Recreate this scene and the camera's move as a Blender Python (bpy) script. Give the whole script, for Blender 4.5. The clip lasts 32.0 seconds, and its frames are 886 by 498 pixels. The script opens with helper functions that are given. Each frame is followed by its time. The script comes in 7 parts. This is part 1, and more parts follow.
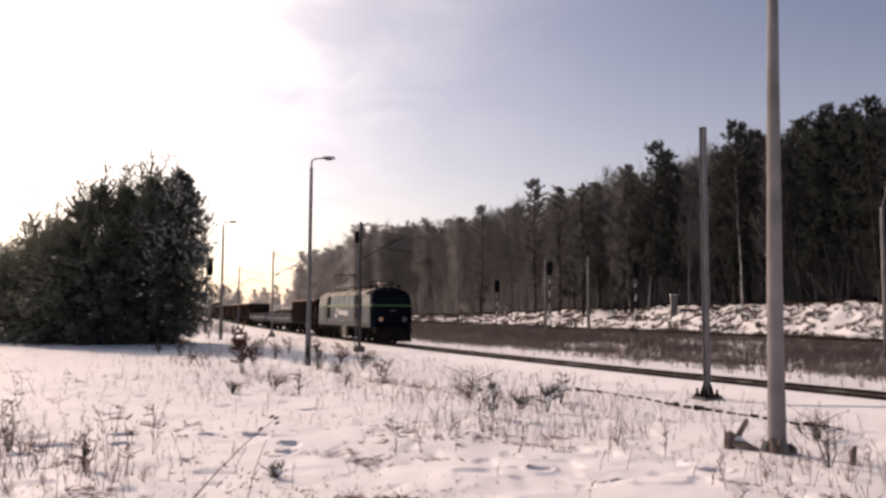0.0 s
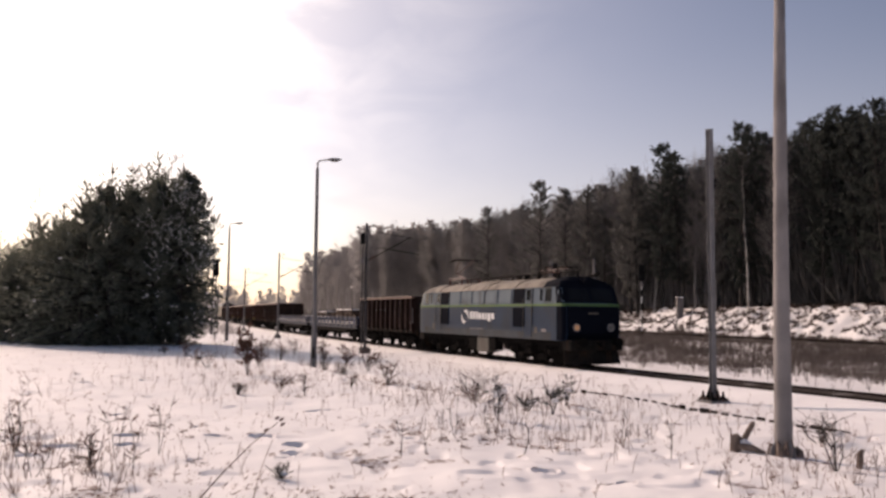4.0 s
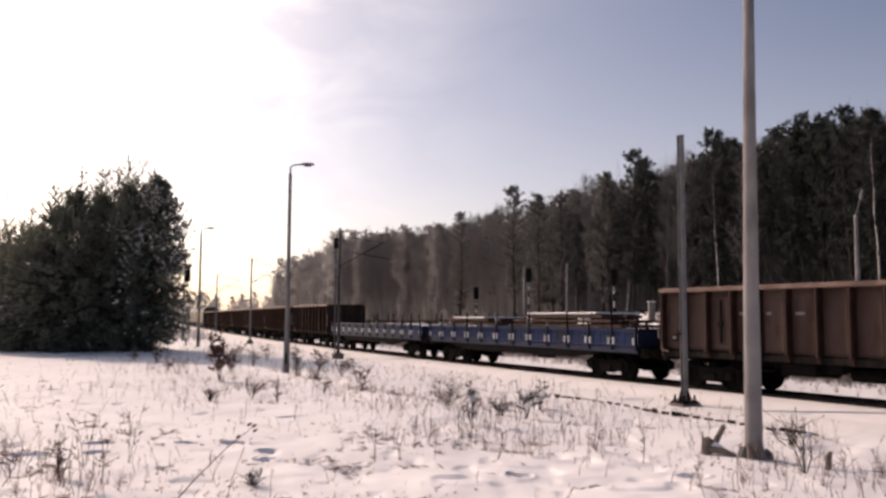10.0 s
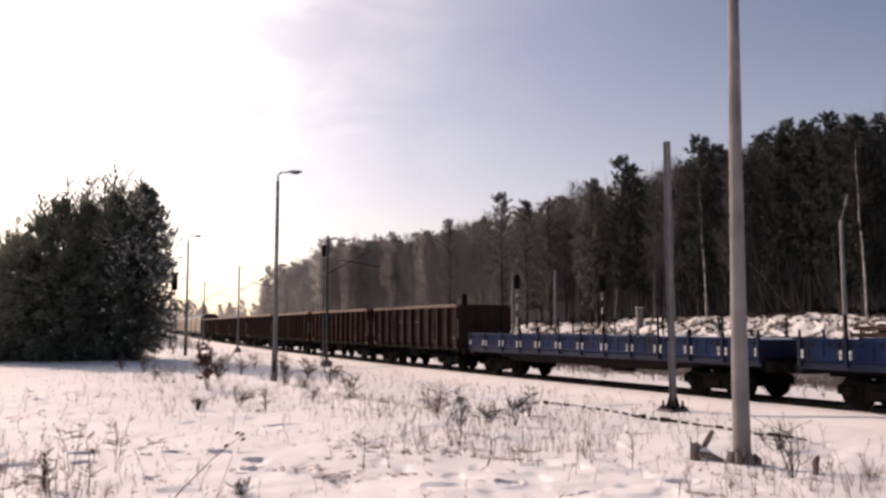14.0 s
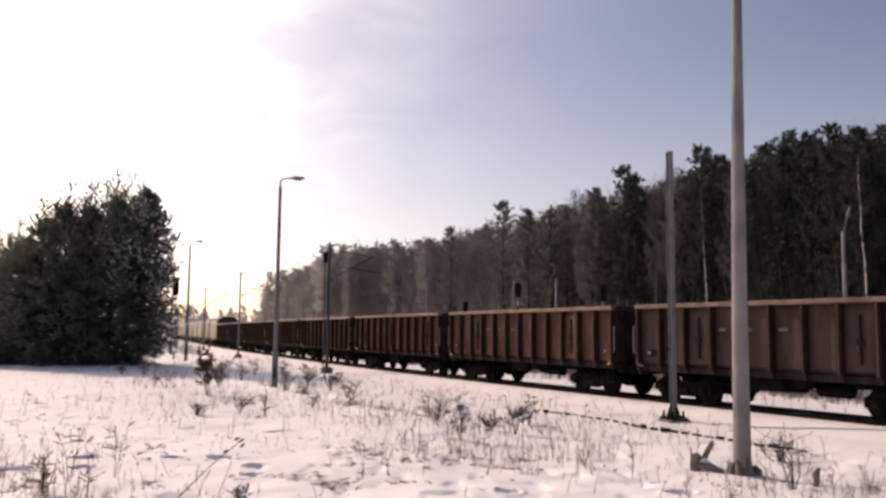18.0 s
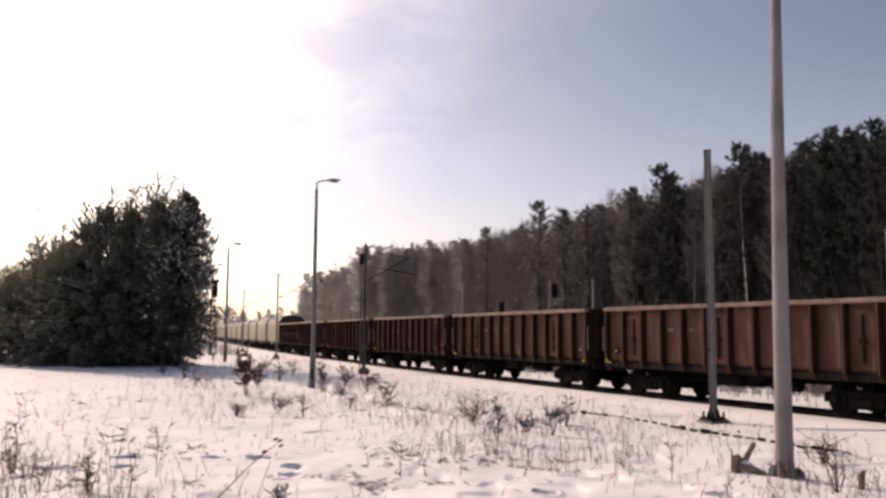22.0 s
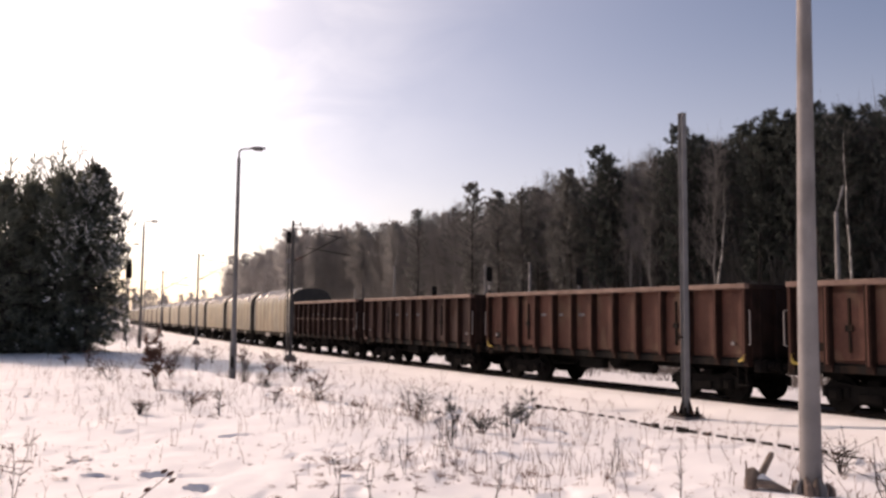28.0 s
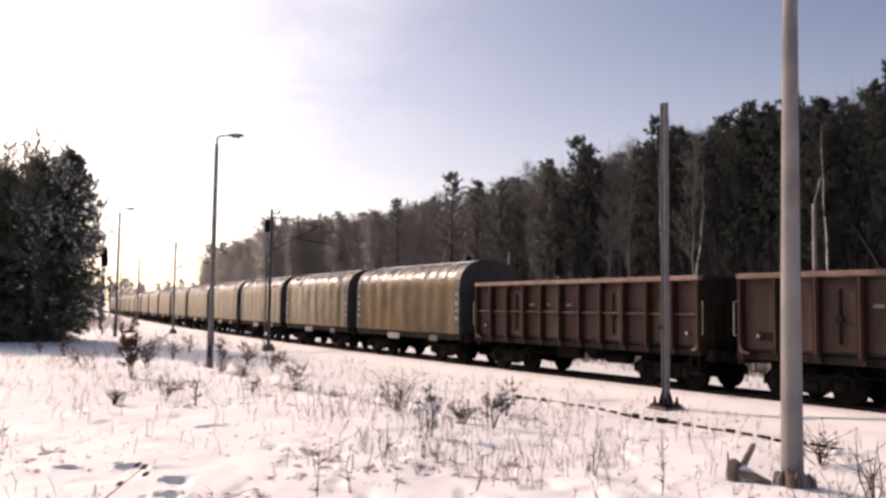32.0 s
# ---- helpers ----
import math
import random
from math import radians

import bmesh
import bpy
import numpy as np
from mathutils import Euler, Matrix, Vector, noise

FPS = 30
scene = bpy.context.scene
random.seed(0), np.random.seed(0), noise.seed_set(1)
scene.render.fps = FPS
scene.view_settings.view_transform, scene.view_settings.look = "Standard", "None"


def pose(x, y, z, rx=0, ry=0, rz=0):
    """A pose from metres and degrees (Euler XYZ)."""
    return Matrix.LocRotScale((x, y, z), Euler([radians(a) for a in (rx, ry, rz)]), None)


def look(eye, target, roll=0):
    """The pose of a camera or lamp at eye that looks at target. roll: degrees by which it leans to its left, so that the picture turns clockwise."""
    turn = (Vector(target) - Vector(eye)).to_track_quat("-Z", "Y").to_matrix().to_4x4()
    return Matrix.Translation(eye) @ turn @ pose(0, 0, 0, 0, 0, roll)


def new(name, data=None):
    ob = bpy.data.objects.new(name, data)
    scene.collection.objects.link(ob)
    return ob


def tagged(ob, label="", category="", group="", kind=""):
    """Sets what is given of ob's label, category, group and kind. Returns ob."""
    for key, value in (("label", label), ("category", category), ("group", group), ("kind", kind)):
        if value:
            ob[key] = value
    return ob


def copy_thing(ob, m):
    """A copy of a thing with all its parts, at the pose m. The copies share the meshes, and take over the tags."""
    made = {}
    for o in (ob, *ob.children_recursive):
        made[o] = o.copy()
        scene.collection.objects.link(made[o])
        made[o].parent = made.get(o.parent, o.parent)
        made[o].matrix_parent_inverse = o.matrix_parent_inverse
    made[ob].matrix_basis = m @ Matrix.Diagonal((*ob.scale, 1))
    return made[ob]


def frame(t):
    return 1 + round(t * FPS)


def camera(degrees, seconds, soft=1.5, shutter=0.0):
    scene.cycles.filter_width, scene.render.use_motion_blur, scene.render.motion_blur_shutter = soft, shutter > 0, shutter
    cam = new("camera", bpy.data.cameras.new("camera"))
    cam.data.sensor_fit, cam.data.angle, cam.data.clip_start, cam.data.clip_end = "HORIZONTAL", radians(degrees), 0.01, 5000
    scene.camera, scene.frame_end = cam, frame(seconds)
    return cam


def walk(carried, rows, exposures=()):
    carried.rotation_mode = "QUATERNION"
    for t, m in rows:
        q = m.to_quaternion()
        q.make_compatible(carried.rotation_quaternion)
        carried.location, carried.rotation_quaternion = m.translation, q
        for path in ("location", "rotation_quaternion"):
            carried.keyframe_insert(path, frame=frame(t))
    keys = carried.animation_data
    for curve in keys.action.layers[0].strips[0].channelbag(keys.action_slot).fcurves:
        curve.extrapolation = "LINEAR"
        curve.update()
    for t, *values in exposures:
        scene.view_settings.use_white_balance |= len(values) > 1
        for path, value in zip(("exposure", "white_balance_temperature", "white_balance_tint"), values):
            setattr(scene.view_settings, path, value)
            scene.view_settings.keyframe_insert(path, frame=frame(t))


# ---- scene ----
# Lens and path: one standing spot, then a slow move forward near the end.
cam = camera(55.19, 32.0, soft=2.8)
EXPO, KELVIN, TINT = -0.13, 7450, 28
SKY, GLARE, VEIL, EVEN = 0.094, 30.5, 4.0, 2.7
PATH = [
    (0, pose(0.000, 0.000, 2.194, 94.250, -0.367, 1.188)),
    (0.5, pose(0.000, 0.000, 2.194, 94.376, -0.361, 1.030)),
    (1, pose(0.000, 0.000, 2.194, 94.502, -0.568, 1.002)),
    (1.5, pose(0.000, 0.000, 2.194, 94.664, -0.714, 0.873)),
    (2, pose(0.000, 0.000, 2.194, 94.709, -0.709, 0.769)),
    (2.5, pose(0.000, 0.000, 2.194, 94.614, -0.466, 0.967)),
    (3, pose(0.000, 0.000, 2.194, 94.478, -0.425, 1.284)),
    (3.5, pose(0.000, 0.000, 2.194, 94.413, -0.491, 1.594)),
    (5.5, pose(0.000, 0.000, 2.194, 94.274, -0.607, 1.361)),
    (6, pose(0.000, 0.000, 2.194, 94.389, -0.517, 1.301)),
    (6.5, pose(0.000, 0.000, 2.194, 94.355, -0.355, 1.313)),
    (7, pose(0.000, 0.000, 2.194, 94.290, -0.191, 1.218)),
    (7.5, pose(0.000, 0.000, 2.194, 94.270, -0.272, 1.028)),
    (8, pose(0.000, 0.000, 2.194, 94.292, -0.222, 0.758)),
    (8.5, pose(0.000, 0.000, 2.194, 94.295, -0.217, 0.400)),
    (9, pose(0.000, 0.000, 2.194, 94.409, -0.145, 0.007)),
    (9.5, pose(0.000, 0.000, 2.194, 94.559, -0.299, -0.084)),
    (10, pose(0.000, 0.000, 2.194, 94.712, -0.333, -0.212)),
    (10.5, pose(0.000, 0.000, 2.194, 94.862, -0.181, -0.087)),
    (11, pose(0.000, 0.000, 2.194, 94.909, -0.045, 0.015)),
    (11.5, pose(0.000, 0.000, 2.194, 94.919, -0.119, -0.017)),
    (12, pose(0.000, 0.000, 2.194, 95.040, -0.185, -0.140)),
    (12.5, pose(0.000, 0.000, 2.194, 95.200, -0.239, -0.388)),
    (13, pose(0.000, 0.000, 2.194, 95.132, -0.208, -0.267)),
    (13.5, pose(0.000, 0.000, 2.194, 95.099, -0.138, -0.243)),
    (14, pose(0.000, 0.000, 2.194, 95.191, -0.012, -0.988)),
    (14.5, pose(0.000, 0.000, 2.194, 95.192, -0.212, -2.767)),
    (16.5, pose(0.000, 0.000, 2.194, 95.849, -0.265, -1.313)),
    (17, pose(0.000, 0.000, 2.194, 95.855, -0.318, -0.953)),
    (17.5, pose(0.000, 0.000, 2.194, 95.805, -0.503, -1.031)),
    (18, pose(0.000, 0.000, 2.194, 95.703, -0.583, -0.933)),
    (18.5, pose(0.000, 0.000, 2.194, 95.628, -0.454, -0.515)),
    (19, pose(0.000, 0.000, 2.194, 95.547, -0.371, -0.044)),
    (19.5, pose(0.000, 0.000, 2.194, 95.461, -0.362, 0.229)),
    (20, pose(0.000, 0.000, 2.194, 95.384, -0.429, 0.674)),
    (20.5, pose(0.000, 0.000, 2.194, 95.441, -0.373, 0.993)),
    (21, pose(0.000, 0.000, 2.194, 95.607, -0.524, 1.232)),
    (21.5, pose(0.000, 0.000, 2.194, 95.744, -0.488, 1.418)),
    (22, pose(0.000, 0.000, 2.194, 95.737, -0.428, 1.505)),
    (22.5, pose(0.000, 0.000, 2.194, 95.525, -0.450, 1.151)),
    (23, pose(0.000, 0.000, 2.194, 95.332, -0.696, 0.891)),
    (23.5, pose(0.000, 0.000, 2.194, 95.051, -0.711, 0.721)),
    (24, pose(0.000, 0.000, 2.194, 94.630, -0.625, 0.317)),
    (24.5, pose(0.000, 0.000, 2.194, 94.419, -0.655, 0.031)),
    (25, pose(-0.022, 0.166, 2.195, 94.389, -0.505, -0.377)),
    (25.5, pose(-0.081, 0.629, 2.198, 94.402, -0.501, -0.753)),
    (26, pose(-0.144, 1.112, 2.200, 94.526, -0.613, -1.356)),
    (26.5, pose(-0.209, 1.609, 2.203, 94.609, -0.640, -1.840)),
    (28.5, pose(-0.460, 3.550, 2.214, 94.735, -0.539, -3.752)),
    (29, pose(-0.460, 3.550, 2.214, 94.549, -0.590, -3.978)),
    (29.5, pose(-0.460, 3.550, 2.214, 94.506, -0.633, -4.185)),
    (30, pose(-0.460, 3.550, 2.214, 94.457, -0.730, -4.175)),
    (30.5, pose(-0.460, 3.550, 2.214, 94.401, -0.726, -4.079)),
    (31, pose(-0.460, 3.550, 2.214, 94.432, -0.859, -4.229)),
    (31.5, pose(-0.460, 3.550, 2.214, 94.263, -0.869, -4.484)),
    (32, pose(-0.460, 3.550, 2.214, 94.045, -0.742, -4.812)),
]
walk(cam, PATH, exposures=[(t, EXPO + e, KELVIN, TINT) for t, e in ((0.0, -0.04), (8.0, -0.01), (12.0, 0.07), (24.5, 0.05), (26.5, 0.04), (28.5, 0.28), (32.0, 0.34))])

# ---- light ----
SUN_BEARING, SUN_ELEV = radians(-45.3), radians(29.0)
world = bpy.data.worlds.new("world")
scene.world = world
world.use_nodes = True
wn = world.node_tree
sky = wn.nodes.new("ShaderNodeTexSky")
sky.sky_type = "NISHITA"
sky.sun_disc = False
sky.sun_elevation, sky.sun_rotation = SUN_ELEV, SUN_BEARING
sky.air_density, sky.dust_density, sky.ozone_density = 1.0, 1.2, 3.0
bg = wn.nodes["Background"]
bg.inputs[1].default_value = SKY
# thin winter haze: a broad white glare round the sun and a pale veil low down
geo, dot, low = wn.nodes.new("ShaderNodeTexCoord"), wn.nodes.new("ShaderNodeVectorMath"), wn.nodes.new("ShaderNodeSeparateXYZ")
dot.operation = "DOT_PRODUCT"
dot.inputs[1].default_value = (math.sin(SUN_BEARING) * math.cos(SUN_ELEV), math.cos(SUN_BEARING) * math.cos(SUN_ELEV), math.sin(SUN_ELEV))
wn.links.new(geo.outputs["Generated"], dot.inputs[0])
wn.links.new(geo.outputs["Generated"], low.inputs[0])


def curve(source, x0, x1, y0, y1, power, most=99.0):
    r = wn.nodes.new("ShaderNodeMapRange")
    r.inputs["From Min"].default_value, r.inputs["From Max"].default_value = x0, x1
    wn.links.new(source, r.inputs["Value"])
    p = wn.nodes.new("ShaderNodeMath")
    p.operation = "POWER"
    wn.links.new(r.outputs[0], p.inputs[0])
    p.inputs[1].default_value = power
    m = wn.nodes.new("ShaderNodeMath")
    m.operation = "MULTIPLY_ADD"
    wn.links.new(p.outputs[0], m.inputs[0])
    m.inputs[1].default_value, m.inputs[2].default_value = y1 - y0, y0
    top = wn.nodes.new("ShaderNodeMath")
    top.operation = "MINIMUM"
    wn.links.new(m.outputs[0], top.inputs[0])
    top.inputs[1].default_value = most
    return top.outputs[0]


def add_haze(colour, amount, tint):
    v = wn.nodes.new("ShaderNodeVectorMath")
    v.operation = "MULTIPLY_ADD"
    wn.links.new(amount, v.inputs[0])
    v.inputs[1].default_value = tint
    wn.links.new(colour, v.inputs[2])
    return v.outputs[0]


# faint wisps of thin cloud in the glare
wisp, part_of = wn.nodes.new("ShaderNodeTexNoise"), wn.nodes.new("ShaderNodeMapRange")
stretch_sky = wn.nodes.new("ShaderNodeMapping")
stretch_sky.inputs["Scale"].default_value = (1.0, 1.0, 2.2)
wn.links.new(geo.outputs["Generated"], stretch_sky.inputs[0])
wn.links.new(stretch_sky.outputs[0], wisp.inputs[0])
wisp.inputs["Scale"].default_value, wisp.inputs["Detail"].default_value, wisp.inputs["Distortion"].default_value = 9.0, 6.0, 0.6
part_of.inputs["From Min"].default_value, part_of.inputs["From Max"].default_value = 0.35, 0.65
part_of.inputs["To Min"].default_value, part_of.inputs["To Max"].default_value = 0.7, 1.4
wn.links.new(wisp.outputs[0], part_of.inputs["Value"])
clouded = wn.nodes.new("ShaderNodeMath")
clouded.operation = "MULTIPLY"
wn.links.new(curve(dot.outputs["Value"], 0.3, 1.0, 0.0, GLARE, 7.0, 13.0), clouded.inputs[0])
wn.links.new(part_of.outputs[0], clouded.inputs[1])
hazy = add_haze(sky.outputs[0], clouded.outputs[0], (0.99, 0.98, 0.78))
hazy = add_haze(hazy, curve(dot.outputs["Value"], 0.0, 1.0, 0.0, EVEN, 2.0), (1.0, 0.96, 0.86))
hazy = add_haze(hazy, curve(low.outputs["Z"], 0.35, 0.0, 0.0, VEIL, 1.5), (1.0, 0.93, 0.83))
wn.links.new(hazy, bg.inputs[0])

sun = new("sun", bpy.data.lights.new("sun", "SUN"))
sun.data.energy, sun.data.angle, sun.data.color = 3.2, radians(0.6), (1.0, 0.865, 0.73)
sun_dir = Vector((math.sin(SUN_BEARING) * math.cos(SUN_ELEV), math.cos(SUN_BEARING) * math.cos(SUN_ELEV), math.sin(SUN_ELEV)))
sun.matrix_world = look(sun_dir * 100, (0, 0, 0))


# ---- materials ----
def mat(name, dark, light, rough=0.8, metal=0.0, scale=3.0, fine=40.0, bump=0.15, dist=0.01, spread=0.0, coat=0.0, stains=None, island=0.0, stretch=(1, 1, 1), spec=0.5, thin=0.0):
    """Two scales of variation between two colours, fine relief, optional stains and a spread from thing to thing."""
    m = bpy.data.materials.new(name)
    m.use_nodes = True
    n, l = m.node_tree.nodes, m.node_tree.links
    p = n["Principled BSDF"]
    co = n.new("ShaderNodeTexCoord")
    mp = n.new("ShaderNodeMapping")
    mp.inputs["Scale"].default_value = stretch
    l.new(co.outputs["Object"], mp.inputs[0])
    big, small = n.new("ShaderNodeTexNoise"), n.new("ShaderNodeTexNoise")
    big.inputs["Scale"].default_value, small.inputs["Scale"].default_value = scale, fine
    big.inputs["Detail"].default_value, small.inputs["Detail"].default_value = 5, 3
    l.new(mp.outputs[0], big.inputs[0]), l.new(mp.outputs[0], small.inputs[0])
    add = n.new("ShaderNodeMath")
    add.operation = "MULTIPLY_ADD"
    l.new(small.outputs[0], add.inputs[0])
    add.inputs[1].default_value = 0.35
    l.new(big.outputs[0], add.inputs[2])
    ramp = n.new("ShaderNodeValToRGB")
    ramp.color_ramp.elements[0].position, ramp.color_ramp.elements[1].position = 0.45, 0.9
    ramp.color_ramp.elements[0].color, ramp.color_ramp.elements[1].color = (*dark, 1), (*light, 1)
    l.new(add.outputs[0], ramp.inputs[0])
    colour = ramp.outputs[0]
    if stains:
        st, sr, mx = n.new("ShaderNodeTexNoise"), n.new("ShaderNodeValToRGB"), n.new("ShaderNodeMix")
        sm = n.new("ShaderNodeMapping")
        sm.inputs["Scale"].default_value = (1, 1, 0.35)
        l.new(co.outputs["Object"], sm.inputs[0])
        l.new(sm.outputs[0], st.inputs[0])
        st.inputs["Scale"].default_value, st.inputs["Detail"].default_value = stains[1], 8
        sr.color_ramp.elements[0].position, sr.color_ramp.elements[1].position = 0.52, 0.66
        mx.data_type = "RGBA"
        l.new(st.outputs[0], sr.inputs[0]), l.new(sr.outputs[0], mx.inputs["Factor"])
        l.new(colour, mx.inputs["A"])
        mx.inputs["B"].default_value = (*stains[0], 1)
        colour = mx.outputs["Result"]
    if spread or island:
        hs, mr = n.new("ShaderNodeHueSaturation"), n.new("ShaderNodeMapRange")
        if spread:
            src = n.new("ShaderNodeObjectInfo").outputs["Random"]
        else:
            src = n.new("ShaderNodeNewGeometry").outputs["Random Per Island"]
        a = spread or island
        mr.inputs["To Min"].default_value, mr.inputs["To Max"].default_value = 1 - a, 1 + a
        l.new(src, mr.inputs["Value"]), l.new(mr.outputs[0], hs.inputs["Value"]), l.new(colour, hs.inputs["Color"])
        colour = hs.outputs[0]
    l.new(colour, p.inputs["Base Color"])
    p.inputs["Roughness"].default_value, p.inputs["Metallic"].default_value = rough, metal
    p.inputs["Coat Weight"].default_value = coat
    p.inputs["Specular IOR Level"].default_value = spec
    if bump:
        b = n.new("ShaderNodeBump")
        b.inputs["Strength"].default_value, b.inputs["Distance"].default_value = bump, dist
        l.new(add.outputs[0], b.inputs["Height"]), l.new(b.outputs[0], p.inputs["Normal"])
    if thin:
        # leaves and needles let some light through
        tr, ms = n.new("ShaderNodeBsdfTranslucent"), n.new("ShaderNodeMixShader")
        l.new(colour, tr.inputs["Color"])
        ms.inputs[0].default_value = thin
        l.new(p.outputs[0], ms.inputs[1]), l.new(tr.outputs[0], ms.inputs[2])
        l.new(ms.outputs[0], n["Material Output"].inputs["Surface"])
    return m


SNOW = mat("snow", (0.785, 0.775, 0.785), (0.885, 0.875, 0.875), 0.75, scale=0.7, fine=9, bump=0.5, dist=0.05)
SNOW_LOAD = mat("snow_load", (0.80, 0.80, 0.82), (0.9, 0.9, 0.9), 0.7, scale=3, fine=20, bump=0.4, dist=0.03)
CONCRETE = mat("concrete", (0.17, 0.158, 0.158), (0.28, 0.262, 0.258), 0.9, scale=1.2, fine=60, bump=0.3, stains=((0.13, 0.12, 0.117), 1.5), spec=0.2)
CONCRETE_DARK = mat("old_concrete", (0.095, 0.095, 0.1), (0.18, 0.177, 0.18), 0.85, scale=1.2, fine=50, bump=0.3, stains=((0.1, 0.1, 0.1), 1.4))
MAST_GREY = mat("weathered_mast_steel", (0.05, 0.049, 0.05), (0.1, 0.098, 0.1), 0.8, 0.0, 2, 30, spec=0.2)
STEEL = mat("galvanised_steel", (0.12, 0.12, 0.125), (0.2, 0.2, 0.205), 0.7, 0.0, 2, 30, spec=0.3)
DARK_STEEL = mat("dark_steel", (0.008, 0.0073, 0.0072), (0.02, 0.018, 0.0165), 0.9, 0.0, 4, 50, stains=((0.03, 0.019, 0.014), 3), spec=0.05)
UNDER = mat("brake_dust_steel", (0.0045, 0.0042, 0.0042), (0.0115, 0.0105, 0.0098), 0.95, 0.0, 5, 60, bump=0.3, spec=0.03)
RAIL = mat("rail_steel", (0.012, 0.010, 0.009), (0.032, 0.024, 0.02), 0.9, 0.0, 3, 60, spec=0.05)
RUST = mat("brown_wagon_paint", (0.06, 0.026, 0.0192), (0.122, 0.056, 0.042), 0.7, 0.0, 1.6, 25, 0.25, stains=((0.135, 0.084, 0.058), 1.6), spread=0.2, spec=0.15, stretch=(1, 1, 0.45))
RUST_OLD = mat("faded_wagon_paint", (0.042, 0.0262, 0.0225), (0.085, 0.054, 0.046), 0.75, 0.0, 1.2, 25, 0.3, stains=((0.048, 0.025, 0.018), 1.8), spread=0.14, spec=0.15, stretch=(1, 1, 0.45))
# wagon brown set darker so the ribs carry their shade in colour
RIB_SHADED = mat("shaded_brown_rib", (0.016, 0.0085, 0.007), (0.034, 0.0175, 0.0135), 0.8, 0.0, 2, 30, 0.2, stains=((0.05, 0.026, 0.019), 2.5), spread=0.15, spec=0.1)
# the same brown darkened for wagon ends turned away from the sun
END_SHADED = mat("shaded_end_brown", (0.018, 0.0115, 0.01), (0.036, 0.021, 0.0175), 0.8, 0.0, 2, 30, 0.2, spread=0.15, spec=0.1)
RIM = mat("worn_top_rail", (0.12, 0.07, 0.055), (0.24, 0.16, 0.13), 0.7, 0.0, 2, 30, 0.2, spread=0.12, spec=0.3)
BLUE = mat("blue_wagon_paint", (0.0022, 0.0105, 0.042), (0.0055, 0.0215, 0.078), 0.42, 0.0, 1.5, 30, 0.2, stains=((0.009, 0.014, 0.03), 1.6), spec=0.1)
# near-white colour stands in for sun glints on the latches
LATCH_GLINT = mat("glint_white_latch", (0.6, 0.6, 0.61), (0.85, 0.85, 0.84), 0.35, 0.0, 3, 30, 0.1)
BLUE_RIB = mat("dark_blue_paint", (0.005, 0.009, 0.026), (0.010, 0.017, 0.045), 0.55, 0.0, 2, 30, spec=0.2)
LOCO_BLUE = mat("mid_blue_loco_paint", (0.0065, 0.0205, 0.045), (0.0105, 0.0295, 0.062), 0.42, 0.0, 0.8, 12, 0.06, stains=((0.012, 0.02, 0.035), 0.9), spec=0.18)
LOCO_PALE = mat("pale_blue_loco_paint", (0.055, 0.088, 0.12), (0.078, 0.115, 0.15), 0.38, 0.0, 0.8, 12, 0.05, stains=((0.027, 0.04, 0.054), 0.9), spec=0.25)
LOCO_FILTER = mat("light_filter_panel", (0.07, 0.107, 0.133), (0.095, 0.133, 0.16), 0.5, 0.0, 1.5, 20, 0.08, stains=((0.036, 0.05, 0.064), 1.5), spec=0.25)
# navy made darker to hold the shade on the leading cab
LOCO_NAVY = mat("navy_and_shade_paint", (0.003, 0.0042, 0.008), (0.005, 0.007, 0.0125), 0.85, 0.0, 1, 12, 0.05, spec=0.03)
LOCO_GREEN = mat("lime_green_band", (0.06, 0.125, 0.03), (0.085, 0.165, 0.038), 0.5, 0.0, 1, 12, 0.05, spec=0.3)
LOCO_ROOF = mat("sooty_cream_roof", (0.13, 0.11, 0.09), (0.25, 0.22, 0.18), 0.75, 0.0, 0.8, 15, 0.2, stains=((0.07, 0.055, 0.045), 1.0), spec=0.3)
LOCO_DIRT = mat("dusty_grey_blue_paint", (0.022, 0.031, 0.042), (0.04, 0.048, 0.058), 0.6, 0.0, 1.2, 14, 0.08, stains=((0.03, 0.028, 0.027), 1.2), spec=0.2)
WHITE = mat("white_paint", (0.62, 0.62, 0.62), (0.75, 0.75, 0.74), 0.5, 0.0, 3, 30, 0.05)
GREY_PAINT = mat("beige_box_paint", (0.05, 0.045, 0.038), (0.085, 0.076, 0.063), 0.6, 0.0, 2, 20, 0.1, stains=((0.05, 0.04, 0.03), 2))
RED = mat("red_oxide_paint", (0.065, 0.02, 0.016), (0.11, 0.032, 0.025), 0.5, 0.0, 3, 30)
GLASS_DARK = mat("dark_window_glass", (0.006, 0.007, 0.008), (0.011, 0.012, 0.014), 0.15, 0.0, 1, 3, 0.0, spec=0.12)
LENS = mat("lamp_lens", (0.10, 0.10, 0.10), (0.18, 0.18, 0.17), 0.2, 0.0, 3, 10, 0.0, spec=0.3)
TARP = mat("khaki_tarpaulin", (0.063, 0.0385, 0.0145), (0.112, 0.071, 0.029), 0.36, 0.0, 0.9, 6, 1.0, 0.05, stains=((0.04, 0.0245, 0.0105), 0.8), spread=0.16, spec=0.24)
TARP_END = mat("dark_end_panel", (0.014, 0.013, 0.0125), (0.032, 0.029, 0.027), 0.6, 0.0, 2, 25)
WOOD = mat("weathered_wood", (0.03, 0.019, 0.015), (0.085, 0.053, 0.041), 0.9, 0.0, 2.5, 30, 0.4, stretch=(1, 6, 6), spec=0.2)
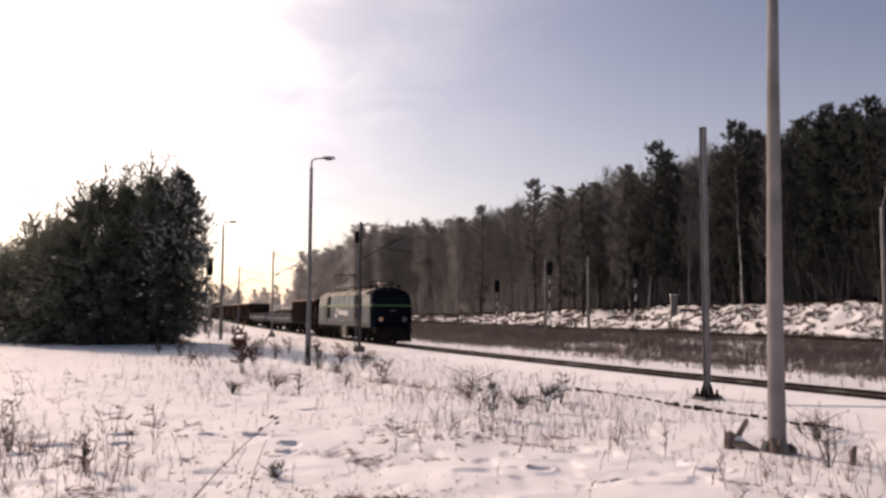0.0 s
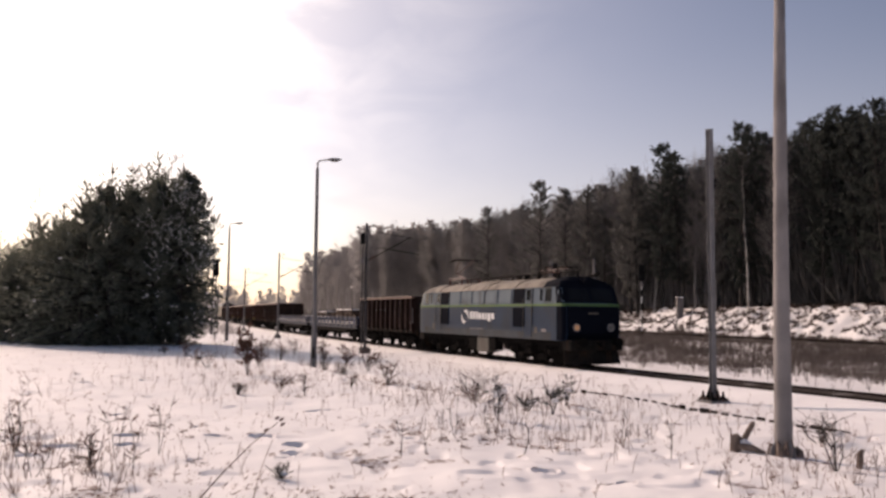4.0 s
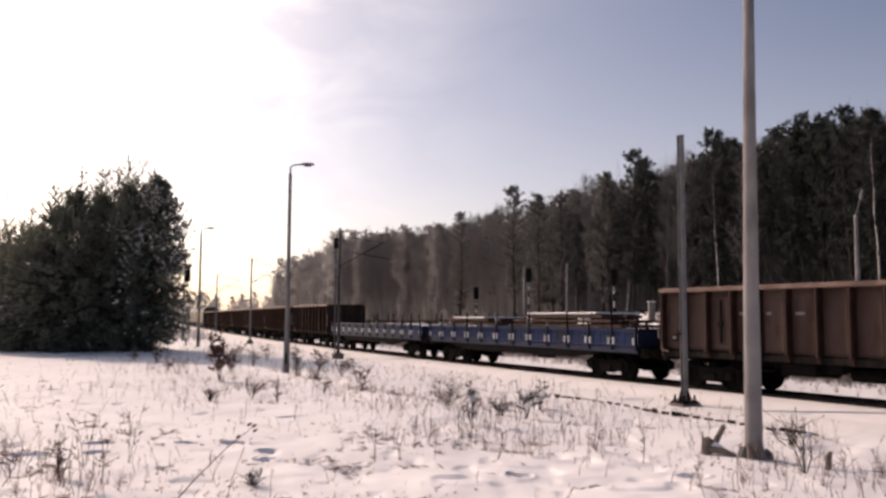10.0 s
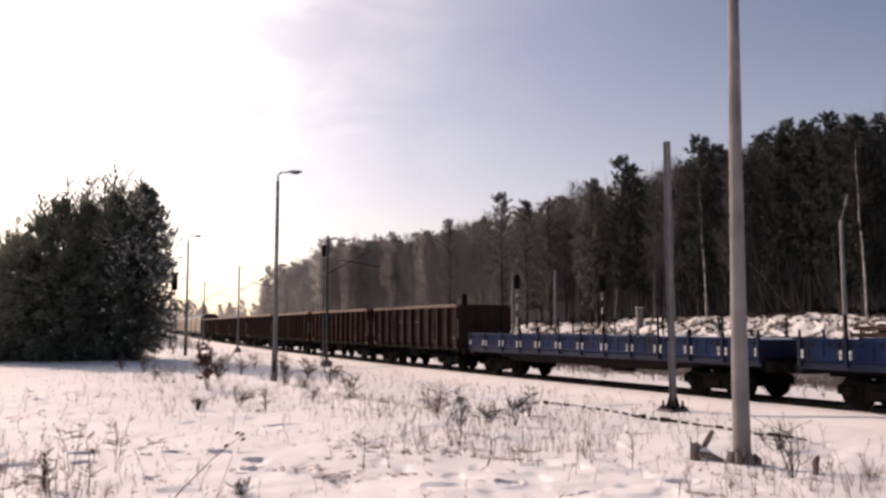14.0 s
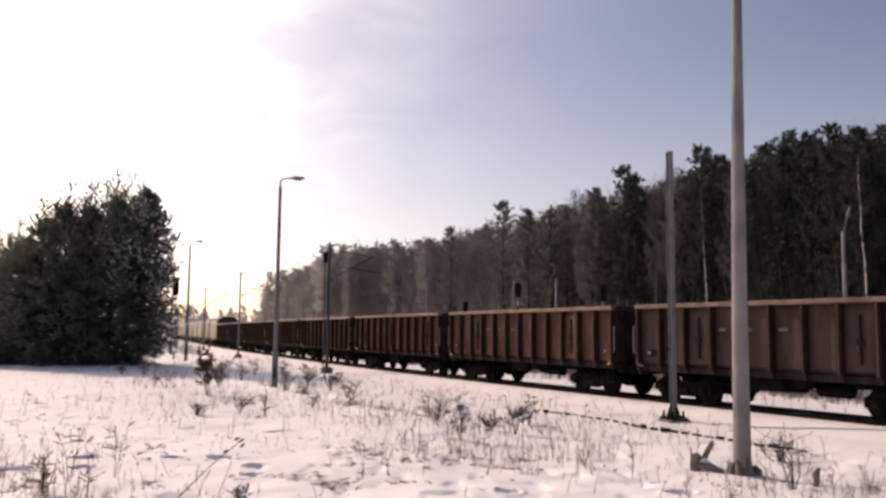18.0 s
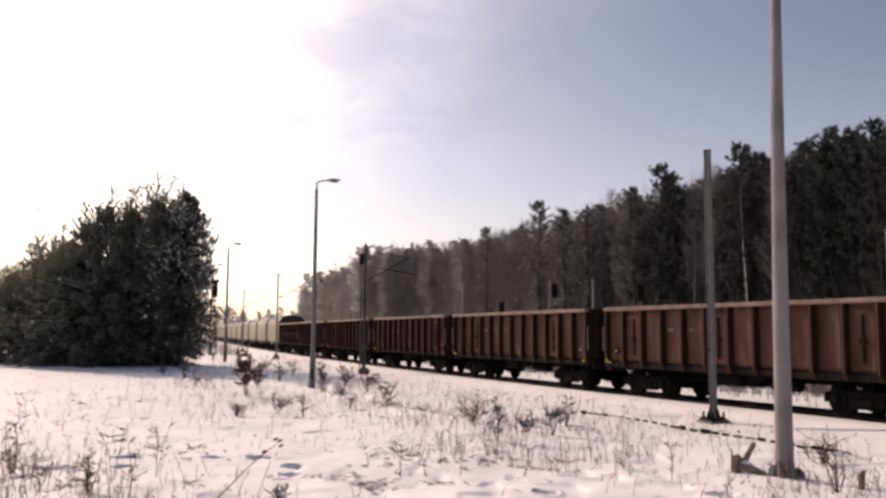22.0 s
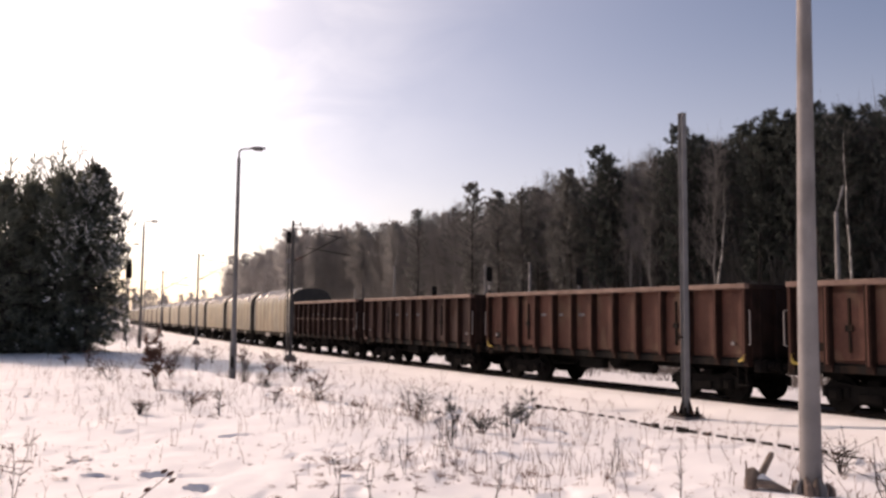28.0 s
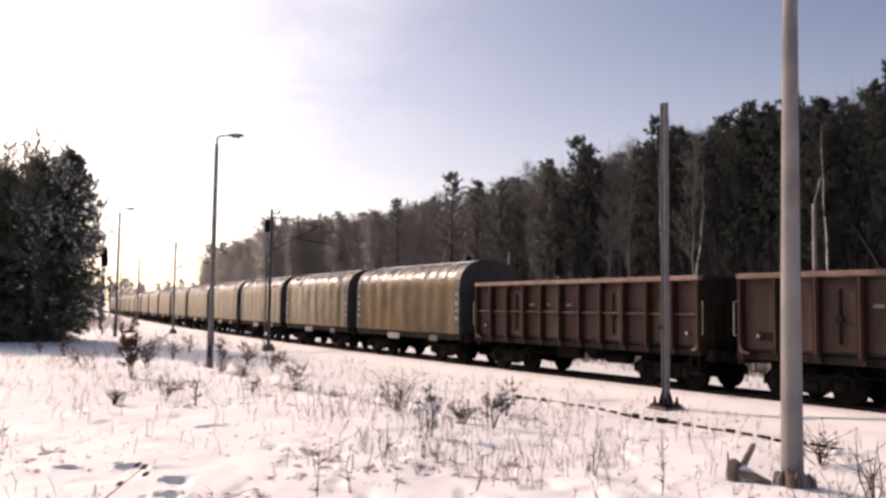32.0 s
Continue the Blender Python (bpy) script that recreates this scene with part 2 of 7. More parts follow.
WOOD_PALE = mat("split_brown_wood", (0.1, 0.077, 0.065), (0.23, 0.18, 0.152), 0.9, 0.0, 5, 40, 0.4, spec=0.2)
BARK = mat("pine_bark", (0.026, 0.0235, 0.0225), (0.056, 0.051, 0.048), 0.95, 0.0, 2, 14, 0.6, 0.03, stretch=(1, 1, 0.3), spread=0.25, spec=0.1)
BIRCH = mat("birch_bark", (0.22, 0.21, 0.20), (0.55, 0.53, 0.50), 0.8, 0.0, 2.5, 12, 0.3, stains=((0.06, 0.05, 0.05), 3.5), spread=0.15)
# frosted twigs in two tones, lightened to stand for distance haze
TWIG = mat("frosted_hazed_twigs", (0.225, 0.217, 0.216), (0.31, 0.299, 0.298), 0.9, 0.0, 0.6, 4, 0.0, island=0.06, spec=0.1, thin=0.5)
FAR_TWIG = mat("hoar_hazed_twigs", (0.36, 0.347, 0.345), (0.47, 0.455, 0.452), 0.9, 0.0, 0.6, 4, 0.0, island=0.06, spec=0.1, thin=0.5)
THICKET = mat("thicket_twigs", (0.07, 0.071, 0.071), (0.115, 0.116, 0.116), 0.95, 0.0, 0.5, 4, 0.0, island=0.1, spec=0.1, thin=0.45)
NEEDLE = mat("pine_needles", (0.042, 0.0495, 0.0465), (0.07, 0.081, 0.076), 0.8, 0.0, 0.5, 4, 0.0, island=0.1, spec=0.1, thin=0.5)
NEEDLE_DEEP = mat("deep_green_needles", (0.125, 0.134, 0.112), (0.22, 0.236, 0.195), 0.8, 0.0, 0.6, 4, 0.0, island=0.2, spec=0.15, thin=0.55)
# three paler needle tones: snow dust nearby, distance haze on the wood
NEEDLE_SNOW_HAZE = mat("snow_and_haze_needles", (0.116, 0.118, 0.116), (0.168, 0.17, 0.168), 0.8, 0.0, 0.6, 4, 0.0, island=0.08, spec=0.1, thin=0.55)
NEEDLE_HAZE = mat("haze_pale_needles", (0.255, 0.248, 0.246), (0.345, 0.336, 0.333), 0.8, 0.0, 0.4, 4, 0.0, island=0.06, spec=0.1, thin=0.58)
NEEDLE_FAR_HAZE = mat("far_haze_needles", (0.36, 0.35, 0.346), (0.46, 0.448, 0.443), 0.8, 0.0, 0.4, 4, 0.0, island=0.05, spec=0.1, thin=0.58)
DRY = mat("dry_weeds", (0.18, 0.132, 0.115), (0.38, 0.29, 0.255), 0.9, 0.0, 0.5, 5, 0.0, island=0.3, spec=0.2, thin=0.35)
LEAF_BROWN = mat("dead_brown_leaves", (0.075, 0.034, 0.027), (0.19, 0.1, 0.075), 0.8, 0.0, 1, 8, 0.0, island=0.3, thin=0.35)
GRASS_GREY = mat("grey_dead_grass", (0.085, 0.072, 0.068), (0.195, 0.168, 0.157), 0.9, 0.0, 0.4, 4, 0.0, island=0.4, spec=0.1, thin=0.3)
SCRUB = mat("dark_heather", (0.06, 0.047, 0.043), (0.14, 0.108, 0.096), 0.9, 0.0, 1, 8, 0.0, island=0.35, spec=0.1, thin=0.2)
BALLAST = mat("dirty_ballast", (0.03, 0.025, 0.023), (0.085, 0.072, 0.066), 0.95, 0.0, 2.0, 22, 0.8, 0.04, stains=((0.2, 0.19, 0.19), 0.9), spec=0.05)
SLEEPER = mat("worn_sleeper", (0.035, 0.028, 0.025), (0.09, 0.075, 0.066), 0.95, 0.0, 2.0, 25, 0.4, spread=0.25, spec=0.05)
YELLOW = mat("yellow_marking_paint", (0.3, 0.2, 0.03), (0.5, 0.36, 0.06), 0.6, 0.0, 3, 30, 0.1)
BLACK = mat("black_paint", (0.008, 0.008, 0.008), (0.016, 0.016, 0.017), 0.8, 0.0, 3, 20, 0.05, spec=0.04)
GLOW = bpy.data.materials.new("lit_headlamp")
GLOW.use_nodes = True
GLOW.node_tree.nodes["Principled BSDF"].inputs["Emission Color"].default_value = (1.0, 0.55, 0.25, 1)
GLOW.node_tree.nodes["Principled BSDF"].inputs["Emission Strength"].default_value = 0.28
GLOW.node_tree.nodes["Principled BSDF"].inputs["Base Color"].default_value = (0.1, 0.09, 0.08, 1)


# ---- builders ----
class Shape:
    """Gathers plain faces for one mesh."""

    def __init__(self):
        self.v, self.f = [], []

    def add(self, verts, faces):
        k = len(self.v)
        self.v += [tuple(p) for p in verts]
        self.f += [tuple(i + k for i in q) for q in faces]
        return self

    def box(self, x0, x1, y0, y1, z0, z1, c=0.0):
        """A box, its edges cut by c."""
        if c <= 0:
            self.add([(x, y, z) for x in (x0, x1) for y in (y0, y1) for z in (z0, z1)],
                     [(0, 1, 3, 2), (4, 6, 7, 5), (0, 4, 5, 1), (2, 3, 7, 6), (0, 2, 6, 4), (1, 5, 7, 3)])
            return self
        vs, idx = [], {}
        for a, (x, sx) in enumerate(((x0, 1), (x1, -1))):
            for b, (y, sy) in enumerate(((y0, 1), (y1, -1))):
                for d, (z, sz) in enumerate(((z0, 1), (z1, -1))):
                    idx[a, b, d] = len(vs)
                    vs += [(x, y + sy * c, z + sz * c), (x + sx * c, y, z + sz * c), (x + sx * c, y + sy * c, z)]
        fs = []
        for a in (0, 1):
            q = [idx[a, 0, 0], idx[a, 1, 0], idx[a, 1, 1], idx[a, 0, 1]]
            fs.append(tuple(q if a else q[::-1]))
            q = [idx[0, a, 0] + 1, idx[1, a, 0] + 1, idx[1, a, 1] + 1, idx[0, a, 1] + 1]
            fs.append(tuple(q[::-1] if a else q))
            q = [idx[0, 0, a] + 2, idx[1, 0, a] + 2, idx[1, 1, a] + 2, idx[0, 1, a] + 2]
            fs.append(tuple(q if a else q[::-1]))
        for a in (0, 1):
            for b in (0, 1):
                fs.append((idx[a, b, 0], idx[a, b, 1], idx[a, b, 1] + 1, idx[a, b, 0] + 1))
                fs.append((idx[a, 0, b], idx[a, 1, b], idx[a, 1, b] + 2, idx[a, 0, b] + 2))
                fs.append((idx[0, a, b] + 1, idx[1, a, b] + 1, idx[1, a, b] + 2, idx[0, a, b] + 2))
                for d in (0, 1):
                    fs.append((idx[a, b, d], idx[a, b, d] + 1, idx[a, b, d] + 2))
        return self.add(vs, fs)

    def rod(self, p, q, r0, r1=None, n=8, caps=True):
        p, q = Vector(p), Vector(q)
        r1 = r0 if r1 is None else r1
        w = (q - p).normalized()
        u = w.orthogonal().normalized()
        v = w.cross(u)
        ring = [(math.cos(2 * math.pi * i / n), math.sin(2 * math.pi * i / n)) for i in range(n)]
        vs = [p + (u * a + v * b) * r0 for a, b in ring] + [q + (u * a + v * b) * r1 for a, b in ring]
        fs = [(i, (i + 1) % n, n + (i + 1) % n, n + i) for i in range(n)]
        if caps:
            fs += [tuple(range(n))[::-1], tuple(range(n, 2 * n))]
        return self.add(vs, fs)

    def path(self, pts, rs, n=8):
        """A bent tapered tube through points, in one skin."""
        pts = [Vector(p) for p in pts]
        u = (pts[1] - pts[0]).orthogonal().normalized()
        vs = []
        for k, (p, r) in enumerate(zip(pts, rs)):
            w = (pts[min(k + 1, len(pts) - 1)] - pts[max(k - 1, 0)]).normalized()
            u = (u - w * u.dot(w)).normalized()
            v = w.cross(u)
            vs += [p + (u * math.cos(2 * math.pi * i / n) + v * math.sin(2 * math.pi * i / n)) * r for i in range(n)]
        m = len(pts)
        fs = [(k * n + i, k * n + (i + 1) % n, (k + 1) * n + (i + 1) % n, (k + 1) * n + i) for k in range(m - 1) for i in range(n)]
        return self.add(vs, fs + [tuple(range(n))[::-1], tuple(range((m - 1) * n, m * n))])

    def prism(self, outline, axis, a, b):
        """A flat outline drawn out along an axis from a to b."""
        n = len(outline)
        put = {"x": lambda t, p: (t, p[0], p[1]), "y": lambda t, p: (p[0], t, p[1]), "z": lambda t, p: (p[0], p[1], t)}[axis]
        vs = [put(a, p) for p in outline] + [put(b, p) for p in outline]
        return self.add(vs, [(i, (i + 1) % n, n + (i + 1) % n, n + i) for i in range(n)] + [tuple(range(n))[::-1], tuple(range(n, 2 * n))])

    def slab(self, quad, u0, u1, v0, v1, thick):
        """A thin slab laid on a part of a four-cornered face (a, b along the foot, c, d above b and a)."""
        a, b, c, d = [Vector(p) for p in quad]
        at = lambda u, v: (a * (1 - u) + b * u) * (1 - v) + (d * (1 - u) + c * u) * v
        base = [at(u0, v0), at(u1, v0), at(u1, v1), at(u0, v1)]
        nrm = (base[1] - base[0]).cross(base[3] - base[0]).normalized() * thick
        low = [p - nrm * 0.5 for p in base]
        top = [p + nrm for p in base]
        return self.add(low + top, [(0, 3, 2, 1), (4, 5, 6, 7), (0, 1, 5, 4), (1, 2, 6, 5), (2, 3, 7, 6), (3, 0, 4, 7)])

    def mesh(self, name, material, smooth=False):
        me = bpy.data.meshes.new(name)
        me.from_pydata(self.v, [], self.f)
        me.materials.append(material)
        me.update()
        bm = bmesh.new()
        bm.from_mesh(me)
        bmesh.ops.recalc_face_normals(bm, faces=bm.faces)
        bm.to_mesh(me)
        bm.free()
        if smooth:
            me.shade_smooth()
        return me


def part(name, shape, material, parent, label="", smooth=False, at=None):
    """Links a shape (or a ready mesh) as one mesh under a thing or a part."""
    ob = new(name, shape if isinstance(shape, bpy.types.Mesh) else shape.mesh(name, material, smooth))
    ob.parent = parent
    if at is not None:
        ob.matrix_basis = at
    return tagged(ob, label)


def thing(name, label, category, m=None, group="", kind=""):
    ob = new(name)
    ob.empty_display_size = 0.2
    if m is not None:
        ob.matrix_basis = m
    return tagged(ob, label, category, group, kind)


def raw(name, verts, faces, material, smooth=False):
    """A mesh straight from arrays, for ground and foliage."""
    me = bpy.data.meshes.new(name)
    verts, faces = np.asarray(verts, dtype=np.float32), np.asarray(faces, dtype=np.int32)
    k = faces.shape[1]
    me.vertices.add(len(verts))
    me.vertices.foreach_set("co", verts.ravel())
    me.loops.add(faces.size)
    me.loops.foreach_set("vertex_index", faces.ravel())
    me.polygons.add(len(faces))
    me.polygons.foreach_set("loop_start", np.arange(len(faces), dtype=np.int32) * k)
    me.polygons.foreach_set("loop_total", np.full(len(faces), k, dtype=np.int32))
    me.materials.append(material)
    me.update(calc_edges=True)
    if smooth:
        me.shade_smooth()
    return me


# ---- the line of the track: s metres away along it, u metres to its right ----
S0, S1 = -260, 1400
SGRID = np.arange(S0, S1, 1.0)
HEADING = -0.4903 + np.where(SGRID > 0, 0.1619 * (1 - np.exp(-np.maximum(SGRID, 0) / 48.94)), 0.1619 / 48.94 * np.maximum(SGRID, -70))
TX = np.concatenate([[0], np.cumsum((np.sin(HEADING)[1:] + np.sin(HEADING)[:-1]) / 2)])
TY = np.concatenate([[0], np.cumsum((np.cos(HEADING)[1:] + np.cos(HEADING)[:-1]) / 2)])
TX, TY = TX - TX[-S0] + 26.753 * math.sin(0.45), TY - TY[-S0] + 26.753 * math.cos(0.45)


def track(s, u=0.0):
    a = np.interp(s, SGRID, HEADING)
    return np.interp(s, SGRID, TX) + u * np.cos(a), np.interp(s, SGRID, TY) - u * np.sin(a), a


def lattice(x, y, cell, seed):
    """Smooth value noise, 0 to 1."""
    x, y = np.asarray(x, float) / cell, np.asarray(y, float) / cell
    ix, iy = np.floor(x).astype(np.int64), np.floor(y).astype(np.int64)
    fx, fy = x - ix, y - iy
    fx, fy = fx * fx * (3 - 2 * fx), fy * fy * (3 - 2 * fy)

    def h(a, b):
        k = (a * 374761393 + b * 668265263 + seed * 974711) & 0xFFFFFFFF
        k = ((k ^ (k >> 13)) * 1274126177) & 0xFFFFFFFF
        return ((k ^ (k >> 16)) & 0xFFFF) / 65535.0

    return (h(ix, iy) * (1 - fx) + h(ix + 1, iy) * fx) * (1 - fy) + (h(ix, iy + 1) * (1 - fx) + h(ix + 1, iy + 1) * fx) * fy


COARSE = np.arange(0, len(SGRID), 5)


def along(x, y):
    """The s and u of places on the ground."""
    x, y = np.atleast_1d(np.asarray(x, float)), np.atleast_1d(np.asarray(y, float))
    s, u = np.empty_like(x), np.empty_like(x)
    px, py, pa, ps = TX[COARSE], TY[COARSE], HEADING[COARSE], SGRID[COARSE]
    for k in range(0, len(x), 20000):
        X, Y = x[k:k + 20000, None], y[k:k + 20000, None]
        i = np.argmin((X - px) ** 2 + (Y - py) ** 2, axis=1)
        dx, dy = X[:, 0] - px[i], Y[:, 0] - py[i]
        ds = dx * np.sin(pa[i]) + dy * np.cos(pa[i])
        s[k:k + 20000] = ps[i] + ds
        q = track(ps[i] + np.clip(ds, -4, 4))
        a = q[2]
        u[k:k + 20000] = (X[:, 0] - q[0]) * np.cos(a) - (Y[:, 0] - q[1]) * np.sin(a)
    return s, u


# footprints and hollows in the snow near the camera: x, y, length, depth
DENTS = [(-14.9, 32.5, 0.7, 0.2), (-11.4, 30.2, 0.6, 0.18), (-8.6, 21.1, 0.5, 0.18), (-8.5, 21.8, 0.5, 0.16), (-5.9, 19.05, 0.5, 0.2), (-5.1, 17.4, 0.55, 0.2), (-4.2, 17.6, 0.6, 0.2), (-6.8, 17.3, 0.8, 0.2),
         (-6.4, 16.2, 0.6, 0.18), (-4.65, 14.75, 0.4, 0.18), (-3.3, 16.5, 0.5, 0.2), (-3.15, 15.6, 0.5, 0.2), (-3.2, 15.1, 0.35, 0.16), (-7.7, 16.1, 1.0, 0.2), (-7.6, 14.8, 0.9, 0.2), (-12.9, 28.7, 0.5, 0.14),
         (-2.2, 15.1, 0.55, 0.2), (1.3, 13.95, 0.5, 0.16), (4.05, 13.8, 0.6, 0.18), (-3.8, 22.4, 0.9, 0.18), (2.45, 13.1, 0.35, 0.14), (-1.1, 17.3, 0.35, 0.12)]


def height(x, y):
    x, y = np.atleast_1d(np.asarray(x, float)), np.atleast_1d(np.asarray(y, float))
    s, u = along(x, y)
    z = np.interp(u, [-400, -80, -14, -4, -2.3, -1.5, -0.85, -0.7, -0.2, 0.6, 0.85, 1.5, 2.6, 8, 13, 18, 23, 25.4, 29, 30.5, 33, 36, 45, 90, 400],
                  [-0.3, -0.3, -0.32, -0.36, -0.31, -0.13, -0.065, -0.13, -0.15, -0.15, -0.04, -0.1, -0.4, -0.45, -0.65, -0.9, -0.1, 0.42, 0.42, 0.5, 1.7, 2.9, 3.2, 3.3, 3.3])
    fall = np.interp(s, [-60, 50, 130, 350, 700], [1, 1, 0.55, 0.35, 0.0])
    z = np.where(u > 23, -0.1 + (z + 0.1) * fall, z)
    r = np.hypot(x, y)
    soft = np.clip((np.abs(u) - 2.2) / 2.0, 0, 1)
    z = z + soft * (0.16 * (lattice(x, y, 6.0, 1) - 0.5) + 0.1 * (lattice(x, y, 1.7, 2) - 0.5) + 0.05 * (lattice(x, y, 0.6, 3) - 0.5) + 0.022 * (lattice(x, y, 0.25, 4) - 0.5))
    z = z - soft * 0.05 * np.clip((lattice(x, y, 0.45, 9) * 0.75 + lattice(x, y, 3.0, 10) * 0.25 - 0.7) * 7, 0, 1)
    bank = np.clip((u - 30) / 3, 0, 1) * np.clip((40 - u) / 4, 0, 1)
    z = z + bank * (0.55 * (lattice(x, y, 2.2, 5) - 0.5) + 0.65 * (lattice(x, y, 1.0, 6) - 0.5)) * fall
    # a shallow ditch along the foot of the line, where the shrubs stand
    run = np.clip((s - 3) / 4, 0, 1) * np.clip((30 - s) / 6, 0, 1) * (0.6 + 0.8 * lattice(x, y, 2.4, 15))
    z = z + run * (0.1 * np.exp(-((u + 10.3) / 0.6) ** 2) - 0.3 * np.exp(-((u + 9.45) / 0.42) ** 2))
    for dx, dy, ln, dp in DENTS:
        q = ((x - dx) / (ln * 0.4)) ** 2 + ((y - dy) / (ln * 0.32)) ** 2
        z = z - dp * 1.2 * np.clip(1.9 - q * 1.7, 0, 1) + 0.035 * np.exp(-((q - 1.6) / 0.5) ** 2)
    return z


def ground_z(x, y):
    return float(height(x, y)[0])


# ---- ground: one sheet out to the horizon ----
def build_ground():
    rr = [0.0, 1.5]
    while rr[-1] < 4500:
        r = rr[-1]
        rr.append(r * (1.03 if r < 5 else 1.0048 if r < 45 else 1.013 if r < 130 else 1.05))
    rr = np.array(rr[1:])
    th = np.concatenate([np.linspace(-180, -40, 36)[:-1], np.linspace(-40, 38, 480)[:-1], np.linspace(38, 180, 36)[:-1]])
    R, T = np.meshgrid(rr, np.radians(th), indexing="ij")
    x, y = (R * np.sin(T)).ravel(), (R * np.cos(T)).ravel()
    z = height(x, y)
    n, k = len(rr), len(th)
    i, j = np.meshgrid(np.arange(n - 1), np.arange(k), indexing="ij")
    a, b = (i * k + j).ravel(), (i * k + (j + 1) % k).ravel()
    quads = np.stack([a, a + k, b + k, b], axis=1)
    verts = np.concatenate([np.stack([x, y, z], axis=1), [[0, 0, float(height(0, 0)[0])]]])
    me = raw("ground", verts, quads, SNOW, smooth=True)
    ob = new("ground", me)
    tagged(ob, "uneven snow-covered ground with footprints and low drifts", "ground", kind="structure")
    # the small disc under the camera
    c = len(verts) - 1
    cap = np.stack([np.full(k, c), np.arange(k), (np.arange(k) + 1) % k], axis=1)
    used = np.concatenate([verts[:k], verts[c:]])
    cap[:, 0] = k
    tagged(new("ground", raw("ground_cap", used, cap, SNOW, smooth=True)), "uneven snow-covered ground", "ground", kind="structure")


build_ground()

RAIL_OUTLINE = [(-0.062, -0.17), (0.062, -0.17), (0.062, -0.155), (0.012, -0.135), (0.012, -0.04), (0.036, -0.03), (0.036, 0.0), (-0.036, 0.0), (-0.036, -0.03), (-0.012, -0.04), (-0.012, -0.135), (-0.062, -0.155)]


def sweep(shape, s_from, s_to, step, u, outline, z):
    """An outline drawn along the line of the track."""
    ss = np.arange(s_from, s_to + 0.01, step)
    n = len(outline)
    vs = []
    for s in ss:
        for du, dz in outline:
            x, y, a = track(s, u + du)
            vs.append((float(x), float(y), z + dz))
    fs = [(k * n + i, k * n + (i + 1) % n, (k + 1) * n + (i + 1) % n, (k + 1) * n + i) for k in range(len(ss) - 1) for i in range(n)]
    shape.add(vs, fs)
    return shape


def build_track(name, u, z, s_from, s_to, label):
    t = thing(name, label, "railway track", kind="structure")
    for side in (-0.754, 0.754):
        part("rail", sweep(Shape(), s_from, s_to, 4, u + side, RAIL_OUTLINE, z), RAIL, t)
    return t


def track_bed(t, us, s_from, s_to, step, lift):
    """Dark ballast between and beside the rails, following the ground."""
    ss = np.arange(s_from, s_to, step)
    S, U = np.meshgrid(ss, us, indexing="ij")
    x, y, _ = track(S.ravel(), U.ravel())
    z = height(x, y) + lift + 0.02 * lattice(x, y, 0.5, 8)
    k = len(us)
    i, j = np.meshgrid(np.arange(len(ss) - 1), np.arange(k - 1), indexing="ij")
    a = (i * k + j).ravel()
    return part("ballast", raw("ballast", np.column_stack([x, y, z]), np.stack([a, a + 1, a + k + 1, a + k], axis=1), BALLAST), None, t)


TRACKS = []
TRACKS.append(build_track("railway_track", 0, 0.0, -220, 900, "dark steel rails in deep snow, gently curving"))
TRACKS.append(build_track("railway_track", 27.2, 0.62, -120, 420, "far side track on a low snowy embankment"))
track_bed(TRACKS[0], [-0.7, -0.35, 0.0, 0.35, 0.7], -220, 500, 2.0, 0.02)
track_bed(TRACKS[1], [24.6, 25.2, 25.7, 27.0, 28.4, 29.0], -120, 400, 2.0, 0.07)

SLEEPER_MESH = Shape().box(-0.7, 0.7, -0.13, 0.13, -0.2, 0.0, 0.015).mesh("sleeper", SLEEPER)


def lay_sleepers():
    for k in range(150):
        x, y, a = track(-22.0 + 0.62 * k)
        part("sleeper", SLEEPER_MESH, None, TRACKS[0], at=pose(float(x), float(y), -0.115, 0, 0, -math.degrees(float(a))))


lay_sleepers()

# ---- rolling stock: local x runs forward, rail level is z = 0 ----
def wheelset_mesh(r):
    w = Shape().rod((0, -0.75, 0), (0, 0.75, 0), 0.075, n=10)
    for sy in (-1, 1):
        w.rod((0, sy * 0.68, 0), (0, sy * 0.82, 0), r, n=24)
        w.rod((0, sy * 0.66, 0), (0, sy * 0.685, 0), r + 0.03, n=24)
        w.rod((0, sy * 0.82, 0), (0, sy * 0.85, 0), r * 0.45, n=12)
        for k in range(4):
            a = math.pi / 2 * k
            w.rod((r * 0.62 * math.cos(a), sy * 0.815, r * 0.62 * math.sin(a)), (r * 0.62 * math.cos(a), sy * 0.835, r * 0.62 * math.sin(a)), r * 0.12, n=8)
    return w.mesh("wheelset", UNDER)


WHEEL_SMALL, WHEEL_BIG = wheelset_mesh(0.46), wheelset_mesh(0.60)


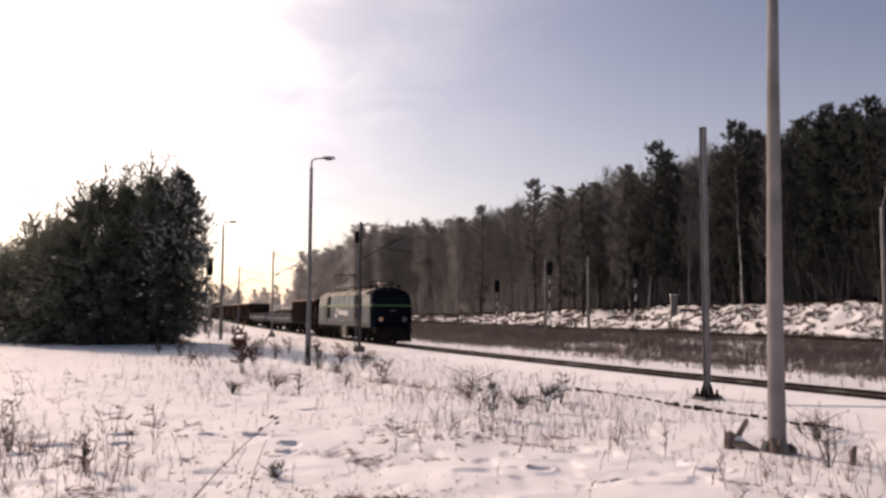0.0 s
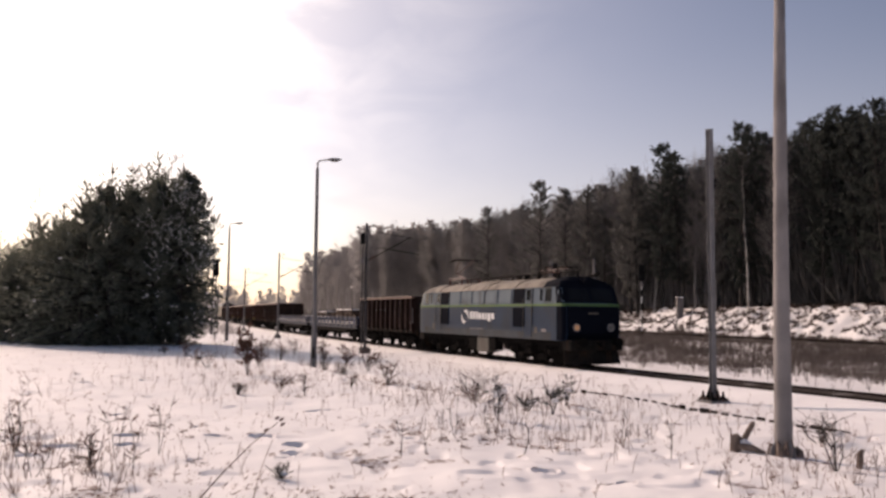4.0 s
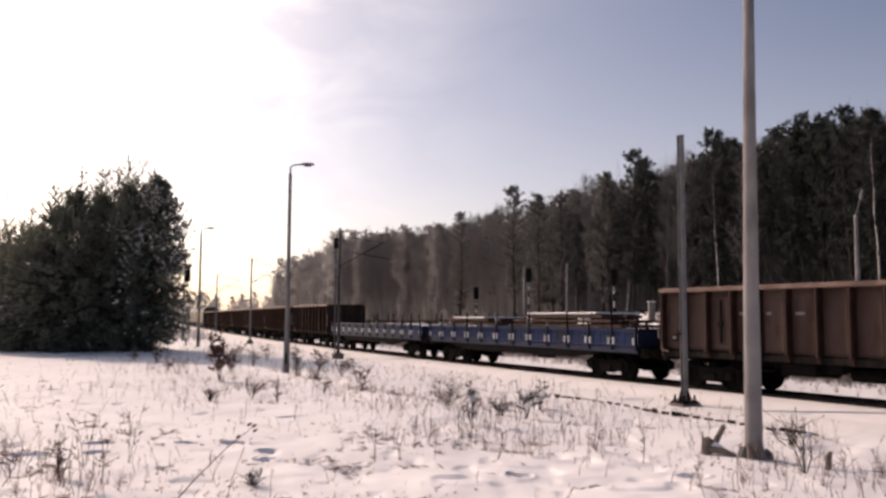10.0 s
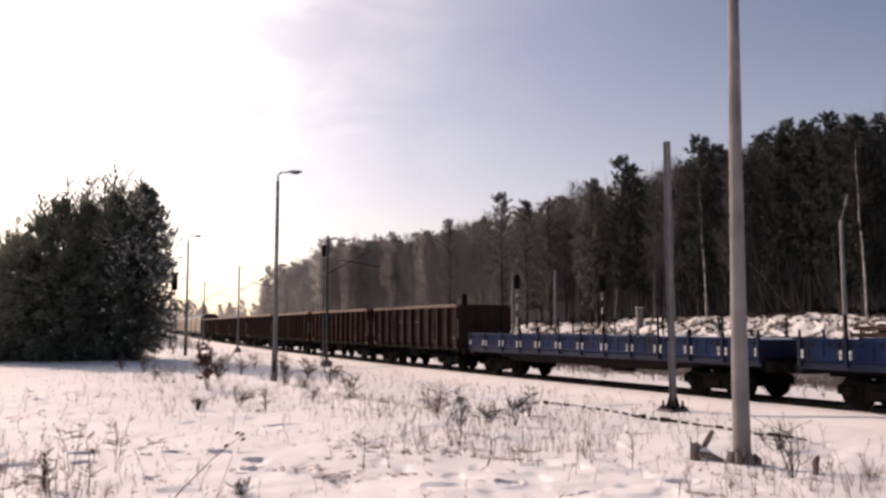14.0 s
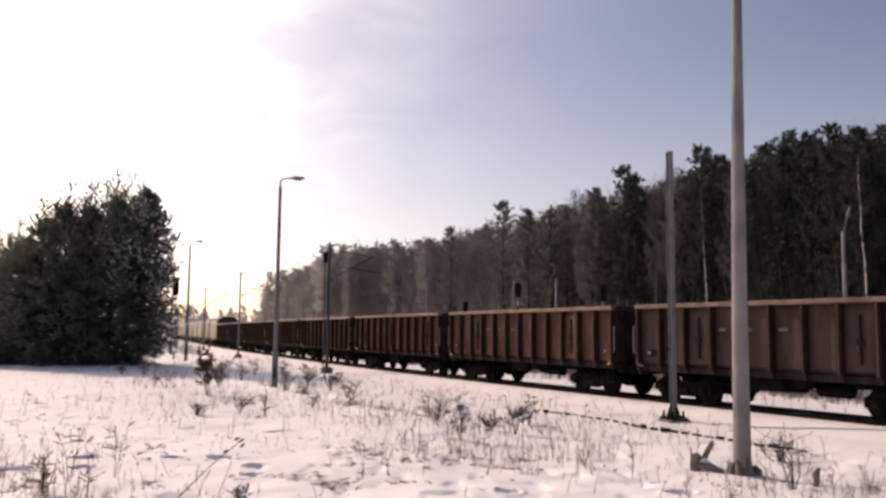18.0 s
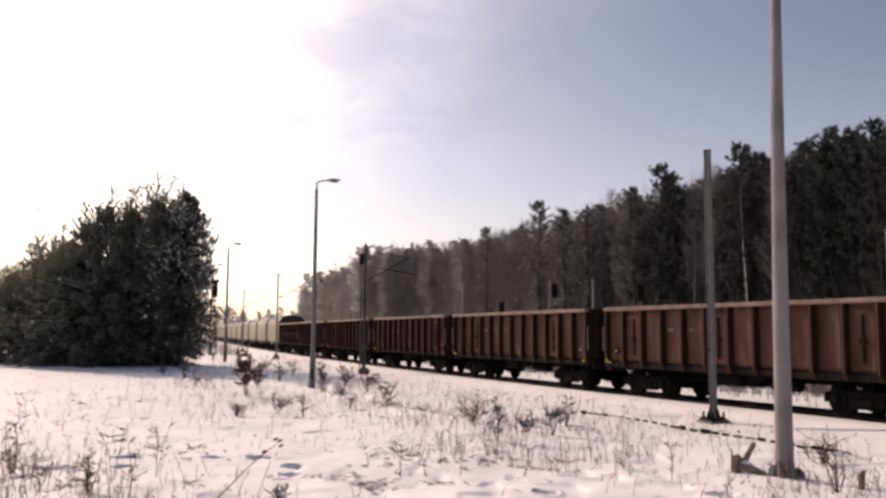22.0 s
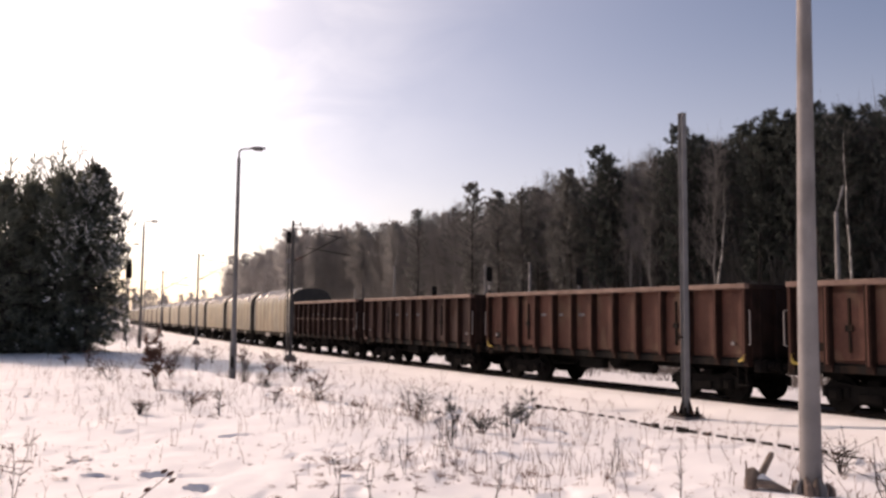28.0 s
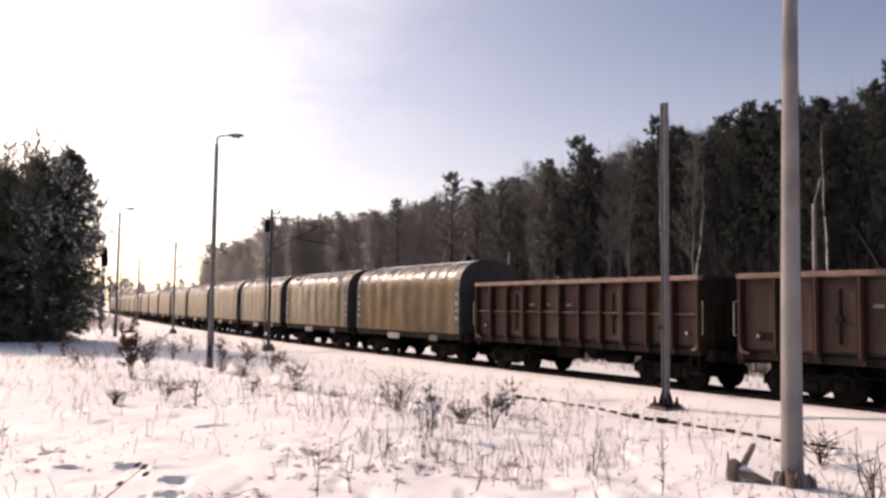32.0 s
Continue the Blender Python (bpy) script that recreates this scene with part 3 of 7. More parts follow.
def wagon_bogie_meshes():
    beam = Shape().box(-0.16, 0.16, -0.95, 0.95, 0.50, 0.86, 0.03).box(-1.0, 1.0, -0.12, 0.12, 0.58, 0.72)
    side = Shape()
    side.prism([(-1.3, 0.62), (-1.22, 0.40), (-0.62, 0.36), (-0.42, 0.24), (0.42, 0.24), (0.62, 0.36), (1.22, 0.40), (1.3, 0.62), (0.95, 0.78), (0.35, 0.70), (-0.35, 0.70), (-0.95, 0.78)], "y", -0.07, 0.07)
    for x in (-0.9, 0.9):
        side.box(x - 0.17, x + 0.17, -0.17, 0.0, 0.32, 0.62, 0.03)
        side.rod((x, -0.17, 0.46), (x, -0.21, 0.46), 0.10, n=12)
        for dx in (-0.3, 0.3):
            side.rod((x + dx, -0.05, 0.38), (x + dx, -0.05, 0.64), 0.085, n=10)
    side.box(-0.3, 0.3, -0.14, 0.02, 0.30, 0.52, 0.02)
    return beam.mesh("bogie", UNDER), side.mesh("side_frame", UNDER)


BOGIE, SIDE_FRAME = wagon_bogie_meshes()


def wagon_bogie(t, x):
    b = part("bogie", BOGIE, None, t, at=pose(x, 0, 0))
    for sy in (-1, 1):
        part("side_frame", SIDE_FRAME, None, b, at=pose(0, sy * 0.99, 0, 0, 0, 0 if sy < 0 else 180))
    for dx in (-0.9, 0.9):
        part("wheelset", WHEEL_SMALL, None, b, at=pose(dx, 0, 0.46))


BUFFER = Shape().rod((-0.02, 0, 0), (0.35, 0, 0), 0.09, n=12).rod((0.0, 0, 0), (0.2, 0, 0), 0.13, n=12).rod((0.33, 0, 0), (0.37, 0, 0), 0.21, 0.20, n=18).box(-0.03, 0.01, -0.18, 0.18, -0.18, 0.18, 0.01).mesh("buffer", UNDER)
COUPLER = Shape().rod((-0.1, 0, 0), (0.28, 0, -0.05), 0.045, n=8).rod((0.26, -0.07, -0.05), (0.26, 0.07, -0.05), 0.04, n=8).rod((0.28, 0.05, -0.05), (0.4, 0.03, -0.16), 0.025, n=6).rod((0.28, -0.05, -0.05), (0.4, -0.03, -0.16), 0.025, n=6).mesh("screw_coupling", UNDER)


def draw_gear(t, end, z=1.05):
    """Buffers and couplings on both ends; end is half the length over buffers."""
    for sx in (1, -1):
        for y in (-0.875, 0.875):
            part("buffer", BUFFER, None, t, at=pose(sx * (end - 0.37), y, z, 0, 0, 0 if sx > 0 else 180))
        part("screw_coupling", COUPLER, None, t, at=pose(sx * (end - 0.42), 0, z - 0.02, 0, 0, 0 if sx > 0 else 180))


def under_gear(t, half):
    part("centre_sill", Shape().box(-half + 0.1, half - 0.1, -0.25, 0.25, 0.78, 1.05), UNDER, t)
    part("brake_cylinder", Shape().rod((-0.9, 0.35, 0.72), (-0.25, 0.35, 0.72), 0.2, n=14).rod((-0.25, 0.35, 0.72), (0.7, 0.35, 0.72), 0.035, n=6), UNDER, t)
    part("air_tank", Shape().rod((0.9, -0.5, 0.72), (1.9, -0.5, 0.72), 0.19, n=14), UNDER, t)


def gondola(length, panels, label, paint, old=False, doors=()):
    """An open steel wagon with ribbed sides."""
    t = thing("gondola_wagon", label, "freight wagon", group="freight train wagons")
    half = length / 2 - 0.62
    pivots = 4.5 if length > 13 else 3.9
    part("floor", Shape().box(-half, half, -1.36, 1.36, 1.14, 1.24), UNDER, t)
    step = 2 * half / panels
    for sy in (-1, 1):
        w = part("side_wall", Shape().box(-half, half, sy * 1.285 - 0.012, sy * 1.285 + 0.012, 1.20, 3.18), paint, t)
        # pressed and battered sheets between the ribs
        rng = random.Random(int(length * 10) + sy + panels)
        for k in range(panels):
            x0, x1 = -half + k * step + 0.09, -half + (k + 1) * step - 0.09
            d = rng.uniform(0.01, 0.035)
            part("panel", Shape().box(x0, x1, min(sy * 1.29, sy * (1.3 + d)), max(sy * 1.29, sy * (1.3 + d)), 1.3, 3.02, 0.012), paint, w)
        for k in range(panels + 1):
            x = -half + k * step
            x = min(max(x, -half + 0.06), half - 0.06)
            wide = 0.05 if not (k - 1 in doors or k in doors) else 0.065
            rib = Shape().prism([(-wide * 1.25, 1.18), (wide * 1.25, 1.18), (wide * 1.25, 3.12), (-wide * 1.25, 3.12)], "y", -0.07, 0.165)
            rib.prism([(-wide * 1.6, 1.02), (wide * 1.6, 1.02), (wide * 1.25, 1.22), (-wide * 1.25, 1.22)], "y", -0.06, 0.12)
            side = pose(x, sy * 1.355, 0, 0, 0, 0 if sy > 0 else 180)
            # rib webs hold painted shade; the cap keeps the plain side paint
            rb = part("rib", rib, RIB_SHADED, w, at=side)
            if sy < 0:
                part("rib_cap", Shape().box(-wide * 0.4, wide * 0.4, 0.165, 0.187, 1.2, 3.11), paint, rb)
        if old:
            part("waist_rail", Shape().box(-half, half, min(sy * 1.3, sy * 1.455), max(sy * 1.3, sy * 1.455), 2.12, 2.19, 0.01), RUST_OLD, w)
        for k in doors:
            x0, x1 = -half + k * step + 0.09, -half + (k + 1) * step - 0.09
            d = Shape().box(x0, x1, min(sy * 1.3, sy * 1.365), max(sy * 1.3, sy * 1.365), 1.3, 2.95, 0.015)
            part("door", d, paint, w, "battered side door leaf")
            xm = (x0 + x1) / 2
            lock = Shape().rod((xm, sy * 1.39, 1.5), (xm, sy * 1.39, 2.8), 0.04, n=6)
            lock.box(xm - 0.1, xm + 0.1, min(sy * 1.37, sy * 1.44), max(sy * 1.37, sy * 1.44), 2.0, 2.16, 0.01)
            part("door_lock", lock, DARK_STEEL, w)
        part("solebar", Shape().box(-half, half, min(sy * 1.28, sy * 1.40), max(sy * 1.28, sy * 1.40), 1.0, 1.19, 0.015), DARK_STEEL, t)
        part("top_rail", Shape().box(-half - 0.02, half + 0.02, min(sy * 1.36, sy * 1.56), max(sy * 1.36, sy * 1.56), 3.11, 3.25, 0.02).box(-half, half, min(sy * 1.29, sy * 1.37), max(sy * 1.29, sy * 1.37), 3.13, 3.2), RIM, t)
        plate = Shape().box(-half + 0.9 * step - 0.5, -half + 0.9 * step - 0.05, min(sy * 1.3, sy * 1.36), max(sy * 1.3, sy * 1.36), 1.5, 1.72)
        part("marking_panel", plate, DARK_STEEL, t)
        for k, wdt in enumerate((0.26, 0.16, 0.3)):
            xk = -half + (3.2 + k) * step
            part("marking_bar", Shape().box(xk, xk + wdt, min(sy * 1.3, sy * 1.348), max(sy * 1.3, sy * 1.348), 2.36, 2.45), STEEL, w)
        part("shunter_step", Shape().box(half - 0.45, half - 0.1, min(sy * 1.25, sy * 1.42), max(sy * 1.25, sy * 1.42), 0.48, 0.51).rod((half - 0.42, sy * 1.38, 0.5), (half - 0.42, sy * 1.38, 1.02), 0.015, n=6).rod((half - 0.13, sy * 1.38, 0.5), (half - 0.13, sy * 1.38, 1.02), 0.015, n=6), DARK_STEEL, t)
    for sx in (-1, 1):
        # end walls and their ribs have the shade put into their colour
        e = part("end_wall", Shape().box(min(sx * (half - 0.03), sx * half), max(sx * (half - 0.03), sx * half), -1.40, 1.40, 1.18, 3.18), END_SHADED, t)
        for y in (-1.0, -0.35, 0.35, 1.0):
            part("rib", Shape().box(min(sx * half, sx * (half + 0.08)), max(sx * half, sx * (half + 0.08)), y - 0.05, y + 0.05, 1.2, 3.1, 0.01), END_SHADED, e)
        part("end_rail", Shape().box(min(sx * (half - 0.04), sx * (half + 0.1)), max(sx * (half - 0.04), sx * (half + 0.1)), -1.36, 1.36, 3.12, 3.24, 0.02), END_SHADED, t)
        part("headstock", Shape().box(min(sx * half, sx * (half + 0.22)), max(sx * half, sx * (half + 0.22)), -1.25, 1.25, 0.86, 1.2, 0.02), DARK_STEEL, t)
        part("grab_rail", Shape().path([(sx * (half + 0.05), -1.46, 1.6), (sx * (half + 0.12), -1.5, 1.62), (sx * (half + 0.12), -1.5, 2.5), (sx * (half + 0.05), -1.46, 2.52)], [0.02] * 4, 6), CONCRETE, t)
    for sx in (-1, 1):
        for sy in (-1, 1):
            # corner bracket with worn yellow paint, and a pale lamp iron
            part("lashing_bracket", Shape().path([(sx * (half - 0.3), sy * 1.46, 1.16), (sx * (half - 0.12), sy * 1.5, 1.2), (sx * (half - 0.06), sy * 1.5, 1.34), (sx * (half - 0.1), sy * 1.48, 1.46)], [0.035, 0.045, 0.045, 0.03], 8), YELLOW if not old and paint is RUST else RIM, t)
            part("lamp_iron", Shape().rod((sx * (half - 0.55), sy * 1.36, 1.62), (sx * (half - 0.55), sy * 1.42, 1.62), 0.055, n=10), CONCRETE, t)
        part("brake_rod", Shape().path([(sx * 2.6, -1.2, 0.98), (sx * 2.5, -1.2, 0.72), (sx * 1.2, -1.2, 0.72), (sx * 1.1, -1.2, 0.98)], [0.022] * 4, 6), UNDER, t)
    part("brake_box", Shape().box(-1.0, 0.2, -1.2, -0.9, 0.62, 0.98, 0.03).box(0.5, 1.0, -1.15, -0.95, 0.74, 0.98, 0.02), UNDER, t)
    under_gear(t, half)
    draw_gear(t, length / 2)
    for x in (-pivots, pivots):
        wagon_bogie(t, x)
    return t


SLOT = Shape().box(-0.05, 0.05, -0.008, 0.008, -0.05, 0.05).mesh("slot", BLACK)


def flat_wagon(length, label, load):
    """A long blue flat wagon with low drop sides and stakes."""
    t = thing("flat_wagon", label, "freight wagon", group="freight train wagons")
    half = length / 2 - 0.62
    part("floor", Shape().box(-half, half, -1.32, 1.32, 1.14, 1.25), UNDER, t)
    n = 12
    step = 2 * half / n
    rng = random.Random(7 + int(load))
    for sy in (-1, 1):
        beam = Shape().prism([(-half, 0.98), (-6.2, 0.95), (-4.6, 0.72), (4.6, 0.72), (6.2, 0.95), (half, 0.98), (half, 1.2), (-half, 1.2)], "y", min(sy * 1.22, sy * 1.34), max(sy * 1.22, sy * 1.34))
        part("fishbelly_beam", beam, UNDER, t)
        part("side_sill", Shape().box(-half, half, min(sy * 1.345, sy * 1.385), max(sy * 1.345, sy * 1.385), 1.02, 1.215, 0.012), BLUE_RIB, t)
        for k in range(n):
            x0, x1 = -half + k * step + 0.05, -half + (k + 1) * step - 0.05
            flap = Shape().box(x0, x1, min(sy * 1.36, sy * 1.40), max(sy * 1.36, sy * 1.40), 1.22, 1.86, 0.012)
            flap.box(x0 + 0.02, x1 - 0.02, min(sy * 1.40, sy * 1.43), max(sy * 1.40, sy * 1.43), 1.78, 1.86, 0.01)
            flap.box(x0 + 0.02, x1 - 0.02, min(sy * 1.40, sy * 1.425), max(sy * 1.40, sy * 1.425), 1.24, 1.32, 0.01)
            for m in range(3):
                xm = x0 + (x1 - x0) * (m + 0.5) / 3
                flap.box(xm - 0.05, xm + 0.05, min(sy * 1.40, sy * 1.42), max(sy * 1.40, sy * 1.42), 1.32, 1.78, 0.01)
            f = part("drop_side", flap, BLUE, t)
            for m in range(5):
                part("slot", SLOT, None, f, at=pose(x0 + (x1 - x0) * (m + 0.5) / 5, sy * 1.4, 1.69))
            for xm, way in ((x0 + 0.09, 1), (x1 - 0.09, -1)):
                part("latch_plate", Shape().prism([(xm - 0.07 * way, 1.6), (xm + 0.11 * way, 1.6), (xm + 0.2 * way, 1.33), (xm - 0.07 * way, 1.33)], "y", min(sy * 1.40, sy * 1.4235), max(sy * 1.40, sy * 1.4235)), BLUE_RIB, f)
                part("latch", Shape().path([(xm, sy * 1.42, 1.5), (xm, sy * 1.455, 1.5), (xm, sy * 1.475, 1.5)], [0.045, 0.04, 0.015], 10).path([(xm, sy * 1.42, 1.36), (xm, sy * 1.455, 1.36), (xm, sy * 1.475, 1.36)], [0.04, 0.035, 0.015], 10).box(xm - 0.015, xm + 0.015, min(sy * 1.42, sy * 1.45), max(sy * 1.42, sy * 1.45), 1.3, 1.56), LATCH_GLINT, f, "steel latch coloured near white for its glint")
        for k in range(n + 1):
            x = min(max(-half + k * step, -half + 0.05), half - 0.05)
            tall = 2.5 if k % 2 else 2.1
            post = Shape().box(x - 0.05, x + 0.05, min(sy * 1.36, sy * 1.47), max(sy * 1.36, sy * 1.47), 1.1, 1.92, 0.012)
            part("socket", post, BLUE_RIB, t)
            part("stake", Shape().box(x - 0.03, x + 0.03, min(sy * 1.37, sy * 1.43), max(sy * 1.37, sy * 1.43), 1.9, tall, 0.01), CONCRETE_DARK if load and k in (5, 8) else UNDER, t)
    for sx in (-1, 1):
        part("end_flap", Shape().box(min(sx * (half - 0.04), sx * half), max(sx * (half - 0.04), sx * half), -1.34, 1.34, 1.2, 1.8, 0.01), BLUE_RIB, t)
        part("headstock", Shape().box(min(sx * half, sx * (half + 0.22)), max(sx * half, sx * (half + 0.22)), -1.25, 1.25, 0.86, 1.2, 0.02), DARK_STEEL, t)
    # snow lying in the wagon
    sn = Shape()
    for k in range(24):
        x0 = -half + 0.1 + (2 * half - 0.2) * k / 24
        z = 1.5 + 0.2 * rng.random() + (0.0 if load else 0.16)
        sn.prism([(-1.33, 1.24), (1.33, 1.24), (1.33, z - 0.08), (0.7, z), (-0.6, z + 0.03), (-1.33, z - 0.08)], "x", x0, x0 + (2 * half - 0.2) / 24)
    part("snow_load", sn, SNOW_LOAD, t, "snow lying on the wagon floor")
    under_gear(t, half)
    draw_gear(t, length / 2)
    for x in (-half + 2.2, half - 2.2):
        wagon_bogie(t, x)
    return t


def timber_stack(rng, n, length, z0, layers):
    """Planks with snow on top, lying on a wagon; returns a thing in the wagon's space."""
    t = thing("timber_stack", "stack of brown timber planks dusted with snow", "timber")
    z = z0
    for k in range(layers):
        cut = rng.uniform(0, 0.9) + 0.5 * k
        for j in range(n):
            y = -1.2 + 2.4 * (j + 0.5) / n
            part("plank", Shape().box(-length / 2 + cut + rng.uniform(0, 0.3), length / 2 - cut * rng.uniform(0.4, 1.3), y - 1.1 / n, y + 1.1 / n, z, z + 0.11, 0.012), WOOD, t)
        z += 0.12
        part("batten", Shape().box(-length / 4, -length / 4 + 0.1, -1.15, 1.15, z - 0.005, z + 0.06), WOOD, t)
        part("batten", Shape().box(length / 4, length / 4 + 0.1, -1.15, 1.15, z - 0.005, z + 0.06), WOOD, t)
        z += 0.06
    part("snow_cover", Shape().box(-length / 2 + 1.6, length / 2 - 1.8, -1.1, 1.1, z - 0.03, z + 0.045, 0.03), SNOW_LOAD, t)
    return t


def arch(half_width, z_eave, z_top, n=14, inset=0.0):
    """Outline of a round-topped body."""
    pts = [(-half_width + inset, 1.2), (-half_width + inset, z_eave)]
    for k in range(1, n):
        a = math.pi * k / n
        c, sgn = -math.cos(a), math.sin(a)
        pts.append(((half_width - inset) * math.copysign(abs(c) ** 0.75, c), z_eave + (z_top - inset - z_eave) * sgn ** 0.85))
    return pts + [(half_width - inset, z_eave), (half_width - inset, 1.2)]


def covered_wagon(length, seed):
    """A coil wagon under a telescopic tarpaulin hood."""
    t = thing("tarpaulin_wagon", "khaki tarpaulin-hooded freight wagon with dark end frames", "freight wagon", group="freight train wagons")
    half = length / 2 - 0.62
    rng = random.Random(seed)
    # hood: hoops pull the cloth taut, and it sags between them
    cols, base = 33, arch(1.46, 3.1, 4.22)
    m = len(base)
    vs = []
    for k in range(cols):
        x = -half + 0.45 + (2 * half - 0.9) * k / (cols - 1)
        sag = 0.0 if k % 4 == 0 else (0.045 if k % 4 == 2 else 0.03)
        sag += rng.uniform(-0.012, 0.02)
        for y, z in base:
            f = 1 - sag / 1.5 * (0.6 if z < 1.4 else 1)
            crease = rng.uniform(-0.035, 0.035) if 2.9 < z < 3.9 else 0.0
            vs.append((x, y * f + math.copysign(crease, y), z - (sag * 0.8 if z > 3.2 else 0) + crease * 0.5))
    fs = [(k * m + i, k * m + i + 1, (k + 1) * m + i + 1, (k + 1) * m + i) for k in range(cols - 1) for i in range(m - 1)]
    part("tarpaulin_hood", Shape().add(vs, fs), TARP, t, smooth=True)
    ridge = Shape()
    for k in range(0, cols - 1):
        x0 = -half + 0.47 + (2 * half - 0.94) * k / (cols - 1)
        x1 = x0 + (2 * half - 0.94) / (cols - 1)
        ridge.prism([(-0.62 - rng.random() * 0.1, 4.17), (0.6, 4.17), (0.3, 4.25), (-0.3, 4.25)], "x", x0, x1)
    part("snow_ridge", ridge, SNOW_LOAD, t, "thin snow on the hood top")
    # shoulder glints drawn as snow-coloured streaks along the folds, with caught snow
    streaks = Shape()
    for k in range(44):
        x, sy = -half + 0.6 + (2 * half - 1.2) * (k // 2 + rng.random()) / 22, (-1, 1)[k % 2]
        first, long = rng.choice((2, 3, 4)), rng.choice((1, 1, 2))
        fold = [(x + rng.uniform(-0.06, 0.06), sy * abs(y) * 0.995, z) for y, z in base[first:first + long + 2]]
        streaks.path(fold, [0.008] + [rng.uniform(0.025, 0.055)] * (len(fold) - 2) + [0.008], 6)
    tagged(part("snow_streak", streaks, SNOW_LOAD, t, "pale streaks for glints and snow in the folds of the hood"), kind="stuff")
    for sx in (-1, 1):
        x0, x1 = sorted((sx * (half - 0.46), sx * half))
        o, i = arch(1.48, 3.1, 4.25), arch(1.48, 3.1, 4.25, inset=0.12)
        e = part("end_frame", Shape().prism(o, "x", x0, x1), TARP_END, t, smooth=False)
        part("end_panel", Shape().prism(i, "x", min(sx * half, sx * (half + 0.03)), max(sx * half, sx * (half + 0.03))), TARP_END, e)
        for sy in (-1, 1):
            pl = Shape()
            for z, hh in ((1.75, 0.16), (2.1, 0.1), (2.75, 0.12)):
                pl.box(x0 + 0.12, x1 - 0.12, min(sy * 1.47, sy * 1.488), max(sy * 1.47, sy * 1.488), z, z + hh)
            part("label_panel", pl, CONCRETE, e)
            part("lever_plate", Shape().rod(((x0 + x1) / 2, sy * 1.47, 2.45), ((x0 + x1) / 2, sy * 1.492, 2.45), 0.12, n=14), CONCRETE, e)
        part("headstock", Shape().box(min(sx * half, sx * (half + 0.22)), max(sx * half, sx * (half + 0.22)), -1.25, 1.25, 0.86, 1.2, 0.02), DARK_STEEL, t)
    for sy in (-1, 1):
        part("solebar", Shape().box(-half, half, min(sy * 1.25, sy * 1.40), max(sy * 1.25, sy * 1.40), 0.95, 1.19, 0.015), DARK_STEEL, t)
        part("placard", Shape().box(-1.6, -0.4, min(sy * 1.40, sy * 1.43), max(sy * 1.40, sy * 1.43), 0.84, 1.1, 0.01), CONCRETE, t, "pale data placard")
        part("placard", Shape().box(half - 2.6, half - 1.9, min(sy * 1.40, sy * 1.43), max(sy * 1.40, sy * 1.43), 0.86, 1.1, 0.01), GREY_PAINT, t)
    part("floor", Shape().box(-half, half, -1.36, 1.36, 1.14, 1.24), UNDER, t)
    under_gear(t, half)
    draw_gear(t, length / 2)
    for x in (-3.3, 3.3):
        wagon_bogie(t, x)
    return t


# ---- the locomotive ----
def outline(z):
    """Half length of the nose and of the flat side, half widths at the nose and the side, at a height."""
    nose = np.interp(z, [1.1, 1.4, 2.5, 2.62, 3.4, 3.65, 3.86], [8.05, 8.2, 8.2, 8.17, 7.75, 7.5, 7.2])
    side = np.interp(z, [1.1, 2.6, 3.4, 3.65, 3.86], [7.65, 7.65, 7.45, 7.1, 6.8])
    hw = np.interp(z, [1.1, 2.6, 3.4, 3.65, 3.86], [1.48, 1.48, 1.42, 1.15, 0.45])
    nw = np.interp(z, [1.1, 2.6, 3.4, 3.65, 3.86], [1.3, 1.3, 1.2, 0.95, 0.4])
    return float(nose), float(side), float(nw), float(hw)


def ring(z, grow=0.0):
    n, s, nw, hw = outline(z)
    n, hw, nw = n + grow, hw + grow, nw + grow
    mid = (n + s) / 2 + 0.1
    mw = (nw + hw) / 2 + 0.06
    half = [(n, -nw * 0.5), (n - 0.04, -nw), (mid, -mw), (s, -hw)]
    pts = half + [(-x, y) for x, y in half[::-1]]
    pts = pts + [(x, -y) for x, y in pts[::-1]]
    return [(x, y, z) for x, y in pts]


def loft(levels, grow=0.0, cap=False):
    rings = [ring(z, grow) for z in levels]
    n = len(rings[0])
    sh = Shape().add([p for r in rings for p in r], [(k * n + i, k * n + (i + 1) % n, (k + 1) * n + (i + 1) % n, (k + 1) * n + i) for k in range(len(rings) - 1) for i in range(n)])
    if cap:
        sh.f.append(tuple(range((len(rings) - 1) * n, len(rings) * n)))
    return sh


def side_quad(sy, z0, z1):
    _, s0, _, w0 = outline(z0)
    _, s1, _, w1 = outline(z1)
    if sy < 0:
        return (-7.25, -w0, z0), (7.25, -w0, z0), (7.25, -w1, z1), (-7.25, -w1, z1)
    return (7.25, w0, z0), (-7.25, w0, z0), (-7.25, w1, z1), (7.25, w1, z1)


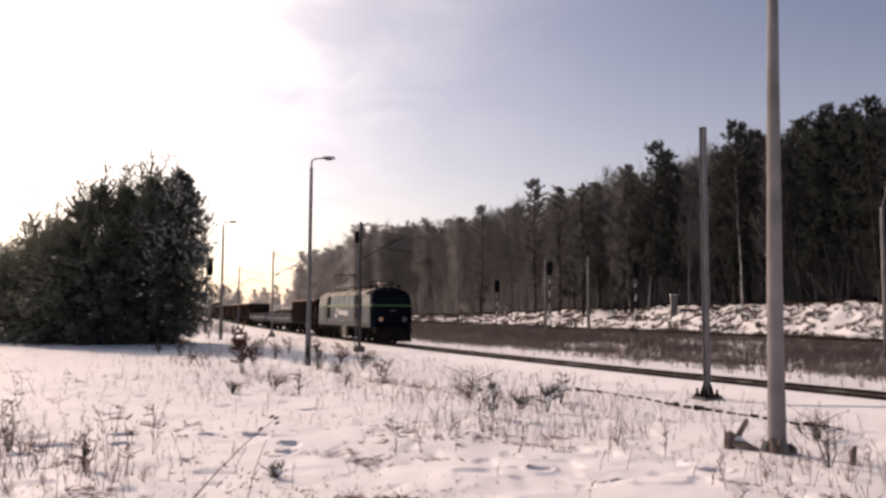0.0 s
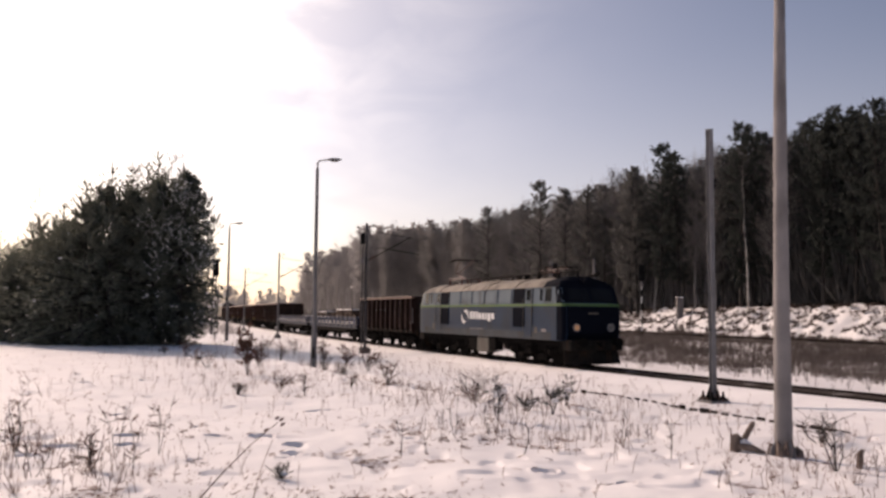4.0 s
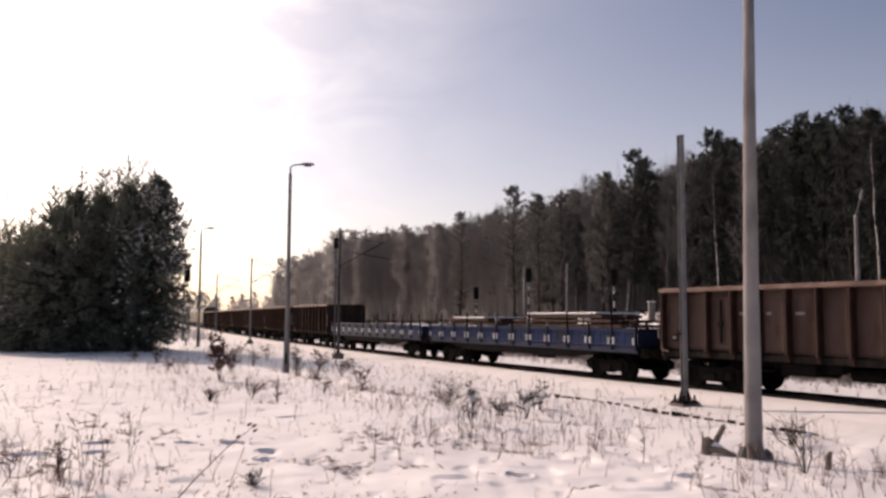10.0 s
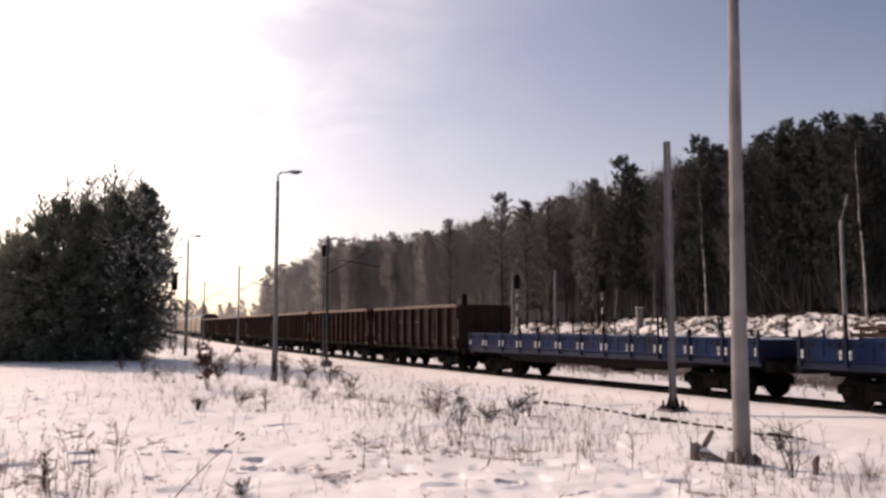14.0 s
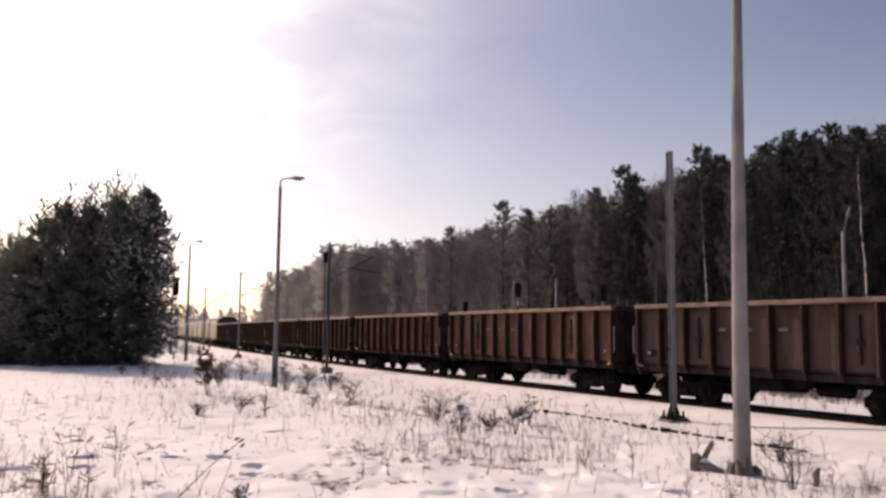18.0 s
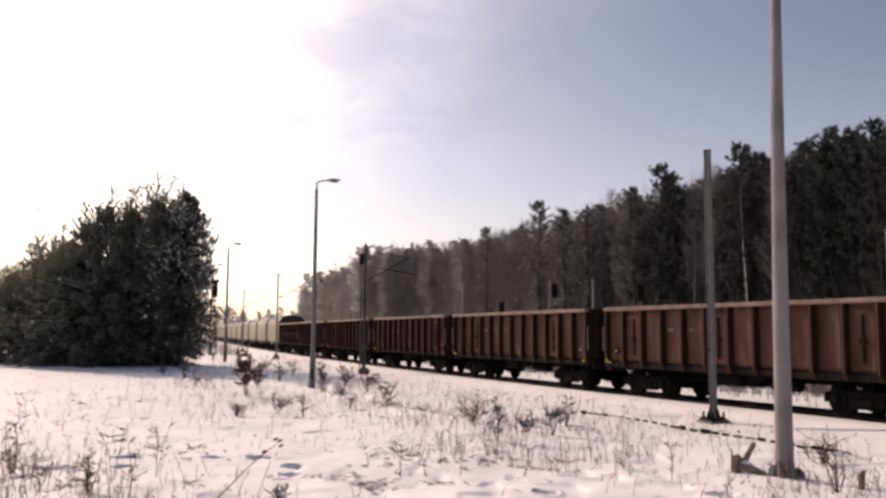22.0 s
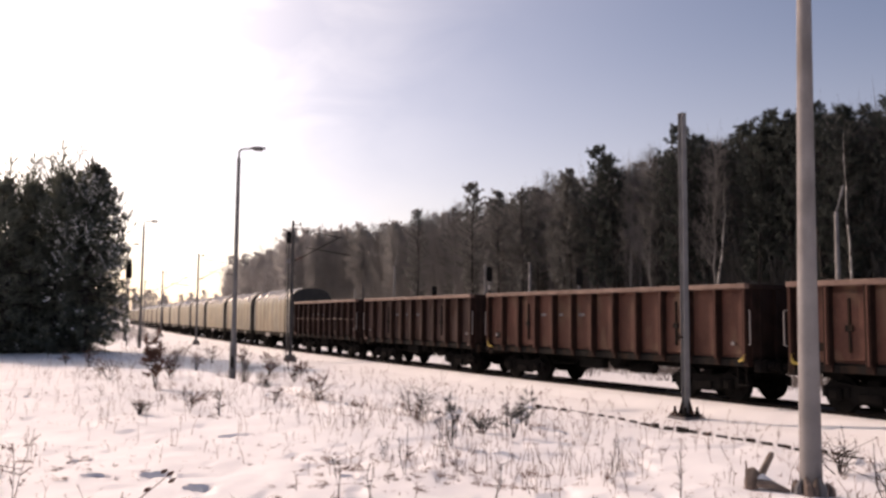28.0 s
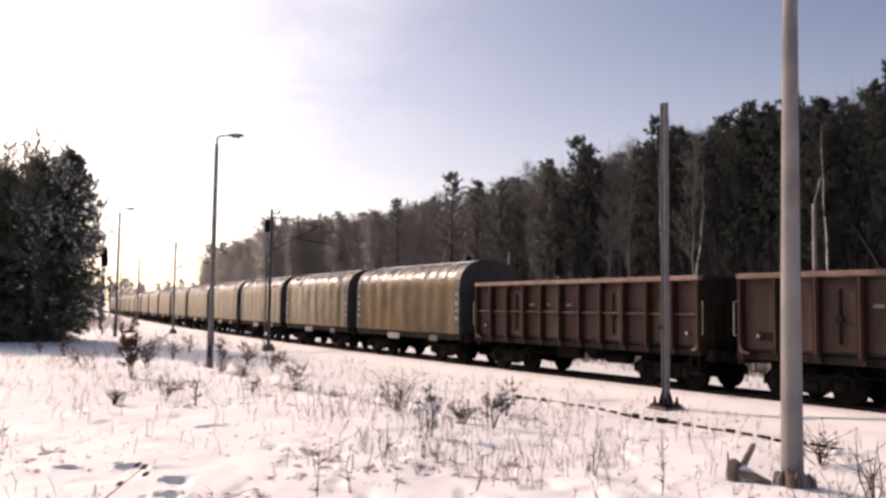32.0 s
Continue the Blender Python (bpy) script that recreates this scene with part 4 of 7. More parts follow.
def loco_side(t, body, upper, sy):
    q_up, q_low = side_quad(sy, 2.68, 3.4), side_quad(sy, 1.1, 2.55)
    U = lambda x: (x + 7.25) / 14.5 if sy < 0 else (7.25 - x) / 14.5

    def on(name, quad, x0, x1, v0, v1, material, parent, thick=0.012, label=""):
        a, b = sorted((U(x0), U(x1)))
        return part(name, Shape().slab(quad, a, b, v0, v1, thick), material, parent, label)

    for sx in (1, -1):
        on("cab_window", q_up, sx * 6.68, sx * 7.18, 0.12, 0.9, GLASS_DARK, upper)
        on("cab_window", q_up, sx * 6.2, sx * 6.42, 0.18, 0.86, GLASS_DARK, upper)
        on("cab_door", q_low, sx * 4.9, sx * 5.5, 0.10, 1.0, LOCO_BLUE, body, 0.02)
        on("cab_door", q_up, sx * 4.9, sx * 5.5, 0.0, 0.95, LOCO_PALE, upper, 0.02)
        on("door_window", q_up, sx * 5.02, sx * 5.38, 0.2, 0.86, GLASS_DARK, upper, 0.03)
        for xa, xb in ((4.82, 4.92), (5.48, 5.58)):
            on("door_recess", q_low, sx * xa, sx * xb, 0.4, 1.0, LOCO_NAVY, body, 0.016)
            on("door_recess", q_up, sx * xa, sx * xb, 0.0, 0.95, LOCO_NAVY, upper, 0.016)
        for xh in (4.8, 5.6):
            part("handrail", Shape().rod((sx * xh, sy * 1.55, 1.2), (sx * xh, sy * 1.53, 2.95), 0.014, n=6), GREY_PAINT, t)
        on("vent_grille", q_up, sx * 3.72, sx * 4.78, 0.02, 0.98, LOCO_NAVY, upper, 0.018, "dark louvred air intake")
        on("vent_grille", q_low, sx * 3.72, sx * 4.78, 0.36, 0.97, LOCO_NAVY, body, 0.018, "dark louvred air intake")
        for k in range(6):
            on("louvre", q_low, sx * 3.75, sx * 4.75, 0.4 + 0.09 * k, 0.425 + 0.09 * k, LOCO_NAVY, body, 0.035)
        for z in (0.5, 0.84):
            part("footstep", Shape().box(sx * 5.2 - 0.28, sx * 5.2 + 0.28, min(sy * 1.3, sy * 1.5), max(sy * 1.3, sy * 1.5), z, z + 0.04), UNDER, t)
        if sx > 0:
            on("number_bar", q_low, sx * 6.35, sx * 6.75, 0.24, 0.33, CONCRETE, body, 0.014)
        on("warning_plate", q_low, sx * 5.75, sx * 6.0, 0.2, 0.38, GREY_PAINT, body, 0.014)
    for k in range(5):
        x0 = -3.55 + 1.46 * k
        on("filter_panel", q_up, x0, x0 + 1.2, 0.08, 0.92, LOCO_FILTER, upper, 0.02)
        on("panel_joint", q_up, x0 + 1.28, x0 + 1.34, 0.0, 1.0, LOCO_BLUE, upper, 0.008)
    on("skirt", q_low, -7.2, 7.2, 0.0, 0.24, LOCO_DIRT, body, 0.007, "dusty grey lower skirt")
    # plain emblem: two crescents and a row of blocks
    sgn = 1 if sy < 0 else -1
    for turn, dx, dz in ((0, 0.13, 0.06), (math.pi, -0.13, -0.06)):
        mark = Shape()
        c = Vector((-1.62 * sgn, 0, 2.06 + dz))
        outer, inner = [], []
        for k in range(11):
            a = turn + math.radians(-40 + 19 * k)
            r1, r2 = 0.30, 0.30 - 0.17 * math.sin(math.pi * k / 10) - 0.01
            outer.append((c.x + sgn * (r1 * math.cos(a) + dx), c.z + r1 * math.sin(a)))
            inner.append((c.x + sgn * (r2 * math.cos(a) + dx), c.z + r2 * math.sin(a)))
        for k in range(10):
            q = [outer[k], outer[k + 1], inner[k + 1], inner[k]]
            vs = [(x, sy * 1.475, z) for x, z in q] + [(x, sy * 1.498, z) for x, z in q]
            mark.add(vs, [(0, 1, 2, 3), (4, 7, 6, 5), (0, 4, 5, 1), (1, 5, 6, 2), (2, 6, 7, 3), (3, 7, 4, 0)])
        part("emblem", mark, WHITE, body, "white crescent emblem")
    x = -1.0
    for wdt, z0, z1 in ((0.22, 1.84, 2.18), (0.22, 1.84, 2.18), (0.2, 1.84, 2.18), (0.26, 1.84, 2.1), (0.26, 1.84, 2.1), (0.15, 1.84, 2.1), (0.26, 1.74, 2.1), (0.28, 1.84, 2.1)):
        a, b = sorted((x * sgn, (x + wdt * 1.12) * sgn))
        y0, y1 = sorted((sy * 1.475, sy * 1.497))
        part("name_block", Shape().box(a, b, y0, y1, z0 + 0.1, z1 + 0.14), WHITE, body, "white block shape")
        x += wdt * 1.12 + 0.1
    for k in range(9):
        xk = (-0.95 + 0.18 * k) * sgn
        y0, y1 = sorted((sy * 1.475, sy * 1.492))
        part("lettering_bar", Shape().box(xk - 0.055, xk + 0.055, y0, y1, 1.43, 1.5), STEEL, body)


def pantograph(t, x, raised):
    """A folding current collector on the roof."""
    base = Shape()
    for y in (-0.55, 0.55):
        base.rod((x - 0.9, y, 4.15), (x + 0.9, y, 4.15), 0.035, n=6)
        for dx in (-0.8, 0.8):
            base.rod((x + dx, y, 3.76), (x + dx, y, 4.15), 0.07, 0.05, n=8)
    p = part("pantograph", base, DARK_STEEL if not raised else RED, t, "dark folded pantograph" if not raised else "raised red pantograph")
    # single-arm collector: lower arm back to the knee, upper arm forward to the head
    knee, zk, top = (x - 1.15, 4.5, 5.2) if raised else (x - 1.5, 4.2, 4.34)
    paint = RED
    part("lower_arm", Shape().path([(x + 0.1, 0, 4.14), (knee, 0, zk)], [0.05, 0.04], 8), paint, p)
    part("upper_arm", Shape().path([(x + 0.25, -0.42, top), (knee, -0.1, zk + 0.02), (knee, 0.1, zk + 0.02), (x + 0.25, 0.42, top)], [0.027] * 4, 6), paint, p)
    for dx in (-0.02, 0.42):
        part("collector_strip", Shape().path([(x + dx, -0.95, top - 0.14), (x + dx, -0.7, top + 0.02), (x + dx, 0.7, top + 0.02), (x + dx, 0.95, top - 0.14)], [0.03] * 4, 6), DARK_STEEL, p)


def locomotive():
    t = thing("electric_locomotive", "blue six-axle electric freight locomotive with a green band", "locomotive")
    body = part("lower_body", loft([1.1, 1.4, 2.57]), LOCO_BLUE, t)
    upper = part("upper_body", loft([2.66, 3.0, 3.4]), LOCO_PALE, t)
    part("green_band", loft([2.565, 2.66], 0.012), LOCO_GREEN, t)
    roof = part("roof", loft([3.39, 3.52, 3.65, 3.77, 3.86], 0.004, cap=True), LOCO_ROOF, t, smooth=False)
    for x in (-5.2, -2.2, 0.8, 3.8):
        part("roof_joint", Shape().path([(x, -1.43, 3.4), (x, -1.16, 3.66), (x, -0.46, 3.87), (x, 0.46, 3.87), (x, 1.16, 3.66), (x, 1.43, 3.4)], [0.02] * 6, 6), DARK_STEEL, roof)
    # darker cap over the leading cab roof
    front = loft([3.385, 3.52, 3.65, 3.77, 3.87], 0.014, cap=True)
    front.v = [(max(x, 6.35), y, z) for x, y, z in front.v]
    part("cab_roof", front, LOCO_NAVY, roof)
    part("gutter", Shape().box(-7.2, 7.2, -1.46, -1.40, 3.37, 3.38).box(-7.2, 7.2, 1.40, 1.46, 3.37, 3.38), LOCO_ROOF, roof)
    for sy in (-1, 1):
        loco_side(t, body, upper, sy)
    for sx in (1, -1):
        n0, s0, w0, h0 = outline(2.70)
        n1, s1, w1, h1 = outline(3.38)
        q = [(sx * n0, -sx * w0, 2.70), (sx * n0, sx * w0, 2.70), (sx * n1, sx * w1, 3.38), (sx * n1, -sx * w1, 3.38)]
        face = part("cab_front", Shape().slab(q, -0.02, 1.02, 0, 1, 0.01), LOCO_NAVY, upper)
        for a, b in ((0.05, 0.47), (0.53, 0.95)):
            part("windscreen", Shape().slab(q, a, b, 0.1, 0.9, 0.025), GLASS_DARK, upper)
            part("wiper", Shape().rod(Vector(q[0]) * (1 - (a + b) / 2) + Vector(q[1]) * (a + b) / 2 + Vector((sx * 0.04, 0, 0.08)), Vector(q[3]) * (1 - a) + Vector(q[2]) * a + Vector((sx * 0.06, sx * 0.2, -0.2)), 0.012, n=5), BLACK, upper)
        for sy in (-1, 1):
            # slanted corner panes
            mid0, mw0 = (n0 + s0) / 2 + 0.1, (w0 + h0) / 2 + 0.06
            mid1, mw1 = (n1 + s1) / 2 + 0.1, (w1 + h1) / 2 + 0.06
            a, b = (sx * (n0 - 0.04), sy * w0, 2.70), (sx * mid0, sy * mw0, 2.70)
            c, d = (sx * mid1, sy * mw1, 3.38), (sx * (n1 - 0.04), sy * w1, 3.38)
            cq = (a, b, c, d) if sx * sy > 0 else (b, a, d, c)
            # leading corners coloured dark for their shade; trailing ones stay blue
            if sx > 0:
                for za, zb, host in ((1.12, 1.4, body), (1.4, 2.54, body), (2.68, 3.39, upper)):
                    na, sa, wa, ha = outline(za)
                    nb, sb, wb, hb = outline(zb)
                    lo = [(na - 0.04, wa), ((na + sa) / 2 + 0.1, (wa + ha) / 2 + 0.06), (sa, ha)]
                    hi = [(nb - 0.04, wb), ((nb + sb) / 2 + 0.1, (wb + hb) / 2 + 0.06), (sb, hb)]
                    for i in (0, 1):
                        face = [(lo[i][0], sy * lo[i][1], za), (lo[i + 1][0], sy * lo[i + 1][1], za), (hi[i + 1][0], sy * hi[i + 1][1], zb), (hi[i][0], sy * hi[i][1], zb)]
                        face = face if sy > 0 else [face[1], face[0], face[3], face[2]]
                        part("cab_corner", Shape().slab(face, 0.0, 1.0, 0.0, 1.0, 0.008), LOCO_NAVY, host)
            part("corner_window", Shape().slab(cq, 0.15, 0.85, 0.15, 0.85, 0.015), GLASS_DARK, upper)
            hl = part("headlight", Shape().rod((sx * 8.15, sy * 0.85, 1.66), (sx * 8.26, sy * 0.85, 1.66), 0.19, 0.17, n=18), STEEL, t)
            part("lens", Shape().rod((sx * 8.0, sy * 0.85, 1.66), (sx * 8.275, sy * 0.85, 1.66), 0.13, 0.11, n=18), GLOW if sx > 0 and sy < 0 else LENS, hl)
        part("cab_front", Shape().slab([(sx * 8.06, -sx * 1.26, 1.12), (sx * 8.06, sx * 1.26, 1.12), (sx * 8.21, sx * 1.26, 1.4), (sx * 8.21, -sx * 1.26, 1.4)], 0, 1, 0, 1, 0.01), LOCO_NAVY, body)
        part("cab_front", Shape().slab([(sx * 8.205, -sx * 1.28, 1.4), (sx * 8.205, sx * 1.28, 1.4), (sx * 8.205, sx * 1.28, 2.54), (sx * 8.205, -sx * 1.28, 2.54)], 0, 1, 0, 1, 0.01), LOCO_NAVY, body)
        part("number_bar", Shape().box(min(sx * 8.2, sx * 8.23), max(sx * 8.2, sx * 8.23), -0.25, 0.25, 2.22, 2.3), GREY_PAINT, body)
        part("top_lamp", Shape().rod((sx * 7.5, 0, 3.66), (sx * 7.7, 0, 3.64), 0.14, 0.13, n=14).box(min(sx * 7.1, sx * 7.55), max(sx * 7.1, sx * 7.55), -0.16, 0.16, 3.5, 3.8, 0.03), LOCO_NAVY, t)
        part("horn", Shape().rod((sx * 7.1, 0.6, 3.92), (sx * 7.65, 0.6, 4.0), 0.03, 0.08, n=10).rod((sx * 7.1, 0.72, 3.88), (sx * 7.55, 0.72, 4.0), 0.03, 0.07, n=10), DARK_STEEL, t)
        part("headstock", Shape().box(min(sx * 7.8, sx * 8.5), max(sx * 7.8, sx * 8.5), -1.3, 1.3, 0.7, 1.14, 0.03), DARK_STEEL, t)
        plough = Shape().add([(sx * 8.05, -1.35, 0.7), (sx * 8.4, 0, 0.7), (sx * 8.05, 1.35, 0.7), (sx * 8.15, -1.4, 0.12), (sx * 8.5, 0, 0.12), (sx * 8.15, 1.4, 0.12), (sx * 8.0, -1.35, 0.7), (sx * 8.35, 0, 0.7), (sx * 8.0, 1.35, 0.7), (sx * 8.1, -1.4, 0.12), (sx * 8.45, 0, 0.12), (sx * 8.1, 1.4, 0.12)],
                             [(0, 1, 4, 3), (1, 2, 5, 4), (6, 9, 10, 7), (7, 10, 11, 8), (0, 6, 7, 1), (1, 7, 8, 2), (3, 4, 10, 9), (4, 5, 11, 10), (0, 3, 9, 6), (2, 8, 11, 5)])
        part("rail_guard", plough, DARK_STEEL, t)
    draw_gear(t, 8.85)
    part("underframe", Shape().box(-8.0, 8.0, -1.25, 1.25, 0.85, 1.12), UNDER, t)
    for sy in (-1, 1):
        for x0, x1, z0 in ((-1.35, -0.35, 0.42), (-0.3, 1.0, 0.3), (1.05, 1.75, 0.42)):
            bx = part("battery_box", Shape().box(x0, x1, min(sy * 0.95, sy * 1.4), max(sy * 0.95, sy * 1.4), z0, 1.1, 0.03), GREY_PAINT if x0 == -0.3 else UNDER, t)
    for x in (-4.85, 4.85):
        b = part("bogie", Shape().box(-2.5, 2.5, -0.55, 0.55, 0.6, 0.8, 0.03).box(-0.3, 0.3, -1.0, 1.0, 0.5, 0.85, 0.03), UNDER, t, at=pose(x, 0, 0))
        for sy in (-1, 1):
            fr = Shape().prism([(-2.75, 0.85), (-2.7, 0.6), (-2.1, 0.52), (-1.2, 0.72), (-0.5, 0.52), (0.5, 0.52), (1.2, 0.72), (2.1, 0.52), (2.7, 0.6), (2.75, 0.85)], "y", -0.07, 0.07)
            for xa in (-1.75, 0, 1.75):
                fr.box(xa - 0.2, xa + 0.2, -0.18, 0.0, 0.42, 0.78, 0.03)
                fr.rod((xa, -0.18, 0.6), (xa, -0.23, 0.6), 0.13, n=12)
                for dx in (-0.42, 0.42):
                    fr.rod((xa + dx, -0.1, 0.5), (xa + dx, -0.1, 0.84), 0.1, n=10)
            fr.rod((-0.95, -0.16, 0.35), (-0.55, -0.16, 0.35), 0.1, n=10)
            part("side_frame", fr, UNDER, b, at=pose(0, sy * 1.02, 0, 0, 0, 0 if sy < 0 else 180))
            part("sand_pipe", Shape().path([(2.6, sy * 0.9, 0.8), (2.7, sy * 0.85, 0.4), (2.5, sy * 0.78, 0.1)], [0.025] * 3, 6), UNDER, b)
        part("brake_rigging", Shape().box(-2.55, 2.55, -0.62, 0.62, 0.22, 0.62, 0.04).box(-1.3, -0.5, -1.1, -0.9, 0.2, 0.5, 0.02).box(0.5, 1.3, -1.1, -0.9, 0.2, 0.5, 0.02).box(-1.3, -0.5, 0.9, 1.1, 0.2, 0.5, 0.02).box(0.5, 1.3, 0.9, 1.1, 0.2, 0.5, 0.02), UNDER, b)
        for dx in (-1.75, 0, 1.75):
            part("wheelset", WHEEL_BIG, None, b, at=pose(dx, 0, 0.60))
    pantograph(t, 5.3, False)
    pantograph(t, -4.9, True)
    for x in (-3.4, -2.6, 0.2, 1.4, 2.6, 3.4):
        for y in (-0.3, 0.4):
            part("insulator", Shape().path([(x, y, 3.8), (x, y, 3.92), (x, y, 3.97), (x, y, 4.08)], [0.07, 0.05, 0.07, 0.045], 8), GREY_PAINT, t)
    part("roof_conductor", Shape().rod((-4.6, -0.3, 4.1), (4.7, -0.3, 4.1), 0.025, n=6).rod((-3.4, 0.4, 4.1), (3.5, 0.4, 4.1), 0.025, n=6), DARK_STEEL, t)
    part("resistor_hood", Shape().box(-1.6, 0.9, -0.6, 0.6, 3.78, 3.89, 0.03), LOCO_ROOF, t)
    part("breaker_box", Shape().box(1.7, 2.3, -0.25, 0.35, 3.8, 4.15, 0.04), DARK_STEEL, t)
    return t


# the order of the train: each thing and its centre behind the joint after the first brown gondola
TRAIN = []


def couple(ob, centre):
    TRAIN.append((ob, centre))
    return ob


couple(locomotive(), -70.9)
couple(gondola(12.5, 11, "faded brown open gondola wagon with ribbed steel sides", RUST_OLD, doors=(2, 8)), -55.85)
couple(flat_wagon(18.55, "blue low-sided flat wagon with stakes, loaded with planks", 1), -40.325)
couple(flat_wagon(18.55, "blue low-sided flat wagon with stakes, holding snow", 0), -21.775)
stack_rng = random.Random(4)
for x, ln, lay in ((3.4, 8.4, 3), (-4.8, 6.8, 2)):
    st = timber_stack(stack_rng, 6, ln, 1.9, lay)
    couple(st, -40.325 - x)
short = gondola(12.5, 10, "dark brown open gondola wagon with ribbed steel sides", RUST_OLD, doors=(2, 7))
couple(short, -6.25)
long_a = gondola(14.04, 12, "rust-brown open gondola wagon with ribbed steel sides", RUST, doors=(2, 9))
couple(long_a, 7.02)
long_b = gondola(14.04, 12, "rust-brown open gondola wagon with ribbed sides and side doors", RUST, doors=(1, 5, 10))
couple(long_b, 21.06)
for k in range(2, 5):
    couple(copy_thing((long_a, long_b, long_a)[k - 2], pose(0, 0, 0)), 7.02 + 14.04 * k)
old = gondola(12.5, 11, "dull brown open gondola wagon with a waist rail", RUST_OLD, True, doors=(2, 7))
couple(copy_thing(short, pose(0, 0, 0)), 70.2 + 6.25)
couple(old, 82.7 + 6.25)
cov = [covered_wagon(11.4, 3), covered_wagon(11.4, 8)]
for k in range(18):
    ob = cov[k] if k < 2 else copy_thing(cov[k % 2], pose(0, 0, 0))
    couple(ob, 95.2 + 11.4 * (k + 0.5))


# ---- masts, lamps and signals ----
def tall_pole(x, y):
    z = ground_z(x, y)
    t = thing("concrete_pole", "tall tapered spun-concrete pole in the snow", "pole", pose(x, y, z))
    part("shaft", Shape().path([(0, 0, -0.2), (0, 0, 0.35), (0.02, 0, 3), (0.06, 0, 6), (0.13, 0, 10.4)], [0.165, 0.16, 0.14, 0.118, 0.085], 28), CONCRETE, t, smooth=True)
    rng = random.Random(3)
    for k in range(11):
        a = 6.283 * k / 11 + rng.uniform(-0.2, 0.2)
        r = rng.uniform(0.17, 0.26)
        px, py = r * math.cos(a), r * math.sin(a)
        h = rng.uniform(0.06, 0.3)
        bit = Shape().path([(0, 0, -0.12), (rng.uniform(-0.02, 0.02), rng.uniform(-0.02, 0.02), h * 0.5), (rng.uniform(-0.06, 0.06), rng.uniform(-0.05, 0.05), h)], [0.09, rng.uniform(0.05, 0.08), 0.015], 6)
        part("casing_piece", bit, WOOD_PALE if k % 3 else CONCRETE_DARK, t, "broken brown casing at the foot", at=pose(px, py, 0))


def h_mast(x, y, turn):
    z = ground_z(x, y)
    t = thing("overhead_line_mast", "grey steel mast with a bolted foot, no wires attached", "mast", pose(x, y, z, 0, 0, turn), group="line masts")
    part("shaft", Shape().box(-0.075, 0.075, -0.085, -0.067, 0.1, 8.16, 0.004).box(-0.075, 0.075, 0.067, 0.085, 0.1, 8.16, 0.004).box(-0.012, 0.012, -0.068, 0.068, 0.1, 8.16), STEEL, t)
    foot = Shape().box(-0.3, 0.3, -0.3, 0.3, 0.06, 0.12, 0.01)
    for a in (-1, 1):
        foot.prism([(0.13 * a, 0.1), (0.27 * a, 0.1), (0.13 * a, 0.45)], "y", -0.012, 0.012)
        foot.add([(-0.012, 0.13 * a, 0.1), (-0.012, 0.27 * a, 0.1), (-0.012, 0.13 * a, 0.45), (0.012, 0.13 * a, 0.1), (0.012, 0.27 * a, 0.1), (0.012, 0.13 * a, 0.45)], [(0, 1, 2), (3, 5, 4), (0, 3, 4, 1), (1, 4, 5, 2), (2, 5, 3, 0)])
    part("base_plate", foot, DARK_STEEL, t)
    for a in (-0.2, 0.2):
        for b in (-0.2, 0.2):
            part("anchor_bolt", Shape().rod((a, b, -0.1), (a, b, 0.3), 0.035, n=8).rod((a, b, 0.1), (a, b, 0.18), 0.065, n=6), DARK_STEEL, t)
    part("plinth", Shape().box(-0.36, 0.36, -0.36, 0.36, -0.5, 0.05, 0.03), CONCRETE_DARK, t)
    for zz, side in ((6.6, 1), (6.45, 1), (2.1, -1)):
        part("bracket", Shape().box(0.1 * side, 0.22 * side, -0.05, 0.05, zz, zz + 0.05).rod((0.2 * side, 0, zz - 0.05), (0.2 * side, 0, zz + 0.12), 0.025, n=8), DARK_STEEL, t)
    part("cap", Shape().box(-0.09, 0.09, -0.1, 0.1, 8.16, 8.18, 0.005), STEEL, t)


def lamp_post(x, y, tall, turn):
    z = ground_z(x, y)
    t = thing("street_lamp", "dark grey concrete lamp post with a curved arm", "street lamp", pose(x, y, z, 0, 0, turn), group="lamp posts along the track")
    part("post", Shape().path([(0, 0, -0.2), (0, 0, 1.6), (0, 0, 1.62), (0, 0, tall - 0.4)], [0.15, 0.145, 0.11, 0.075], 16), CONCRETE_DARK, t, smooth=False)
    part("arm", Shape().path([(0, 0, tall - 0.42), (0.01, 0, tall - 0.12), (0.1, 0, tall - 0.02), (0.32, 0, tall + 0.02), (0.55, 0, tall + 0.03)], [0.045, 0.04, 0.038, 0.035, 0.035], 10), STEEL, t)
    part("door_plate", Shape().box(-0.06, 0.06, -0.155, -0.13, 0.5, 1.0, 0.01), DARK_STEEL, t)
    lum = Shape()
    secs = [(0.45, 0.05, 0.04), (0.6, 0.13, 0.085), (0.85, 0.15, 0.1), (1.08, 0.11, 0.07), (1.15, 0.04, 0.03)]
    pts = []
    for sx, w, h in secs:
        pts += [(sx, w * math.cos(a), tall + 0.03 + h * math.sin(a) * (1 if math.sin(a) > 0 else 0.55)) for a in [2 * math.pi * k / 10 for k in range(10)]]
    lum.add(pts, [(k * 10 + i, k * 10 + (i + 1) % 10, (k + 1) * 10 + (i + 1) % 10, (k + 1) * 10 + i) for k in range(4) for i in range(10)] + [tuple(range(10)), tuple(range(40, 50))])
    head = part("luminaire", lum, STEEL, t, smooth=True)
    part("glass_bowl", Shape().box(0.66, 1.0, -0.1, 0.1, tall - 0.06, tall - 0.01, 0.02), LENS, head)


